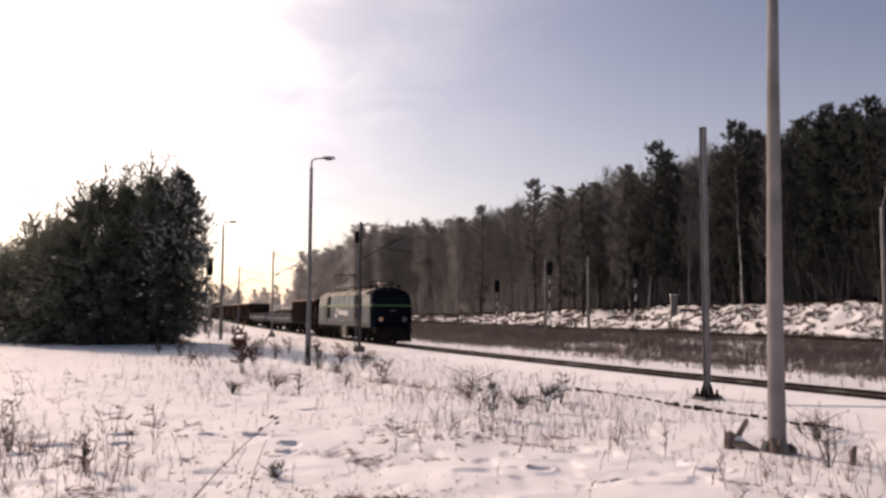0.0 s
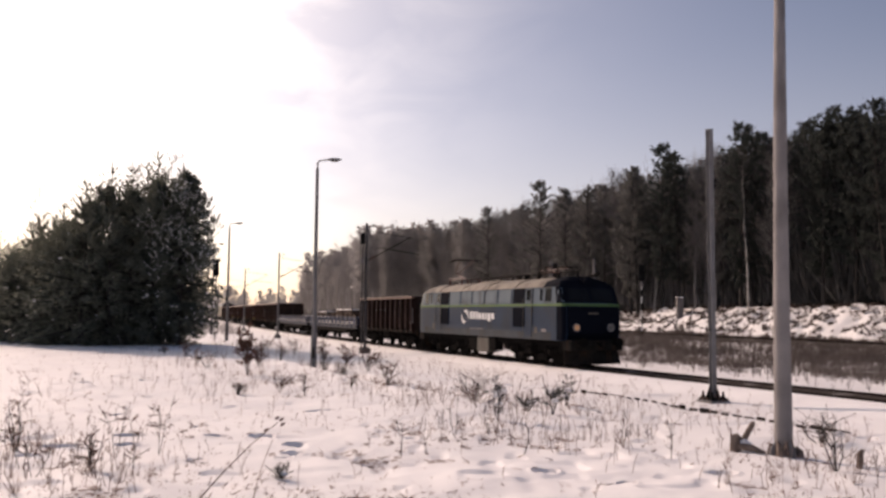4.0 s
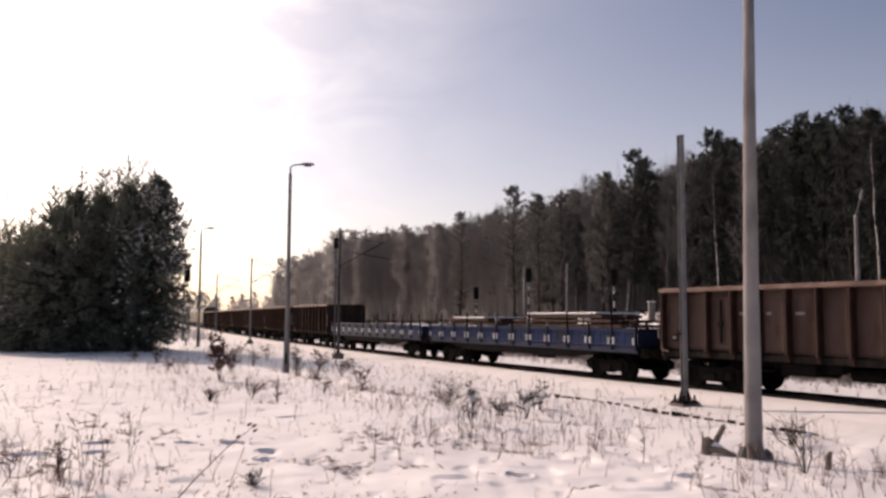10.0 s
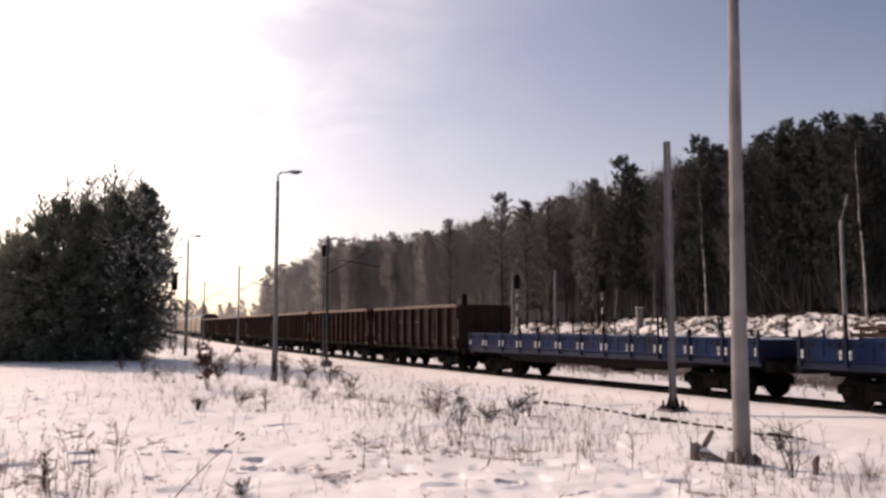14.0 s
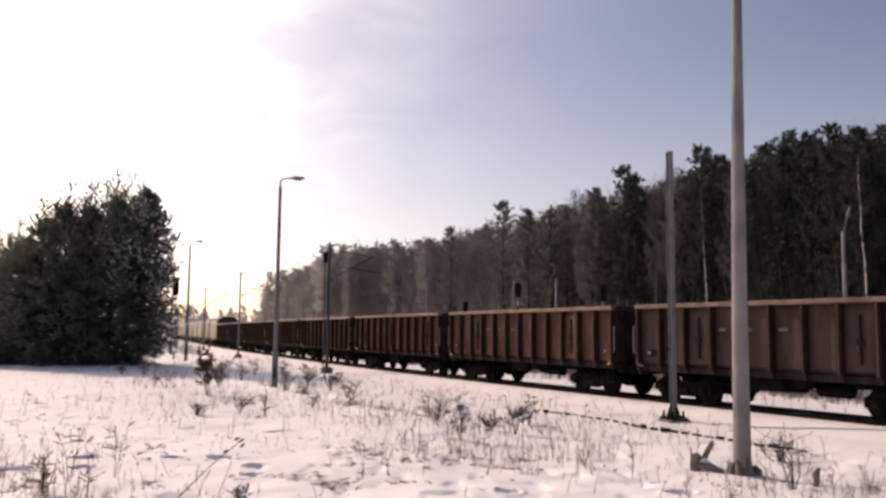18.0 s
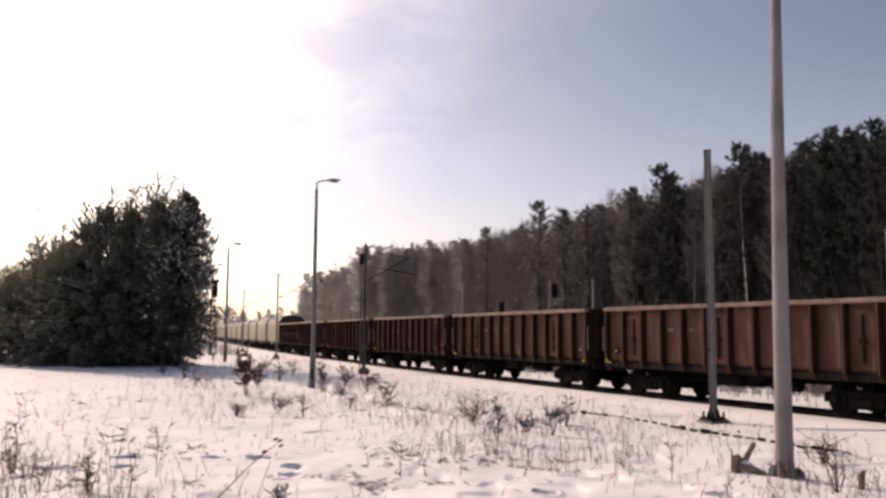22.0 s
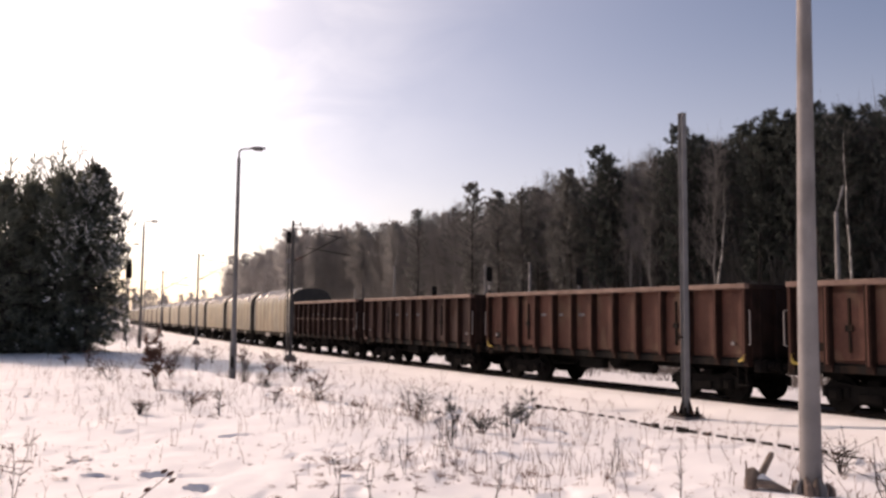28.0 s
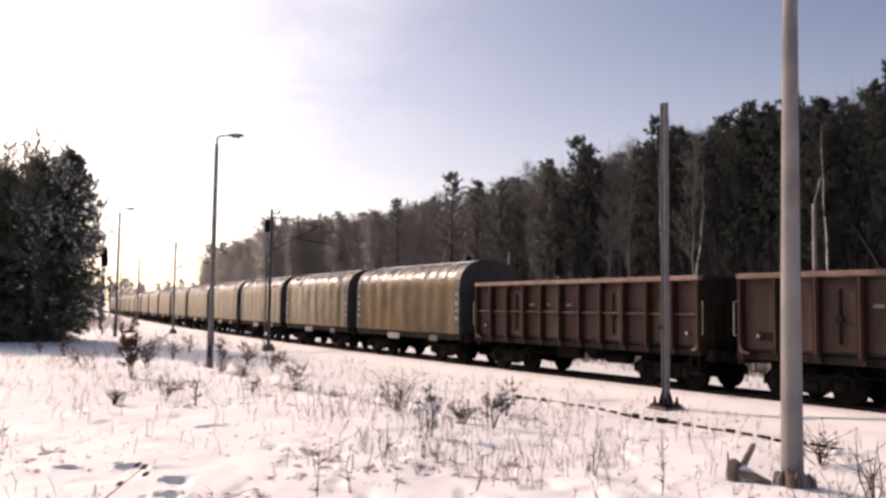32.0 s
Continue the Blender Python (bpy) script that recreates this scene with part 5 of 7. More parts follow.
def line_mast(s, u, tall, arm, name_label, paint=CONCRETE_DARK):
    """A mast of the overhead line beside the running track."""
    x, y, a = track(s, u)
    x, y = float(x), float(y)
    z = ground_z(x, y)
    t = thing("overhead_line_mast", name_label, "mast", pose(x, y, z, 0, 0, -math.degrees(a)), group="line masts")
    part("shaft", Shape().path([(0, 0, -0.3), (0, 0, tall)], [0.11, 0.075], 10), paint, t)
    part("foot", Shape().prism([(-0.45, -0.3), (0.45, -0.3), (0.2, 0.4), (-0.2, 0.4)], "y", -0.25, 0.25), CONCRETE_DARK, t)
    if arm:
        part("cantilever", Shape().rod((0.1, 0, tall - 2.4), (2.9, 0, tall - 0.85), 0.03, n=6).rod((0.1, 0, tall - 0.5), (3.1, 0, tall - 0.85), 0.02, n=6).rod((0.8, 0, tall - 1.55), (3.6, 0, tall - 1.9), 0.025, n=6), DARK_STEEL, t)
        ins = Shape()
        for k in range(4):
            ins.rod((0.25 + 0.09 * k, 0, tall - 2.315 + 0.05 * k), (0.29 + 0.09 * k, 0, tall - 2.293 + 0.05 * k), 0.09, n=10)
        part("insulator", ins, RED, t)
    part("line_bracket", Shape().box(-0.05, 0.5, -0.03, 0.03, tall - 0.25, tall - 0.2).rod((0.45, 0, tall - 0.2), (0.45, 0, tall - 0.02), 0.05, 0.03, n=8), DARK_STEEL, t)
    return t


def signal(x, y, tall, z=None, banded=True, turn=0, pole=0.06, size=1.0):
    """A colour-light signal on a slim post."""
    z = ground_z(x, y) if z is None else z
    t = thing("railway_signal", "colour-light railway signal, black head on a banded post" if banded else "colour-light railway signal on a plain grey post", "railway signal", pose(x, y, z, 0, 0, turn), group="railway signals")
    n = 8
    if banded:
        for k in range(n):
            z0, z1 = (tall - 1.6) * k / n - (0.3 if k == 0 else 0), (tall - 1.6) * (k + 1) / n
            part("post_band", Shape().rod((0, 0, z0), (0, 0, z1), pole, n=10), WHITE if k % 2 else BLACK, t)
        part("post", Shape().rod((0, 0, tall - 1.6), (0, 0, tall - 0.1), pole, n=10), STEEL, t)
    else:
        part("post", Shape().rod((0, 0, -0.3), (0, 0, tall - 0.1), pole, n=10), MAST_GREY, t)
    top = lambda d: tall - d * size
    wide = 0.3 * size
    outline_pts = [(-wide * 0.8, top(1.45)), (wide * 0.8, top(1.45)), (wide, top(1.3)), (wide, top(0.15)), (wide * 0.66, tall), (-wide * 0.66, tall), (-wide, top(0.15)), (-wide, top(1.3))]
    head = part("head", Shape().prism(outline_pts, "y", -0.12, -0.08), BLACK, t)
    part("housing", Shape().box(-wide * 0.56, wide * 0.56, -0.08, 0.12, top(1.35), top(0.12), 0.02), BLACK, head)
    for k in range(3):
        zz = top(0.35 + 0.38 * k)
        part("hood", Shape().rod((0, -0.1, zz), (0, -0.1 - 0.22 * size, zz - 0.02), 0.115 * size, 0.11 * size, n=12), BLACK, head)
    part("plate", Shape().box(-0.16, 0.16, -0.1, -0.07, tall - 1.9, tall - 1.65), CONCRETE, t)
    lad = Shape().rod((-0.16, 0.16, 0.0), (-0.16, 0.16, tall - 0.6), 0.014, n=5).rod((0.16, 0.16, 0.0), (0.16, 0.16, tall - 0.6), 0.014, n=5)
    for k in range(int(tall / 0.32) - 2):
        lad.rod((-0.16, 0.16, 0.3 + 0.32 * k), (0.16, 0.16, 0.3 + 0.32 * k), 0.01, n=5)
    part("ladder", lad, DARK_STEEL, t)
    return t


def side_post(s, u, z, tall, label, arm=0.0):
    """A plain post on the far side, some with a slanting arm."""
    x, y, a = track(s, u)
    t = thing("post", label, "post", pose(float(x), float(y), z), group="posts beyond the track")
    part("shaft", Shape().path([(0, 0, -0.8), (0, 0, tall)], [0.16, 0.11], 12), CONCRETE, t, smooth=True)
    if arm:
        part("arm", Shape().rod((0, 0, tall - 0.05), (0.35 * arm, 0, tall + 1.1), 0.04, n=8), STEEL, t)
        part("luminaire", Shape().rod((0.3 * arm, 0, tall + 0.9), (0.45 * arm, 0, tall + 1.5), 0.09, 0.06, n=10), STEEL, t)
    return t


tall_pole(5.78, 15.79)
h_mast(7.34, 25.61, 22)
lamp_post(-7.2, 40.17, 9.93, 0)
lamp_post(-20.5, 72.4, 10.1, 0)
lamp_post(-28.0, 93.0, 10.0, 0)
lamp_post(-36.5, 116.0, 10.0, 0)
# mast with a signal beside it
sx, sy_ = -6.38, 53.7
line_mast(34.5, -3.5, 8.3, True, "dark line mast standing beside a signal", MAST_GREY)
signal(sx - 0.2, sy_ - 0.3, 7.6, banded=False, pole=0.045, size=0.5)
line_mast(65.0, -3.8, 8.3, True, "grey line mast with a cantilever over the track")
line_mast(96.0, -3.8, 8.3, True, "grey line mast with a cantilever over the track")
for k in range(7):
    line_mast(127.0 + 31 * k, -3.8, 8.3, True, "grey line mast with a cantilever over the track")
signal(-22.9, 77.0, 7.2, turn=-16)
signal(15.1, 73.6, 6.3, 0.3, turn=10)
signal(9.2, 88.1, 7.2, 0.3, turn=5)
signal(4.3, 100.9, 5.6, 0.4, turn=2)
side_post(17.2, 22.5, 0.2, 8.2, "grey concrete post with a slanting lamp arm", 1)
side_post(52.5, 24, 0.2, 7.3, "grey concrete post before the forest")
side_post(61.5, 24, 0.2, 7.6, "grey concrete post beside a signal")
side_post(85.0, 23, 0.2, 8.6, "slim grey post with a slanting lamp arm", 1)
side_post(104.5, 24, 0.2, 6.2, "slim grey post before the forest")


def relay_cabinet():
    x, y, a = track(53.0, 34.0)
    t = thing("equipment_cabinet", "pale grey trackside equipment cabinet on the bank", "cabinet", pose(float(x), float(y), 2.7))
    part("body", Shape().box(-0.32, 0.32, -0.25, 0.25, -1.2, 1.3, 0.02), CONCRETE, t)
    part("lid", Shape().box(-0.37, 0.37, -0.3, 0.3, 1.3, 1.38, 0.02), SNOW_LOAD, t)
    part("door", Shape().box(-0.26, 0.26, -0.27, -0.25, 0.1, 1.2, 0.01), CONCRETE, t)


relay_cabinet()


def signal_wire():
    """A low dark wooden trough line that shows through the snow beside the track."""
    t = thing("cable_trough", "dark cable trough half buried in snow beside the track", "cable trough")
    rng = random.Random(12)
    p, q = Vector((3.9, 28.9)), Vector((8.54, 18.98))
    n = 26
    for k in range(n):
        a, b = p.lerp(q, k / n), p.lerp(q, (k + rng.uniform(0.45, 0.85)) / n)
        za = zb = -0.335
        w = (b - a).normalized()
        o = Vector((-w.y, w.x)) * 0.03
        dz = rng.uniform(-0.02, 0.03)
        vs = []
        for c, zc in ((a, za), (b, zb)):
            vs += [(c.x - o.x, c.y - o.y, zc - 0.12), (c.x + o.x, c.y + o.y, zc - 0.12), (c.x + o.x, c.y + o.y, zc + dz + 0.01), (c.x - o.x, c.y - o.y, zc + dz + 0.01)]
        part("trough_section", Shape().add(vs, [(0, 1, 2, 3), (4, 7, 6, 5), (0, 4, 5, 1), (1, 5, 6, 2), (2, 6, 7, 3), (3, 7, 4, 0)]), DARK_STEEL, t)


signal_wire()


def broken_stump():
    x, y = 5.15, 16.1
    t = thing("broken_stake", "splintered wooden stake lying beside the pole", "wooden stake", pose(x, y, ground_z(x, y)))
    part("log", Shape().path([(-0.14, 0, -0.1), (-0.13, 0.02, 0.12), (-0.1, 0.02, 0.27), (-0.08, 0.02, 0.3)], [0.1, 0.105, 0.085, 0.03], 9), WOOD_PALE, t)
    part("log", Shape().path([(-0.06, 0.0, 0.05), (0.06, 0.03, 0.26), (0.2, 0.05, 0.5), (0.22, 0.05, 0.53)], [0.06, 0.055, 0.048, 0.02], 8), WOOD_PALE, t)
    part("log", Shape().path([(-0.1, -0.1, 0.1), (0.1, -0.2, 0.08), (0.3, -0.32, 0.0)], [0.06, 0.065, 0.04], 8), WOOD_PALE, t)
    part("splinter", Shape().path([(-0.2, 0.02, 0.1), (-0.22, 0.0, 0.42)], [0.03, 0.008], 6), WOOD_PALE, t)
    part("snow_cap", Shape().path([(-0.15, 0.0, 0.1), (0.02, -0.05, 0.17), (0.14, -0.1, 0.13)], [0.03, 0.06, 0.02], 8), SNOW_LOAD, t)
    t = thing("broken_stake", "short wooden peg in the snow", "wooden stake", pose(6.5, 14.4, ground_z(6.5, 14.4)))
    part("log", Shape().path([(0, 0, -0.1), (0.02, 0, 0.22), (0.06, 0, 0.3)], [0.06, 0.055, 0.03], 8), WOOD_PALE, t)


broken_stump()


# ---- plants ----
def unit(v):
    return v / np.maximum(np.linalg.norm(v, axis=-1, keepdims=True), 1e-9)


def blades(rng, at, out, each, length, width, spread, lift=0.0):
    """Thin pointed leaves fanned round each place; returns vertices and triangles."""
    n = len(at)
    c = np.repeat(at, each, axis=0)
    d = np.repeat(out, each, axis=0) + rng.normal(0, spread, (n * each, 3))
    d[:, 2] += lift
    d = unit(d)
    side = unit(np.cross(d, rng.normal(0, 1, d.shape)))
    ln = length * rng.uniform(0.6, 1.3, (n * each, 1))
    wd = width * rng.uniform(0.6, 1.3, (n * each, 1))
    v = np.stack([c - side * wd / 2 + d * ln * 0.1, c + side * wd / 2 + d * ln * 0.1, c + d * ln], axis=1).reshape(-1, 3)
    return v, np.arange(len(v)).reshape(-1, 3)


def tubes(segs, sides=4):
    """Tapered sticks from (p, q, r0, r1) rows, as quads."""
    p, q = np.array([s[0] for s in segs], float), np.array([s[1] for s in segs], float)
    r0, r1 = np.array([s[2] for s in segs], float)[:, None], np.array([s[3] for s in segs], float)[:, None]
    w = unit(q - p)
    u = unit(np.cross(w, np.where(np.abs(w[:, 2:]) > 0.9, [[1.0, 0, 0]], [[0, 0, 1.0]])))
    v = np.cross(w, u)
    a = [2 * math.pi * k / sides for k in range(sides)]
    ring0 = np.stack([p + (u * math.cos(t) + v * math.sin(t)) * r0 for t in a], axis=1)
    ring1 = np.stack([q + (u * math.cos(t) + v * math.sin(t)) * r1 for t in a], axis=1)
    verts = np.concatenate([ring0, ring1], axis=1).reshape(-1, 3)
    base = np.arange(len(segs))[:, None] * 2 * sides
    quads = np.concatenate([base + np.array([[k, (k + 1) % sides, sides + (k + 1) % sides, sides + k]]) for k in range(sides)], axis=0)
    return verts, quads


def stem(rng, tall, r, bend, n=7):
    """Points and radii of a slightly crooked trunk."""
    x, y, pts, rs = 0.0, 0.0, [], []
    for k in range(n + 1):
        f = k / n
        pts.append((x, y, tall * f - (0.4 if k == 0 else 0)))
        rs.append(r * (1 - f) ** 0.8 + 0.012)
        x, y = x + rng.normal(0, bend), y + rng.normal(0, bend)
    return np.array(pts), np.array(rs)


def limbs(rng, pts, tall, count, low, reach, rise, power=1.0, ragged=0.275):
    """Limb rows: root, tip, radius; reach is the spread as a function of height from 0 to 1."""
    rows = []
    for k in range(count):
        f = low + (0.985 - low) * ((k + rng.random()) / count) ** power
        a = rng.uniform(0, 2 * math.pi)
        root = np.array([np.interp(f * tall, pts[:, 2], pts[:, i]) for i in range(2)] + [f * tall])
        ln = reach(f) * rng.uniform(0.925 - ragged, 0.925 + ragged)
        tip = root + np.array([math.cos(a) * ln, math.sin(a) * ln, ln * rise(f) + rng.normal(0, 0.1)])
        rows.append((root, tip, 0.01 + 0.011 * ln))
    return rows


def conifer(seed, tall, r, low, reach, rise, count, per, each, length, width, lift=0.1, ragged=0.275):
    """Meshes of a conifer: trunk with limbs, and needles."""
    rng = np.random.default_rng(seed)
    pts, rs = stem(rng, tall, r, 0.09)
    rows = limbs(rng, pts, tall, count, low, reach, rise, 1.0, ragged)
    segs = [(pts[k], pts[k + 1], rs[k], rs[k + 1]) for k in range(len(pts) - 1)] + [(a, b, q, 0.008) for a, b, q in rows]
    v, f = tubes(segs, 5)
    trunk = raw("trunk", v, f, BARK)
    at, out = [], []
    for a, b, _ in rows:
        for k in range(per):
            t = 0.25 + 0.75 * (k + rng.random()) / per
            p = a + (b - a) * t + rng.normal(0, 0.13 * (1.2 - t * 0.4), 3)
            at.append(p)
            out.append(unit((b - a)[None, :])[0] * 0.8)
    # leading shoot
    for k in range(4):
        at.append(pts[-1] - np.array([0, 0, 0.3 * k]))
        out.append(np.array([0, 0, 0.9]))
    v, f = blades(rng, np.array(at), np.array(out), each, length, width, 0.5, lift)
    return trunk, (v, f), rows


def bare_tree(seed, tall, r, low, spread, count, sub, bark, twigs):
    """Meshes of a leafless tree: trunk and frosted twigs."""
    rng = np.random.default_rng(seed)
    pts, rs = stem(rng, tall, r, 0.13)
    v, f = tubes([(pts[k], pts[k + 1], rs[k], rs[k + 1]) for k in range(len(pts) - 1)], 6)
    trunk = raw("trunk", v, f, bark)
    rows = limbs(rng, pts, tall, count, low, lambda q: spread * (0.35 + 1.1 * (1 - q) ** 0.6), lambda q: 1.25)
    segs = []
    for a, b, q in rows:
        segs.append((a, b, q, 0.012))
        for k in range(sub):
            t = rng.uniform(0.25, 1)
            p = a + (b - a) * t
            d = unit(((b - a) + rng.normal(0, 0.5, 3) * np.linalg.norm(b - a))[None, :])[0]
            e = p + d * rng.uniform(0.5, 1.3)
            segs.append((p, e, 0.014, 0.006))
            for m in range(3):
                g = p + (e - p) * rng.uniform(0.3, 1)
                segs.append((g, g + unit((d + rng.normal(0, 0.6, 3) + [0, 0, 0.25])[None, :])[0] * rng.uniform(0.3, 0.8), 0.012, 0.005))
    v, f = tubes(segs, 3)
    return trunk, raw("crown", v, f, twigs)


def planted(name, label, trunk, crown, m, group, extra=()):
    t = thing(name, label, "tree", m, group)
    part("trunk", trunk, None, t)
    part("crown", crown, None, t)
    for n, me in extra:
        tagged(part(n, me, None, t), kind="stuff")
    return t


# the pine wood behind the far track
PINES = []
for k in range(5):
    tr, (v, f), _ = conifer(20 + k, 18.4 + 0.25 * k, 0.19, 0.12 + 0.05 * (k % 3), lambda q: 2.4 * math.sin(math.pi * min(1, (1.03 - q) * 1.05)) ** 0.95 + 0.2, lambda q: 0.15 + 0.6 * q, 140, 8, 8, 0.42, 0.11, 0.15, 0.42)
    PINES.append((tr, raw("crown", v, f, NEEDLE)))
# copies of the pines, paler with distance as haze in their colour
HAZED_FAR = []
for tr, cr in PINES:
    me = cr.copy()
    me.materials[0] = NEEDLE_HAZE
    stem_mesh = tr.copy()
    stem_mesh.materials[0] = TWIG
    HAZED_FAR.append((stem_mesh, me))
HAZED_MID = []
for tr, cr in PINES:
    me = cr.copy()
    me.materials[0] = NEEDLE_SNOW_HAZE
    HAZED_MID.append((tr, me))
SPRUCES = []
for k in range(3):
    tr, (v, f), _ = conifer(40 + k, 11.0 + k, 0.14, 0.04, lambda q: 2.5 * (1 - q) ** 0.8 + 0.2, lambda q: -0.12 + 0.4 * q, 90, 7, 7, 0.5, 0.14, 0.0)
    SPRUCES.append((tr, raw("crown", v, f, NEEDLE)))
BARE = []
for k in range(4):
    BARE.append(bare_tree(60 + k, 16.0 + k * 0.7, 0.13, 0.25, 1.5, 60, 10, TWIG, TWIG))
SLIM = [bare_tree(70 + k, 12.5 + k, 0.085, 0.55, 0.7, 16, 4, BIRCH, THICKET) for k in range(2)]
FOREST = "trees of the wood beyond the far track"


def wood_place(s, u):
    x, y, _ = track(s, u)
    return float(x), float(y), ground_z(float(x), float(y)) - 0.1


def plant_wood():
    rng = random.Random(5)
    def put(kind, lib, k, s, u, size):
        x, y, z = wood_place(s, u)
        m = pose(x, y, z, rng.uniform(-1.5, 1.5), rng.uniform(-1.5, 1.5), rng.uniform(0, 360)) @ Matrix.Scale(size, 4)
        label = {"pine_tree": "tall dark pine with a bare lower trunk and ragged crown", "spruce_tree": "dark young spruce under the pines", "birch_tree": "slender leafless birch with frosted twigs"}[kind]
        tr, cr = lib[k]
        t = planted(kind, label, tr, cr, m, FOREST)
        t.scale = (size, size, size)

    for row in range(5):
        s = -34.0 + row * 1.3
        while s < 190:
            u = 36.4 + row * 3.0 + rng.uniform(-1.0, 1.0) + 1.6 * math.sin(s / 17.0 + row)
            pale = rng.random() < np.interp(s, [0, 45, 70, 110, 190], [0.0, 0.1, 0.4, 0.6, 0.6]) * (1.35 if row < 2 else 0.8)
            size = rng.uniform(0.9, 1.02) * np.interp(s, [0, 30, 60, 100, 150, 190], [0.94, 0.91, 0.91, 0.95, 1.04, 1.13])
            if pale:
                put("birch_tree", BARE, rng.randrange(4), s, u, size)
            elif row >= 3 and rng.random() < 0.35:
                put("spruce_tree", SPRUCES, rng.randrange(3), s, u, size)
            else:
                put("pine_tree", HAZED_FAR if s + rng.uniform(-15, 15) > 105 else HAZED_MID if s + rng.uniform(-15, 15) > 52 else PINES, rng.randrange(5), s, u, size)
            s += rng.uniform(2.2, 3.8) * (1.0 if s < 75 else 1.5)
    # slender pale birches at the edge of the wood
    for s, u, k in ((40.5, 35.4, 1), (26.5, 35.6, 3), (45.0, 35.9, 3), (17.0, 35.6, 1), (60.0, 35.5, 1)):
        x, y, z = wood_place(s, u)
        planted("birch_tree", "slender pale birch at the edge of the wood", SLIM[k // 2][0], SLIM[k // 2][1], pose(x, y, z, 2.5 if k == 1 else -1.5, 1.5, 60 * k), FOREST)


plant_wood()


def merged(placed, name, material, label):
    """Many far trees joined into one mesh."""
    V, F, k = [], [], 0
    for me, (x, y, z, a, sc) in placed:
        v = np.empty(len(me.vertices) * 3, dtype=np.float32)
        me.vertices.foreach_get("co", v)
        v = v.reshape(-1, 3) * sc
        c, s_ = math.cos(a), math.sin(a)
        v = np.stack([v[:, 0] * c - v[:, 1] * s_ + x, v[:, 0] * s_ + v[:, 1] * c + y, v[:, 2] + z], axis=1)
        f = np.empty(len(me.loops), dtype=np.int32)
        me.loops.foreach_get("vertex_index", f)
        f = f.reshape(len(me.polygons), -1)
        V.append(v), F.append(f + k)
        k += len(v)
    return tagged(new(name, raw(name, np.concatenate(V), np.concatenate(F), material)), label, "woodland", kind="stuff")


def far_wood():
    rng = random.Random(9)
    light = [bare_tree(80 + k, 15.5 + k, 0.17, 0.22, 1.6, 24, 4, BARK, TWIG) for k in range(3)]
    thick = []
    for k in range(3):
        tr, (v, f), _ = conifer(90 + k, 17.0 + k, 0.2, 0.3, lambda q: 2.6 * math.sin(math.pi * min(1, (1.04 - q) * 1.05)) ** 0.7 + 0.3, lambda q: 0.15 + 0.5 * q, 60, 6, 6, 0.75, 0.26)
        thick.append((tr, raw("crown", v, f, NEEDLE_HAZE)))
    pine_t, pine_c, bare_t, bare_c = [], [], [], []
    # the wood runs on along the line into the distance
    s = 190.0
    while s < 352:
        for row in range(5):
            u = 37 + row * 3.5 + rng.uniform(-1.5, 1.5) + 0.02 * (s - 190)
            x, y, z = wood_place(s + rng.uniform(-2, 2), u)
            g = (x, y, z, rng.uniform(0, 6.3), rng.uniform(1.1, 1.34) * float(np.interp(s, [190, 320, 345, 352], [1, 1, 0.85, 0.6])))
            k = rng.randrange(3)
            if rng.random() < (0.85 if row < 2 else 0.4):
                bare_t.append((light[k][0], g)), bare_c.append((light[k][1], g))
            else:
                pine_t.append((thick[k][0], g)), pine_c.append((thick[k][1], g))
        s += 3.4
    # depth of the wood behind the first rows
    for k in range(420):
        s, u = rng.uniform(-45, 320), rng.uniform(50, 70)
        x, y, z = wood_place(s, u)
        g = (x, y, z, rng.uniform(0, 6.3), rng.uniform(0.85, 1.3))
        j = rng.randrange(3)
        pine_t.append((SPRUCES[j][0], g)), pine_c.append((SPRUCES[j][1], g))
    # unseen trees added beyond the view on the right to block low skylight
    for k in range(150):
        s, u = rng.uniform(-170, -36), rng.uniform(37, 58)
        x, y, z = wood_place(s, u)
        g = (x, y, z, rng.uniform(0, 6.3), rng.uniform(0.9, 1.1))
        j = rng.randrange(3)
        pine_t.append((thick[j][0], g)), pine_c.append((thick[j][1], g))
    # woods on the far horizon
    for k in range(300):
        b = math.radians(rng.uniform(-34, -11))
        d = rng.uniform(480, 760)
        x, y = d * math.sin(b), d * math.cos(b)
        g = (x, y, -0.5, rng.uniform(0, 6.3), rng.uniform(0.5, 0.95))
        lib = light if k % 5 == 0 else thick
        pine_t.append((lib[k % 3][0], g)), (bare_c if k % 5 == 0 else pine_c).append((lib[k % 3][1], g))
    # the far wood takes the palest tones, haze painted into it
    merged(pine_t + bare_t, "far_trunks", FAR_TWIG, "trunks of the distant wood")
    merged(pine_c, "far_pine_wood", NEEDLE_FAR_HAZE, "distant pine wood paled for haze")
    merged(bare_c, "far_bare_wood", FAR_TWIG, "distant leafless frosted wood paled for haze")


far_wood()


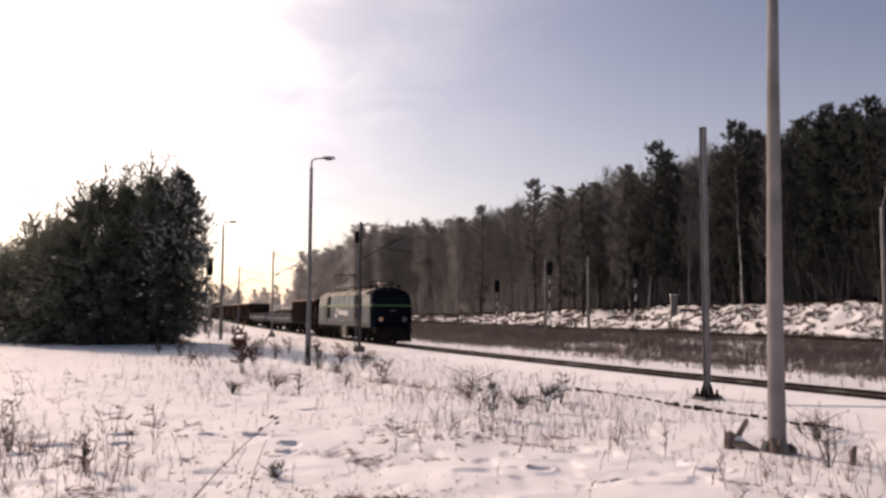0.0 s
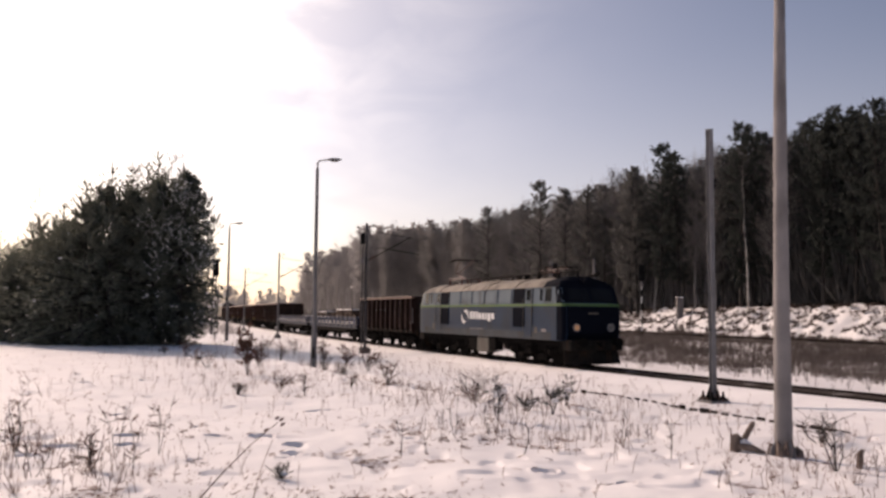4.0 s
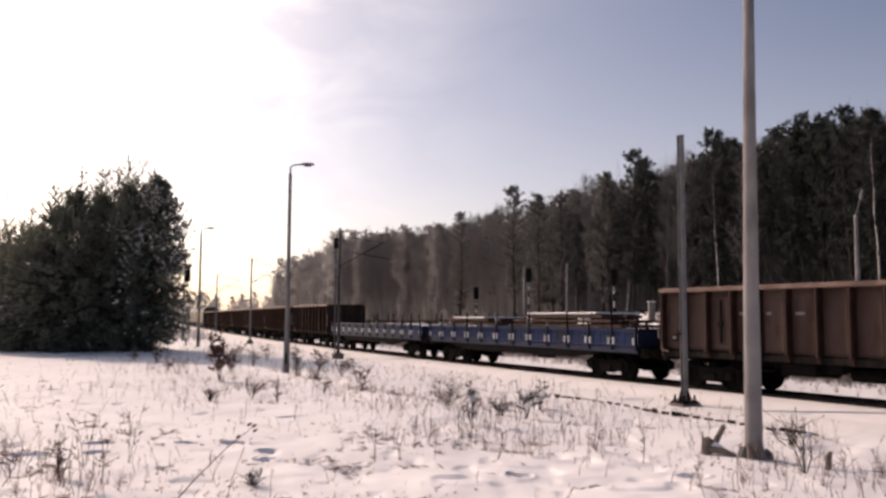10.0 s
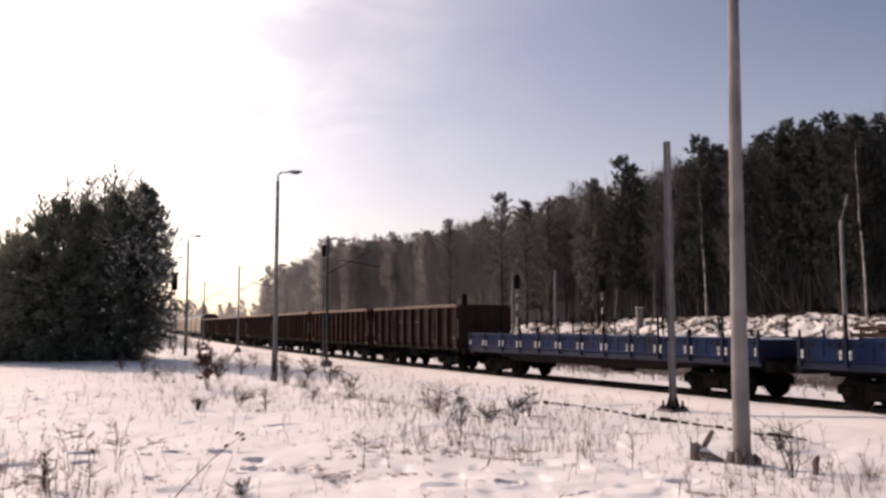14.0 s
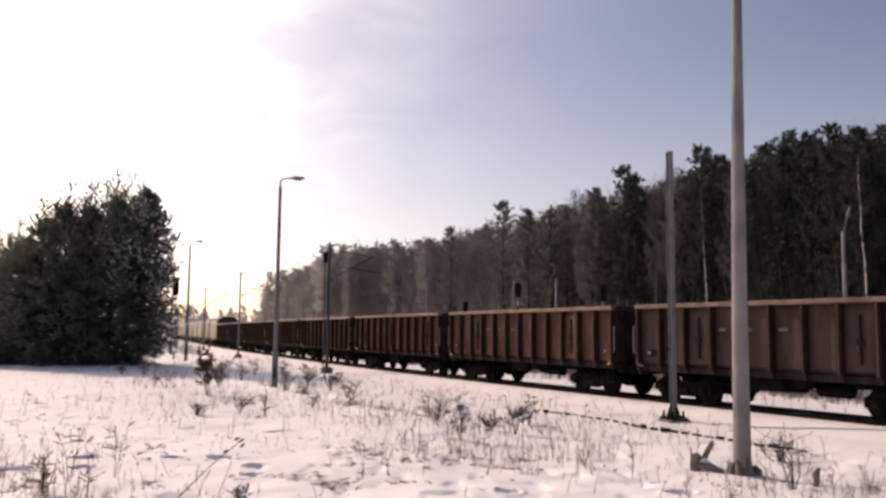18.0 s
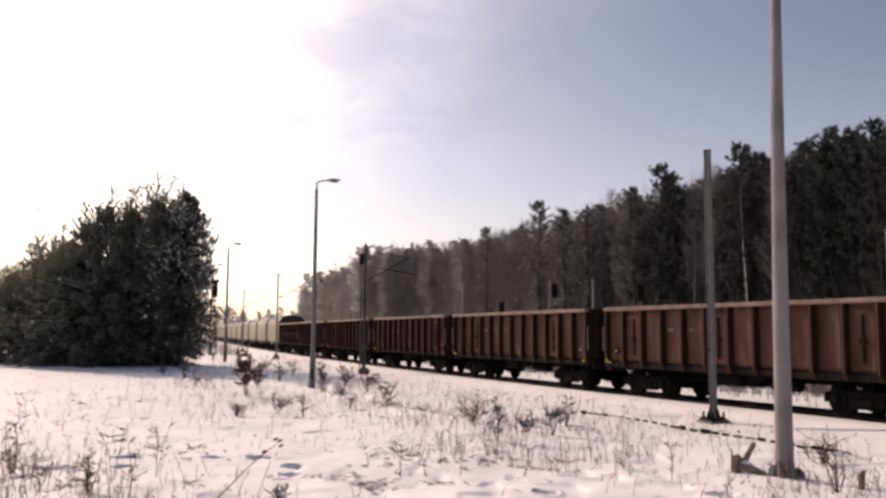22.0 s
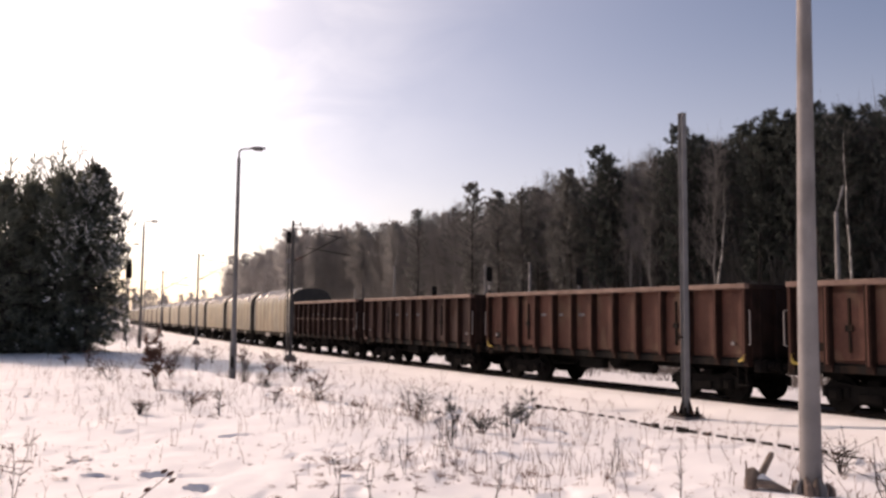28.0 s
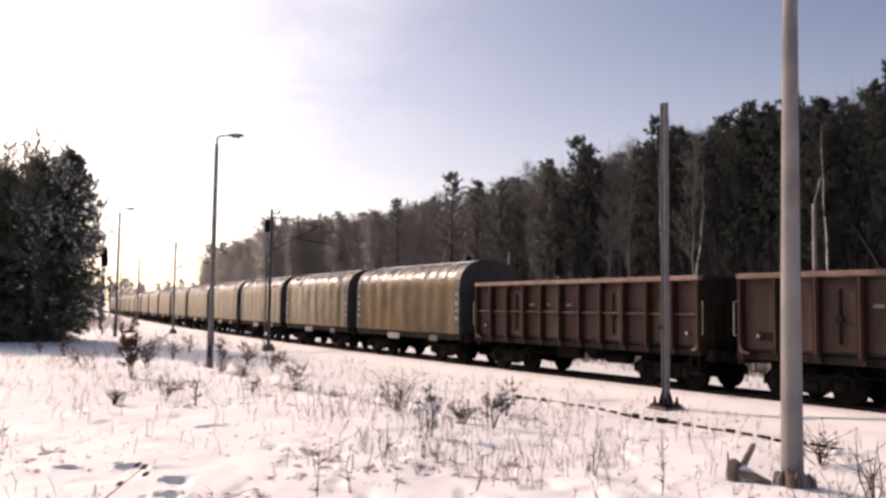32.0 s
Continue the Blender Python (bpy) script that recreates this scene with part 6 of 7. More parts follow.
def undergrowth():
    """Brushwood along the foot of the wood that closes the view between the trunks."""
    rng = np.random.default_rng(44)
    # each band further off is coloured paler in place of haze
    for name, lo, hi, n, material, label, tall in (("undergrowth", -40, 56, 44000, THICKET, "dark leafless undergrowth at the foot of the wood", 9.5), ("far_undergrowth", 44, 350, 56000, TWIG, "frosted brushwood along the distant wood, paled for haze", 10.0), ("horizon_brush", 350, 900, 9000, FAR_TWIG, "low frosted brush along the distant line, paled for haze", 3.0)):
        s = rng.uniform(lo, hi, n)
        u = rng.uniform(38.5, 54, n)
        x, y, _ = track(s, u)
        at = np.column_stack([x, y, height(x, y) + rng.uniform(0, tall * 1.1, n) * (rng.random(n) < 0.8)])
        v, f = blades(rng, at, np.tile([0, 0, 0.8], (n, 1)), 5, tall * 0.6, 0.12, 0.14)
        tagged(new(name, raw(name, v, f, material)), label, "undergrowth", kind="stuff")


undergrowth()


def line_side_brush():
    """Frosted brush on the near side of the distant line, paled for haze."""
    rng = np.random.default_rng(47)
    n = 3600
    s, u = 80 + 420 * rng.random(n) ** 1.4, -5.5 - 22 * rng.random(n)
    x, y, _ = track(s, u)
    keep = lattice(x, y, 9.0, 48) > 0.35
    x, y = x[keep], y[keep]
    at = np.column_stack([x, y, height(x, y) - 0.1])
    v, f = blades(rng, at, np.tile([0, 0, 1.0], (len(at), 1)), 7, 1.7, 0.06, 0.35)
    tagged(new("line_side_brush", raw("line_side_brush", v, f, FAR_TWIG)), "frosted brush beside the distant line, paled for haze", "brush", kind="stuff")


line_side_brush()


# the dark clump of conifers on the near side
def leader(rng, foot, lean, high):
    """Places and ways of the needles of one leading shoot with open whorls of rising side shoots."""
    at, out = [], []
    axis = unit((np.array([0, 0, 1.0]) + lean)[None, :])[0]
    for m in range(int(high / 0.08)):
        at.append(foot + axis * 0.08 * m)
        out.append(axis * 0.9)
    whorl = 0.0
    while whorl < high - 0.35:
        f = whorl / high
        turn = rng.uniform(0, 6.3)
        for k in range(5):
            a = turn + 1.257 * k + rng.normal(0, 0.2)
            ln = (1.15 * (1 - f) + 0.35) * rng.uniform(0.7, 1.2)
            up = rng.uniform(0.6, 1.1)
            p = foot + axis * (whorl + rng.normal(0, 0.05))
            steps = int(ln / 0.08) + 1
            for m in range(steps):
                # side shoots lean out and lift their tips
                way = unit(np.array([[math.cos(a), math.sin(a), up + 0.6 * m / steps]]))[0]
                p = p + way * 0.08
                at.append(p)
                out.append(way * 0.9)
        whorl += rng.uniform(0.5, 0.75)
    return at, out


def near_clump():
    spots = [(-20.9, 61.3, 13.2, 3.0), (-22.7, 61.0, 13.9, 2.7), (-24.4, 60.6, 13.0, 2.7), (-25.9, 60.6, 13.2, 2.6), (-27.7, 60.4, 11.8, 2.9), (-29.9, 61.8, 10.4, 3.0), (-32.6, 64.0, 9.0, 2.9), (-35.6, 66.0, 7.6, 2.7), (-39.2, 67.5, 6.6, 2.4),
             (-23.4, 64.5, 13.4, 2.8), (-26.2, 64.8, 12.6, 2.8), (-30.8, 66.0, 9.2, 2.8), (-36.8, 70.0, 7.4, 2.8), (-22.3, 63.6, 12.6, 2.2)]
    for i, (x, y, tall, wide) in enumerate(spots):
        if i == 0:
            # the outermost tree: layered boughs that droop under snow, clear of the ground
            reach = lambda q: 3.15 * float(np.interp(q, [0.1, 0.16, 0.28, 0.42, 0.6, 0.8, 0.93, 1.0], [0.45, 0.75, 1.0, 0.95, 0.76, 0.42, 0.16, 0.05])) + 0.1
            tr, (v, f), rows = conifer(100, tall * 0.95, 0.2, 0.1, reach, lambda q: -0.5 + 1.1 * q, 230, 22, 6, 0.34, 0.1, -0.08, 0.2)
        else:
            reach = lambda q, w=wide * 1.12: w * min(1.0, (1.0 - q) * 1.75) * (0.75 + 0.25 * min(1, q * 3.5)) + 0.1
            tr, (v, f), rows = conifer(100 + i, tall * 0.86, 0.19, 0.03, reach, lambda q: -0.42 + 1.25 * q, 160, 16, 8, 0.32, 0.07, 0.1, 0.45)
        tips = np.random.default_rng(500 + i)
        at, out = leader(tips, np.array([0, 0, tall * 0.76]), np.zeros(3), tall * 0.26)
        # side leaders that stand out of the crown
        for k in range(8 if i else 24):
            ang, rad = 0.785 * k + tips.uniform(-0.3, 0.3), wide * tips.uniform(0.25, 0.95)
            foot = np.array([math.cos(ang) * rad, math.sin(ang) * rad, tall * (0.84 - 0.36 * (rad / wide) ** 1.3) * (1.0 if k < 8 else tips.uniform(0.4, 0.95))])
            a2, o2 = leader(tips, foot, np.array([math.cos(ang), math.sin(ang), 0]) * 0.2 * rad / wide, tips.uniform(1.5, 2.6))
            at += a2
            out += o2
        shoots, ways = np.array(at), np.array(out)
        v2, f2 = blades(tips, shoots, ways, 5, 0.15, 0.05, 0.4)
        v, f = np.concatenate([v, v2]), np.concatenate([f, f2 + len(v)])
        rng = np.random.default_rng(300 + i)
        # snow lies on the outer boughs, most on the outermost tree
        pick = [r for r in rows if rng.random() < (0.9 if i == 0 else 0.1)]
        at = np.array([a + (b - a) * rng.uniform(0.72, 1.06) + [0, 0, 0.08] for a, b, _ in pick])
        out = np.array([unit((b - a)[None, :])[0] for a, b, _ in pick])
        sv, sf = blades(rng, at, out, 5 if i == 0 else 2, 0.32, 0.1, 0.3)
        if i == 0:
            # and on the shoots that stand out of it
            light = rng.random(len(shoots)) < 0.3
            v2, f2 = blades(rng, shoots[light] + [0, 0, 0.05], ways[light], 3, 0.17, 0.075, 0.4)
            sv, sf = np.concatenate([sv, v2]), np.concatenate([sf, f2 + len(sv)])
        planted("pine_tree", "bushy dark pine with boughs to the ground, snow on its twigs" if i else "dark pine with drooping snow-laden boughs at the edge of the clump", tr, raw("crown", v, f, NEEDLE_DEEP), pose(x, y, ground_z(x, y)), "clump of pines by the track", [("snow_load", raw("snow_load", sv, sf, SNOW_LOAD))])
    # brushwood that fills the foot of the clump
    rng = np.random.default_rng(71)
    at = rng.uniform([-31.0, 60.6, 0], [-21.4, 66.5, 7.5], (5200, 3))
    at[:, 2] += height(at[:, 0], at[:, 1]) - 0.2
    v, f = blades(rng, at, np.tile([0, 0, 0.3], (len(at), 1)), 6, 0.6, 0.09, 0.6)
    tagged(new("clump_undergrowth", raw("clump_undergrowth", v, f, NEEDLE_DEEP)), "dark undergrowth at the foot of the pine clump", "undergrowth", kind="stuff")
    tr, cr = bare_tree(77, 14.5, 0.09, 0.3, 1.0, 30, 6, BIRCH, FAR_TWIG)
    for x, y, sc in ((-35.2, 68.0, 0.86), (-37.5, 66.0, 0.7), (-24.0, 67.0, 1.0), (-26.6, 66.5, 0.95)):
        t = planted("birch_tree", "thin leafless birch behind the pines", tr, cr, pose(x, y, ground_z(x, y)), "birches behind the pine clump")
        t.scale = (sc, sc, sc)


near_clump()


# ---- weeds, shrubs and the tangle on the bank ----
def weed_rows(rng, places, tall, lean=0.12):
    """Dry forked stalks at the given places."""
    segs, tips = [], []
    for x, y, z in places:
        h = tall * rng.uniform(0.5, 1.25)
        base = np.array([x, y, z - 0.06])
        d = np.array([rng.normal(0, lean), rng.normal(0, lean), 1.0])
        mid = base + d * h * 0.55
        d2 = d + np.array([rng.normal(0, lean * 1.4), rng.normal(0, lean * 1.4), 0])
        top = mid + d2 * h * 0.45
        r = 0.0038 + 0.003 * h
        segs += [(base, mid, r * 1.3, r), (mid, top, r, r * 0.5)]
        tips.append(top)
        for k in range(rng.integers(1, 5)):
            p = mid + (top - mid) * rng.uniform(-0.4, 0.9)
            e = p + np.array([rng.normal(0, 0.35), rng.normal(0, 0.35), rng.uniform(0.25, 0.8)]) * h * 0.28
            segs.append((p, e, r * 0.7, r * 0.45))
            tips.append(e)
    return segs, np.array(tips)


def foreground_weeds():
    rng = np.random.default_rng(2)
    spots = []
    # patches as they lie: centre x, y, spread, how many
    patches = [(-7.6, 14.2, 1.6, 110), (-5.6, 12.4, 1.2, 80), (-8.6, 17.0, 1.5, 60), (0.4, 19.0, 1.4, 100), (-0.6, 23.5, 1.6, 80), (2.0, 17.4, 1.2, 70), (3.4, 18.6, 1.1, 40), (6.1, 14.2, 0.7, 40), (7.0, 13.6, 0.6, 30),
               (5.0, 12.4, 1.0, 40), (-9.0, 33.0, 2.4, 90), (-6.5, 30.0, 2.2, 80), (-4.0, 33.5, 2.0, 90), (-1.5, 27.5, 2.2, 90), (1.5, 23.0, 1.6, 60), (-6.0, 39.0, 1.8, 80), (-11.5, 37.0, 2.4, 50), (-14.0, 44.0, 3.5, 90), (-10.0, 47.0, 3.0, 110), (-8.0, 24.0, 3.0, 50), (-13.0, 25.0, 4.0, 60), (5.8, 20.0, 1.5, 40), (-16, 55, 4, 110)]
    for x, y, sp, n in patches:
        q = rng.normal(0, 1, (int(n * 0.7), 2)) * [sp * 0.8, sp * 0.9] + [x, y]
        spots.append(q)
    q = rng.uniform([-14, 11], [9, 34], (230, 2))
    spots.append(q)
    q = np.concatenate(spots)
    s, u = along(q[:, 0], q[:, 1])
    q = q[(u < -2.6) & (np.hypot(q[:, 0], q[:, 1]) > 10.5)]
    z = height(q[:, 0], q[:, 1])
    segs, tips = weed_rows(rng, np.column_stack([q, z]), 0.42, 0.2)
    v, f = tubes(segs, 3)
    tagged(new("dry_weeds", raw("dry_weeds", v, f, DRY)), "thin dry brown weed stalks standing in the snow", "weeds", kind="stuff")
    pick = tips[rng.random(len(tips)) < 0.3]
    v, f = blades(rng, pick, np.tile([0, 0, 0.6], (len(pick), 1)), 4, 0.045, 0.012, 0.6)
    tagged(new("seed_heads", raw("seed_heads", v, f, DRY)), "dark dry seed heads on the weed stalks", "weeds", kind="stuff")


foreground_weeds()


def shoulder_weeds():
    """Short dark weeds in the snow of the near track shoulder."""
    rng = np.random.default_rng(91)
    n = 1150
    s, u = 2 + 66 * rng.random(n) ** 1.2, rng.uniform(-11.5, -2.8, n)
    keep = lattice(s, u, 2.2, 92) * 0.6 + lattice(s, u, 0.7, 93) * 0.4 > 0.48
    x, y, _ = track(s[keep], u[keep])
    segs, tips = weed_rows(rng, np.column_stack([x, y, height(x, y)]), 0.38, 0.25)
    v, f = tubes(segs, 3)
    tagged(new("shoulder_weeds", raw("shoulder_weeds", v, f, DRY)), "short dry weeds on the snowy track shoulder", "weeds", kind="stuff")
    v, f = blades(rng, tips, np.tile([0, 0, 0.4], (len(tips), 1)), 3, 0.05, 0.016, 0.7)
    tagged(new("shoulder_leaves", raw("shoulder_leaves", v, f, LEAF_BROWN)), "dead leaves on the trackside weeds", "weeds", kind="stuff")


shoulder_weeds()


def ditch_weeds():
    """A ragged row of low dark weeds in the ditch below the shrubs."""
    rng = np.random.default_rng(95)
    n = 190
    s, u = rng.uniform(3.5, 24, n), -9.55 + rng.normal(0, 0.16, n)
    keep = lattice(s, u, 1.1, 96) > 0.34
    x, y, _ = track(s[keep], u[keep])
    segs, tips = weed_rows(rng, np.column_stack([x, y, height(x, y)]), 0.42, 0.3)
    v, f = tubes(segs, 3)
    tagged(new("ditch_weeds", raw("ditch_weeds", v, f, BARK)), "low dark weeds standing in the snowy ditch", "weeds", kind="stuff")
    v, f = blades(rng, tips, np.tile([0, 0, 0.2], (len(tips), 1)), 2, 0.05, 0.016, 0.7)
    tagged(new("ditch_leaves", raw("ditch_leaves", v, f, LEAF_BROWN)), "dead leaves on the ditch weeds", "weeds", kind="stuff")


ditch_weeds()


def stubble():
    """Tips of grass and twigs that just show through the snow."""
    rng = np.random.default_rng(14)
    r, b = 11 + 50 * rng.random(6000) ** 1.7, np.radians(rng.uniform(-33, 30, 6000))
    x, y = r * np.sin(b), r * np.cos(b)
    keep = (lattice(x, y, 2.5, 31) * 0.6 + lattice(x, y, 0.9, 32) * 0.4 > 0.5) & (along(x, y)[1] < -2.4)
    x, y = x[keep], y[keep]
    at = np.column_stack([x, y, height(x, y) - 0.01])
    v, f = blades(rng, at, np.tile([0, 0, 0.5], (len(at), 1)), 5, 0.075, 0.009, 0.6)
    tagged(new("grass_stubble", raw("grass_stubble", v, f, DRY)), "short dry grass tips showing through the snow", "grass", kind="stuff")
    at = at[rng.random(len(at)) < 0.16]
    v, f = blades(rng, at + [0, 0, 0.01], np.tile([0.6, 0.2, 0.05], (len(at), 1)), 3, 0.13, 0.02, 0.5)
    tagged(new("snow_debris", raw("snow_debris", v, f, LEAF_BROWN)), "dark dead leaves and twigs lying on the snow", "debris", kind="stuff")


stubble()


def matted_grass():
    """Flattened dead grass that shows in patches through the thin snow."""
    rng = np.random.default_rng(51)
    r, b = 11.5 + 34 * rng.random(9000) ** 1.5, np.radians(rng.uniform(-32, 28, 9000))
    x, y = r * np.sin(b), r * np.cos(b)
    left = np.clip((-3.5 - x) / 4, 0, 1) * np.clip((19 - y) / 4, 0, 1)
    keep = (lattice(x, y, 1.6, 61) * 0.5 + lattice(x, y, 0.5, 62) * 0.5 > 0.73 - 0.13 * left) & (along(x, y)[1] < -3.0)
    x, y = x[keep], y[keep]
    at = np.column_stack([x, y, height(x, y) + 0.015])
    a = rng.uniform(-0.5, 0.5, len(at)) + np.where(rng.random(len(at)) < 0.5, 0, math.pi)
    v, f = blades(rng, at, np.column_stack([np.cos(a), np.sin(a), np.full(len(at), 0.1)]), 6, 0.2, 0.012, 0.22)
    tagged(new("matted_grass", raw("matted_grass", v, f, DRY)), "flattened dead grass showing through thin snow", "grass", kind="stuff")


matted_grass()


def grass_tufts():
    """Fine pale tufts of dead grass in loose groups."""
    rng = np.random.default_rng(23)
    centres = [(0.4, 19.2), (-0.8, 23.6), (2.2, 17.6), (-7.4, 14.6), (-8.8, 17.4), (-5.4, 12.6), (0.2, 26.4), (1.0, 25.0), (-1.2, 28.2), (-2.8, 30.6), (-4.4, 34.2), (-6.2, 31.0), (-9.4, 34.0), (-8.2, 36.2), (6.2, 13.9), (7.1, 17.8), (4.6, 12.2), (-11.8, 38.0), (-6.0, 40.0), (3.4, 22.0), (-13.5, 44.0)]
    at = np.concatenate([rng.normal(0, 1, (9, 2)) * 0.8 + c for c in centres])
    at = at[along(at[:, 0], at[:, 1])[1] < -2.4]
    z = height(at[:, 0], at[:, 1])
    v, f = blades(rng, np.column_stack([at, z - 0.03]), np.tile([0, 0, 1.0], (len(at), 1)), 13, 0.34, 0.007, 0.32)
    tagged(new("grass_tufts", raw("grass_tufts", v, f, DRY)), "fine pale tufts of dead grass in the snow", "grass", kind="stuff")


grass_tufts()


def shrub(name, label, x, y, tall, wide, stems, leaves, leaf, material, seed, snow=0, slim=0.35):
    """A small woody plant with some dead leaves or needles, and lumps of snow."""
    rng = np.random.default_rng(seed)
    t = thing(name, label, "shrub", pose(x, y, ground_z(x, y)), "small shrubs in the snow")
    segs, at, out = [], [], []
    for k in range(stems):
        a = rng.uniform(0, 6.3)
        top = np.array([math.cos(a) * wide * rng.uniform(0.1, 0.6), math.sin(a) * wide * rng.uniform(0.1, 0.6), tall * rng.uniform(0.65, 1.05)])
        mid = top * 0.5 + rng.normal(0, 0.04, 3)
        k_thin = 0.5 if name == "dry_stem" else 1.0
        segs += [(np.array([0, 0, -0.08]), mid, 0.012 * k_thin, 0.009 * k_thin), (mid, top, 0.009 * k_thin, 0.004)]
        for j in range(5):
            f = rng.uniform(0.25, 1.0)
            p = mid * 2 * f if f < 0.5 else mid + (top - mid) * (f * 2 - 1)
            e = p + np.array([rng.normal(0, 0.6), rng.normal(0, 0.6), rng.uniform(0.1, 0.7)]) * wide * 0.5
            segs.append((p, e, 0.006, 0.003))
            for m in range(leaves):
                at.append(p + (e - p) * rng.uniform(0.2, 1.0))
                out.append(unit((e - p)[None, :])[0] * 0.7)
    v, f = tubes(segs, 4)
    tagged(part("branchwork", raw("branchwork", v, f, BARK), None, t), kind="stuff")
    if at:
        v, f = blades(rng, np.array(at), np.array(out), 5 if slim > 0.2 else 9, leaf, leaf * slim, 0.55 if slim > 0.2 else 0.75)
        tagged(part("foliage", raw("foliage", v, f, material), None, t), kind="stuff")
    for k in range(snow):
        c = np.array([rng.normal(0, wide * 0.3), rng.normal(0, wide * 0.3), tall * rng.uniform(0.1, 0.7)])
        w = rng.uniform(0.05, 0.11)
        part("snow_lump", Shape().path([tuple(c - [w, 0, 0]), tuple(c + [0, 0, w * 0.4]), tuple(c + [w, 0, 0])], [w * 0.3, w * 0.75, w * 0.25], 7), SNOW_LOAD, t)
    return t


shrub("oak_seedling", "young oak holding dead red-brown leaves", -8.91, 34.66, 1.9, 0.85, 7, 9, 0.15, LEAF_BROWN, 1)
shrub("young_pine", "knee-high young pine with snow on its top", 0.79, 20.59, 0.95, 0.34, 4, 6, 0.085, NEEDLE_SNOW_HAZE, 3, 5, 0.13)
shrub("young_pine", "knee-high young pine with drooping needles", 2.76, 23.66, 0.9, 0.3, 4, 5, 0.085, NEEDLE_SNOW_HAZE, 2, 3, 0.13)
shrub("young_pine", "stunted young pine in the snow", 2.21, 21.87, 0.85, 0.45, 5, 6, 0.085, NEEDLE_SNOW_HAZE, 4, 2, 0.13)
shrub("young_pine", "low spreading young pine", 1.6, 22.6, 0.36, 0.55, 5, 5, 0.08, NEEDLE_SNOW_HAZE, 18, 1, 0.13)
shrub("dry_stem", "tall thin dry stem beside the young pines", 2.05, 21.7, 1.5, 0.2, 1, 2, 0.05, DRY, 19)
shrub("bare_shrub", "bushy leafless shrub of fine twigs", 0.2, 25.8, 1.05, 0.9, 14, 1, 0.05, DRY, 6)
shrub("bare_shrub", "bare bent shrub poking out of the snow", -11.47, 37.55, 0.85, 0.9, 5, 2, 0.08, DRY, 7, 2)
shrub("bare_shrub", "leafless twiggy shrub near the pole", 6.0, 14.1, 0.98, 0.55, 5, 1, 0.04, DRY, 8)
shrub("bare_shrub", "dark dry weed bush at the edge of the snow field", -8.2, 15.5, 0.95, 0.4, 4, 2, 0.06, DRY, 9)
shrub("bare_shrub", "dark dry weed bush", -5.9, 13.4, 0.6, 0.35, 5, 3, 0.036, LEAF_BROWN, 10)
shrub("bare_shrub", "low dark forked shrub with dead leaves", -5.99, 27.49, 0.5, 0.75, 5, 4, 0.058, LEAF_BROWN, 14, 1)
shrub("bare_shrub", "small grey tuft-like shrub", -7.04, 26.41, 0.34, 0.5, 12, 1, 0.05, DRY, 15)
shrub("bare_shrub", "thin upright shrub with few leaves", -4.95, 26.24, 0.72, 0.5, 4, 3, 0.050, LEAF_BROWN, 20)
shrub("bare_shrub", "dark leafy shrub beside the track", -5.94, 42.2, 0.95, 0.8, 8, 6, 0.079, LEAF_BROWN, 13)
shrub("bare_shrub", "low dark shrub with snow lumps", -3.96, 29.2, 0.45, 0.5, 4, 3, 0.06, LEAF_BROWN, 12, 2)
shrub("bare_shrub", "low dark shrub with dead leaves", -1.51, 28.78, 0.45, 0.45, 4, 4, 0.06, LEAF_BROWN, 5, 1)
shrub("bare_shrub", "low shrub with dead leaves in snow", -2.52, 30.53, 0.4, 0.5, 4, 3, 0.06, LEAF_BROWN, 21)
shrub("bare_shrub", "fine twiggy shrub below the lamp post", -6.38, 38.2, 0.85, 0.8, 10, 1, 0.05, DRY, 11)
shrub("bare_shrub", "fine twiggy shrub below the lamp post", -5.3, 37.2, 0.7, 0.8, 10, 1, 0.04, LEAF_BROWN, 22)
shrub("bare_shrub", "small dark shrub beside the track", -4.54, 42.4, 0.4, 0.7, 5, 4, 0.072, LEAF_BROWN, 23)
shrub("bare_shrub", "tangle of dry stems behind the pole", 7.2, 17.6, 0.45, 0.9, 9, 1, 0.05, DRY, 16, 1)
shrub("young_spruce", "tiny snow-dusted spruce seedling", -2.82, 13.05, 0.24, 0.3, 5, 5, 0.05, NEEDLE_SNOW_HAZE, 17, 1, 0.13)
for k, (x, y) in enumerate(((-0.71, 15.7), (-1.15, 15.4), (-0.2, 17.2), (0.5, 18.2), (-0.6, 18.9), (1.05, 15.7), (3.0, 16.6), (3.6, 15.2))):
    shrub("dry_stem", "thin forked dry stem standing in snow", x, y, 0.55 + 0.12 * (k % 4), 0.28, 2, 1, 0.03, DRY, 60 + k)
for k, (x, y) in enumerate(((-5.78, 13.15), (-5.15, 13.2), (-5.47, 15.2), (-7.68, 14.3), (-10.9, 20.9), (-6.0, 14.6), (-6.4, 12.6), (-7.0, 13.4))):
    shrub("dry_stem", "leaning dry stem with a dark seed head", x, y, 0.7 + 0.16 * (k % 3), 0.5, 2, 2, 0.05, LEAF_BROWN, 80 + k)
for k, (x, y) in enumerate(((-13.2, 41.5), (-15.5, 47.0), (-9.5, 43.5), (-10.5, 52.0), (-13.5, 57.5), (-7.6, 46.0), (-2.6, 29.0), (-4.4, 38.6), (-18.0, 50.5), (-9.6, 39.5), (-11.2, 45.5), (-8.4, 49.5), (-12.0, 50.0), (-10.2, 41.8))):
    shrub("bare_shrub", "low brown shrub in the snow", x, y, 0.6 + 0.15 * (k % 4), 0.7, 6, 4, 0.072, LEAF_BROWN if k % 2 else DRY, 30 + k)


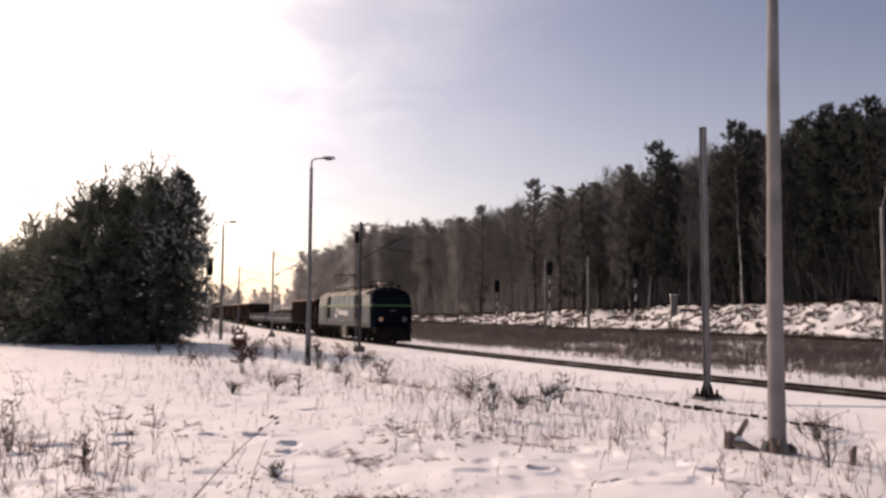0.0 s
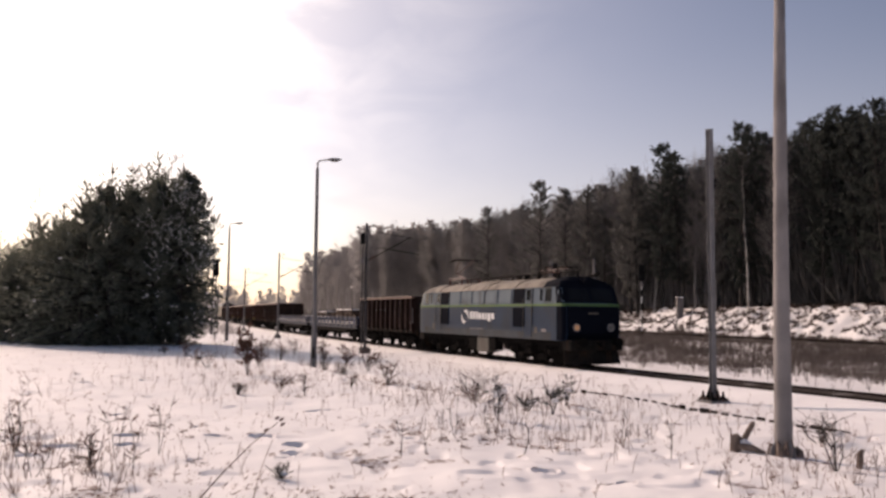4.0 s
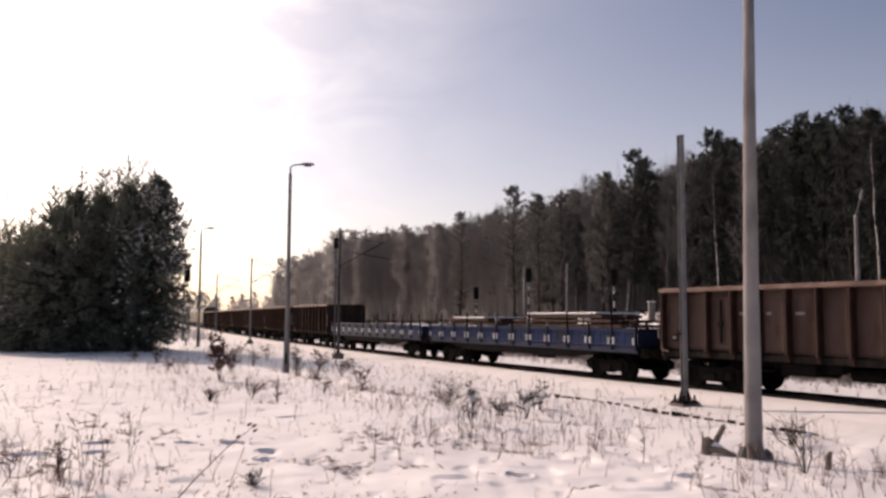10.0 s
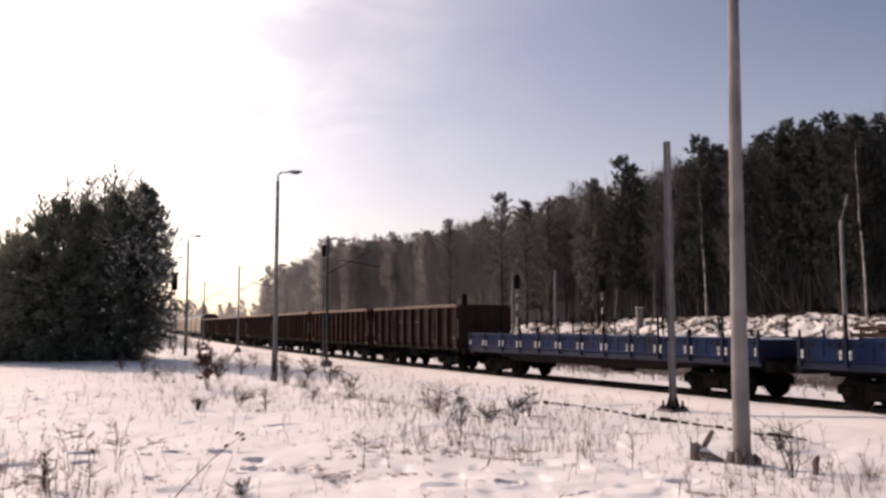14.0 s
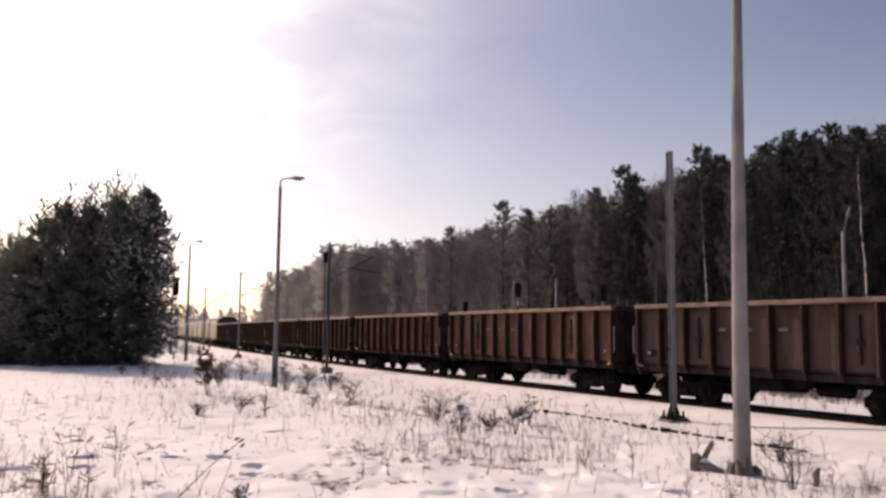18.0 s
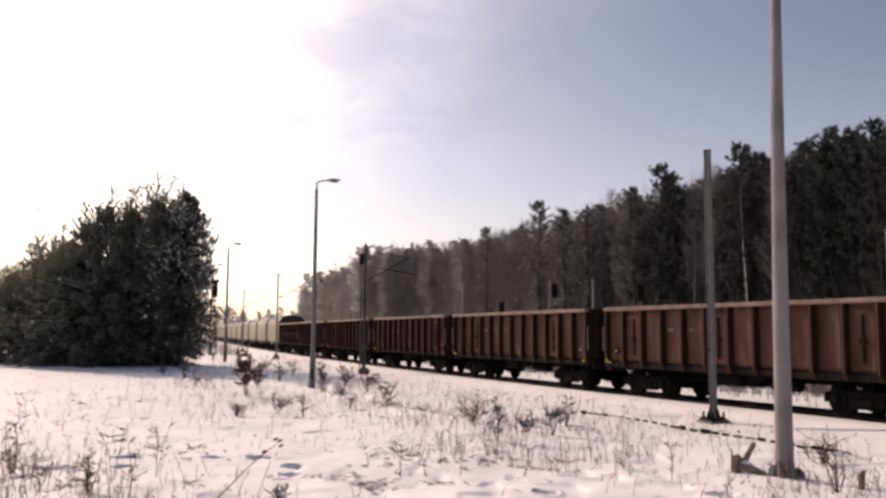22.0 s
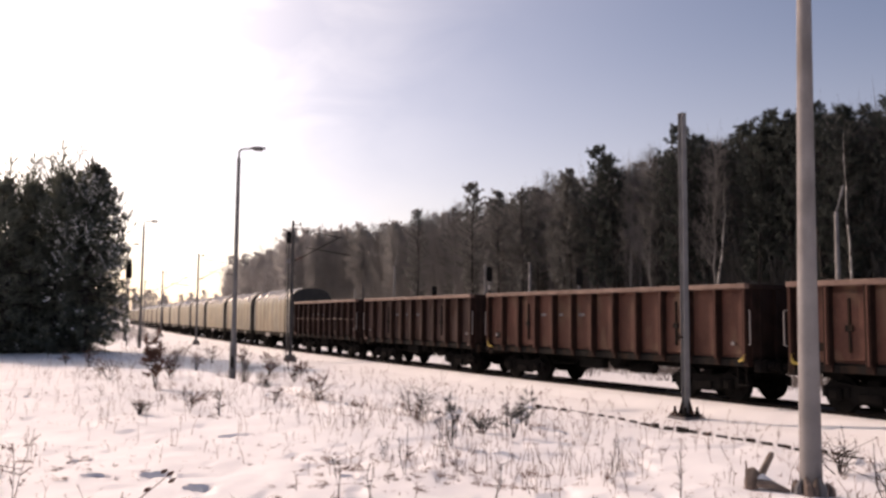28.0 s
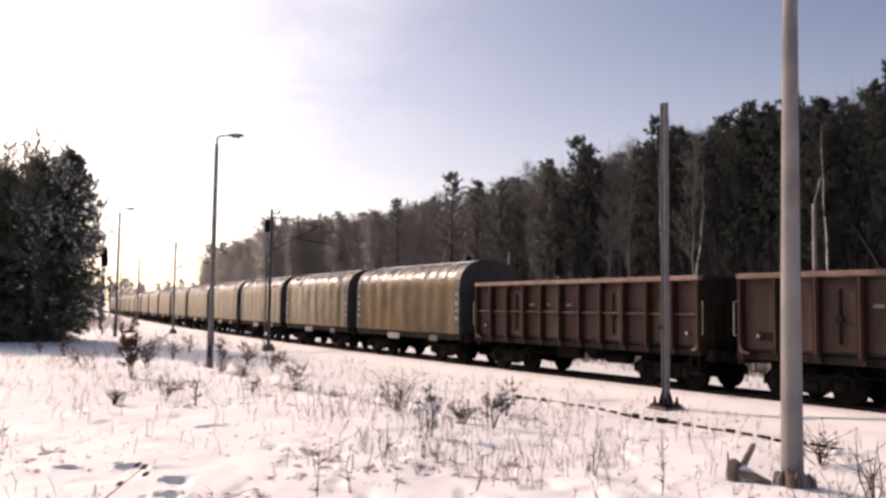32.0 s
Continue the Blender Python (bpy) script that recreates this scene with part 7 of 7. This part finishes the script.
def bent_stalk():
    x, y = -3.6, 11.4
    z = ground_z(x, y)
    t = thing("weed_stalk", "long dry weed stalk leaning over the snow", "weed", pose(x, y, z))
    part("stalk", Shape().path([(0, 0, -0.05), (0.35, 0.1, 0.36), (0.72, 0.15, 0.74), (1.1, 0.2, 1.06)], [0.011, 0.009, 0.007, 0.004], 6), LEAF_BROWN, t)
    for k, (a, b, c) in enumerate(((1.1, 0.2, 1.06), (1.04, 0.2, 1.08), (1.12, 0.18, 1.0), (0.9, 0.16, 0.92))):
        part("seed_head", Shape().path([(a - 0.03, b, c - 0.02), (a, b, c), (a + 0.035, b, c + 0.02)], [0.006, 0.022, 0.006], 6), LEAF_BROWN, t)
    part("stalk", Shape().path([(0.75, 0.1, -0.05), (0.84, 0.1, 0.35), (1.0, 0.12, 0.8)], [0.008, 0.006, 0.004], 6), DRY, t)


bent_stalk()


def trackside_grass():
    """The brown belt of tall dead grass in the dip before the far track."""
    rng = np.random.default_rng(6)
    n = 30000
    s = rng.uniform(-30, 170, n)
    u = rng.triangular(15.0, 22.5, 25.0, n)
    thick = 0.6 * lattice(s, u * 2.0, 5.0, 11) + 0.4 * lattice(s, u * 3.0, 1.3, 12)
    keep = rng.random(n) < np.clip(thick * 3.2 - 0.95 + 0.4 * (u > 20) + 0.35 * (s > 48), 0.05, 1)
    s, u = s[keep], u[keep]
    x, y, _ = track(s, u)
    at = np.column_stack([x, y, height(x, y) - 0.05])
    v, f = blades(rng, at, np.tile([0, 0, 1.0], (len(at), 1)), 6, 0.72, 0.024, 0.2)
    tagged(new("dead_grass", raw("dead_grass", v, f, GRASS_GREY)), "belt of tall dead grey-brown grass in the dip between the tracks", "grass", kind="stuff")
    # thinner, shorter grass that lets the snow show on the near side of the dip
    n = 26000
    s, u = rng.uniform(-30, 150, n), rng.triangular(5.0, 16.5, 20.0, n)
    keep = 0.5 * lattice(s, u * 2.0, 3.5, 13) + 0.5 * lattice(s, u * 3.0, 0.9, 14) > 0.5 - 0.1 * (s > 48)
    s, u = s[keep], u[keep]
    x, y, _ = track(s, u)
    at = np.column_stack([x, y, height(x, y) - 0.05])
    v, f = blades(rng, at, np.tile([0, 0, 1.0], (len(at), 1)), 5, 0.5, 0.016, 0.25)
    tagged(new("thin_dead_grass", raw("thin_dead_grass", v, f, GRASS_GREY)), "thin dead grass standing in the snow beyond the track", "grass", kind="stuff")
    # tufts on the bank and along the ballast
    m = 20000
    s, u = rng.uniform(-25, 190, m), 29.3 + 9.0 * rng.random(m) ** 1.25
    keep = 0.4 * lattice(s, u * 1.6, 2.4, 21) + 0.6 * lattice(s, u * 1.8, 0.7, 22) > 0.46
    s, u = s[keep], u[keep]
    x, y, _ = track(s, u)
    at = np.column_stack([x, y, height(x, y) + 0.08])
    v, f = blades(rng, at, np.tile([0, 0, 0.3], (len(at), 1)), 11, 0.26, 0.065, 0.6)
    tagged(new("bank_scrub", raw("bank_scrub", v, f, SCRUB)), "dark heather and brush showing through the snow on the bank", "scrub", kind="stuff")
    m = 6000
    s, u = rng.uniform(-30, 140, m), rng.choice([24.6, 29.2], m) + rng.normal(0, 0.35, m)
    x, y, _ = track(s, u)
    at = np.column_stack([x, y, height(x, y) - 0.04])
    v, f = blades(rng, at, np.tile([0, 0, 0.8], (len(at), 1)), 3, 0.4, 0.05, 0.3)
    tagged(new("embankment_grass", raw("embankment_grass", v, f, GRASS_GREY)), "dead grass along the far track", "grass", kind="stuff")


trackside_grass()


# ---- what moves: the train rolls along the curve, and its wheels turn ----
CLOCK = [0, 6, 9, 11, 13, 17, 19, 21, 23, 25, 28.5, 32]
ROLLED = [117.3, 80.5, 62.4, 50.2, 37.95, 13.42, 1.36, -10.67, -22.8, -34.95, -57.4, -79.8]


def motions():
    for ob, centre in TRAIN:
        rows = []
        for t in range(33):
            s = float(np.interp(t, CLOCK, ROLLED)) + centre
            fx, fy, _ = track(s - 3.5)
            bx, by, _ = track(s + 3.5)
            rows.append((t, pose(float(fx + bx) / 2, float(fy + by) / 2, 0, 0, 0, math.degrees(math.atan2(fy - by, fx - bx)))))
        walk(ob, rows)
        for w in ob.children_recursive:
            if w.name.startswith("wheelset"):
                p, r = w.matrix_basis.translation.copy(), 0.60 if ob.name.startswith("electric") else 0.46
                # every tenth of a second, less than a quarter turn apart
                rows = []
                for k in range(321):
                    s = float(np.interp(k / 10, CLOCK, ROLLED))
                    rows.append((k / 10, Matrix.Translation(p) @ Matrix.Rotation((117.3 - s) / r, 4, "Y")))
                walk(w, rows)


motions()
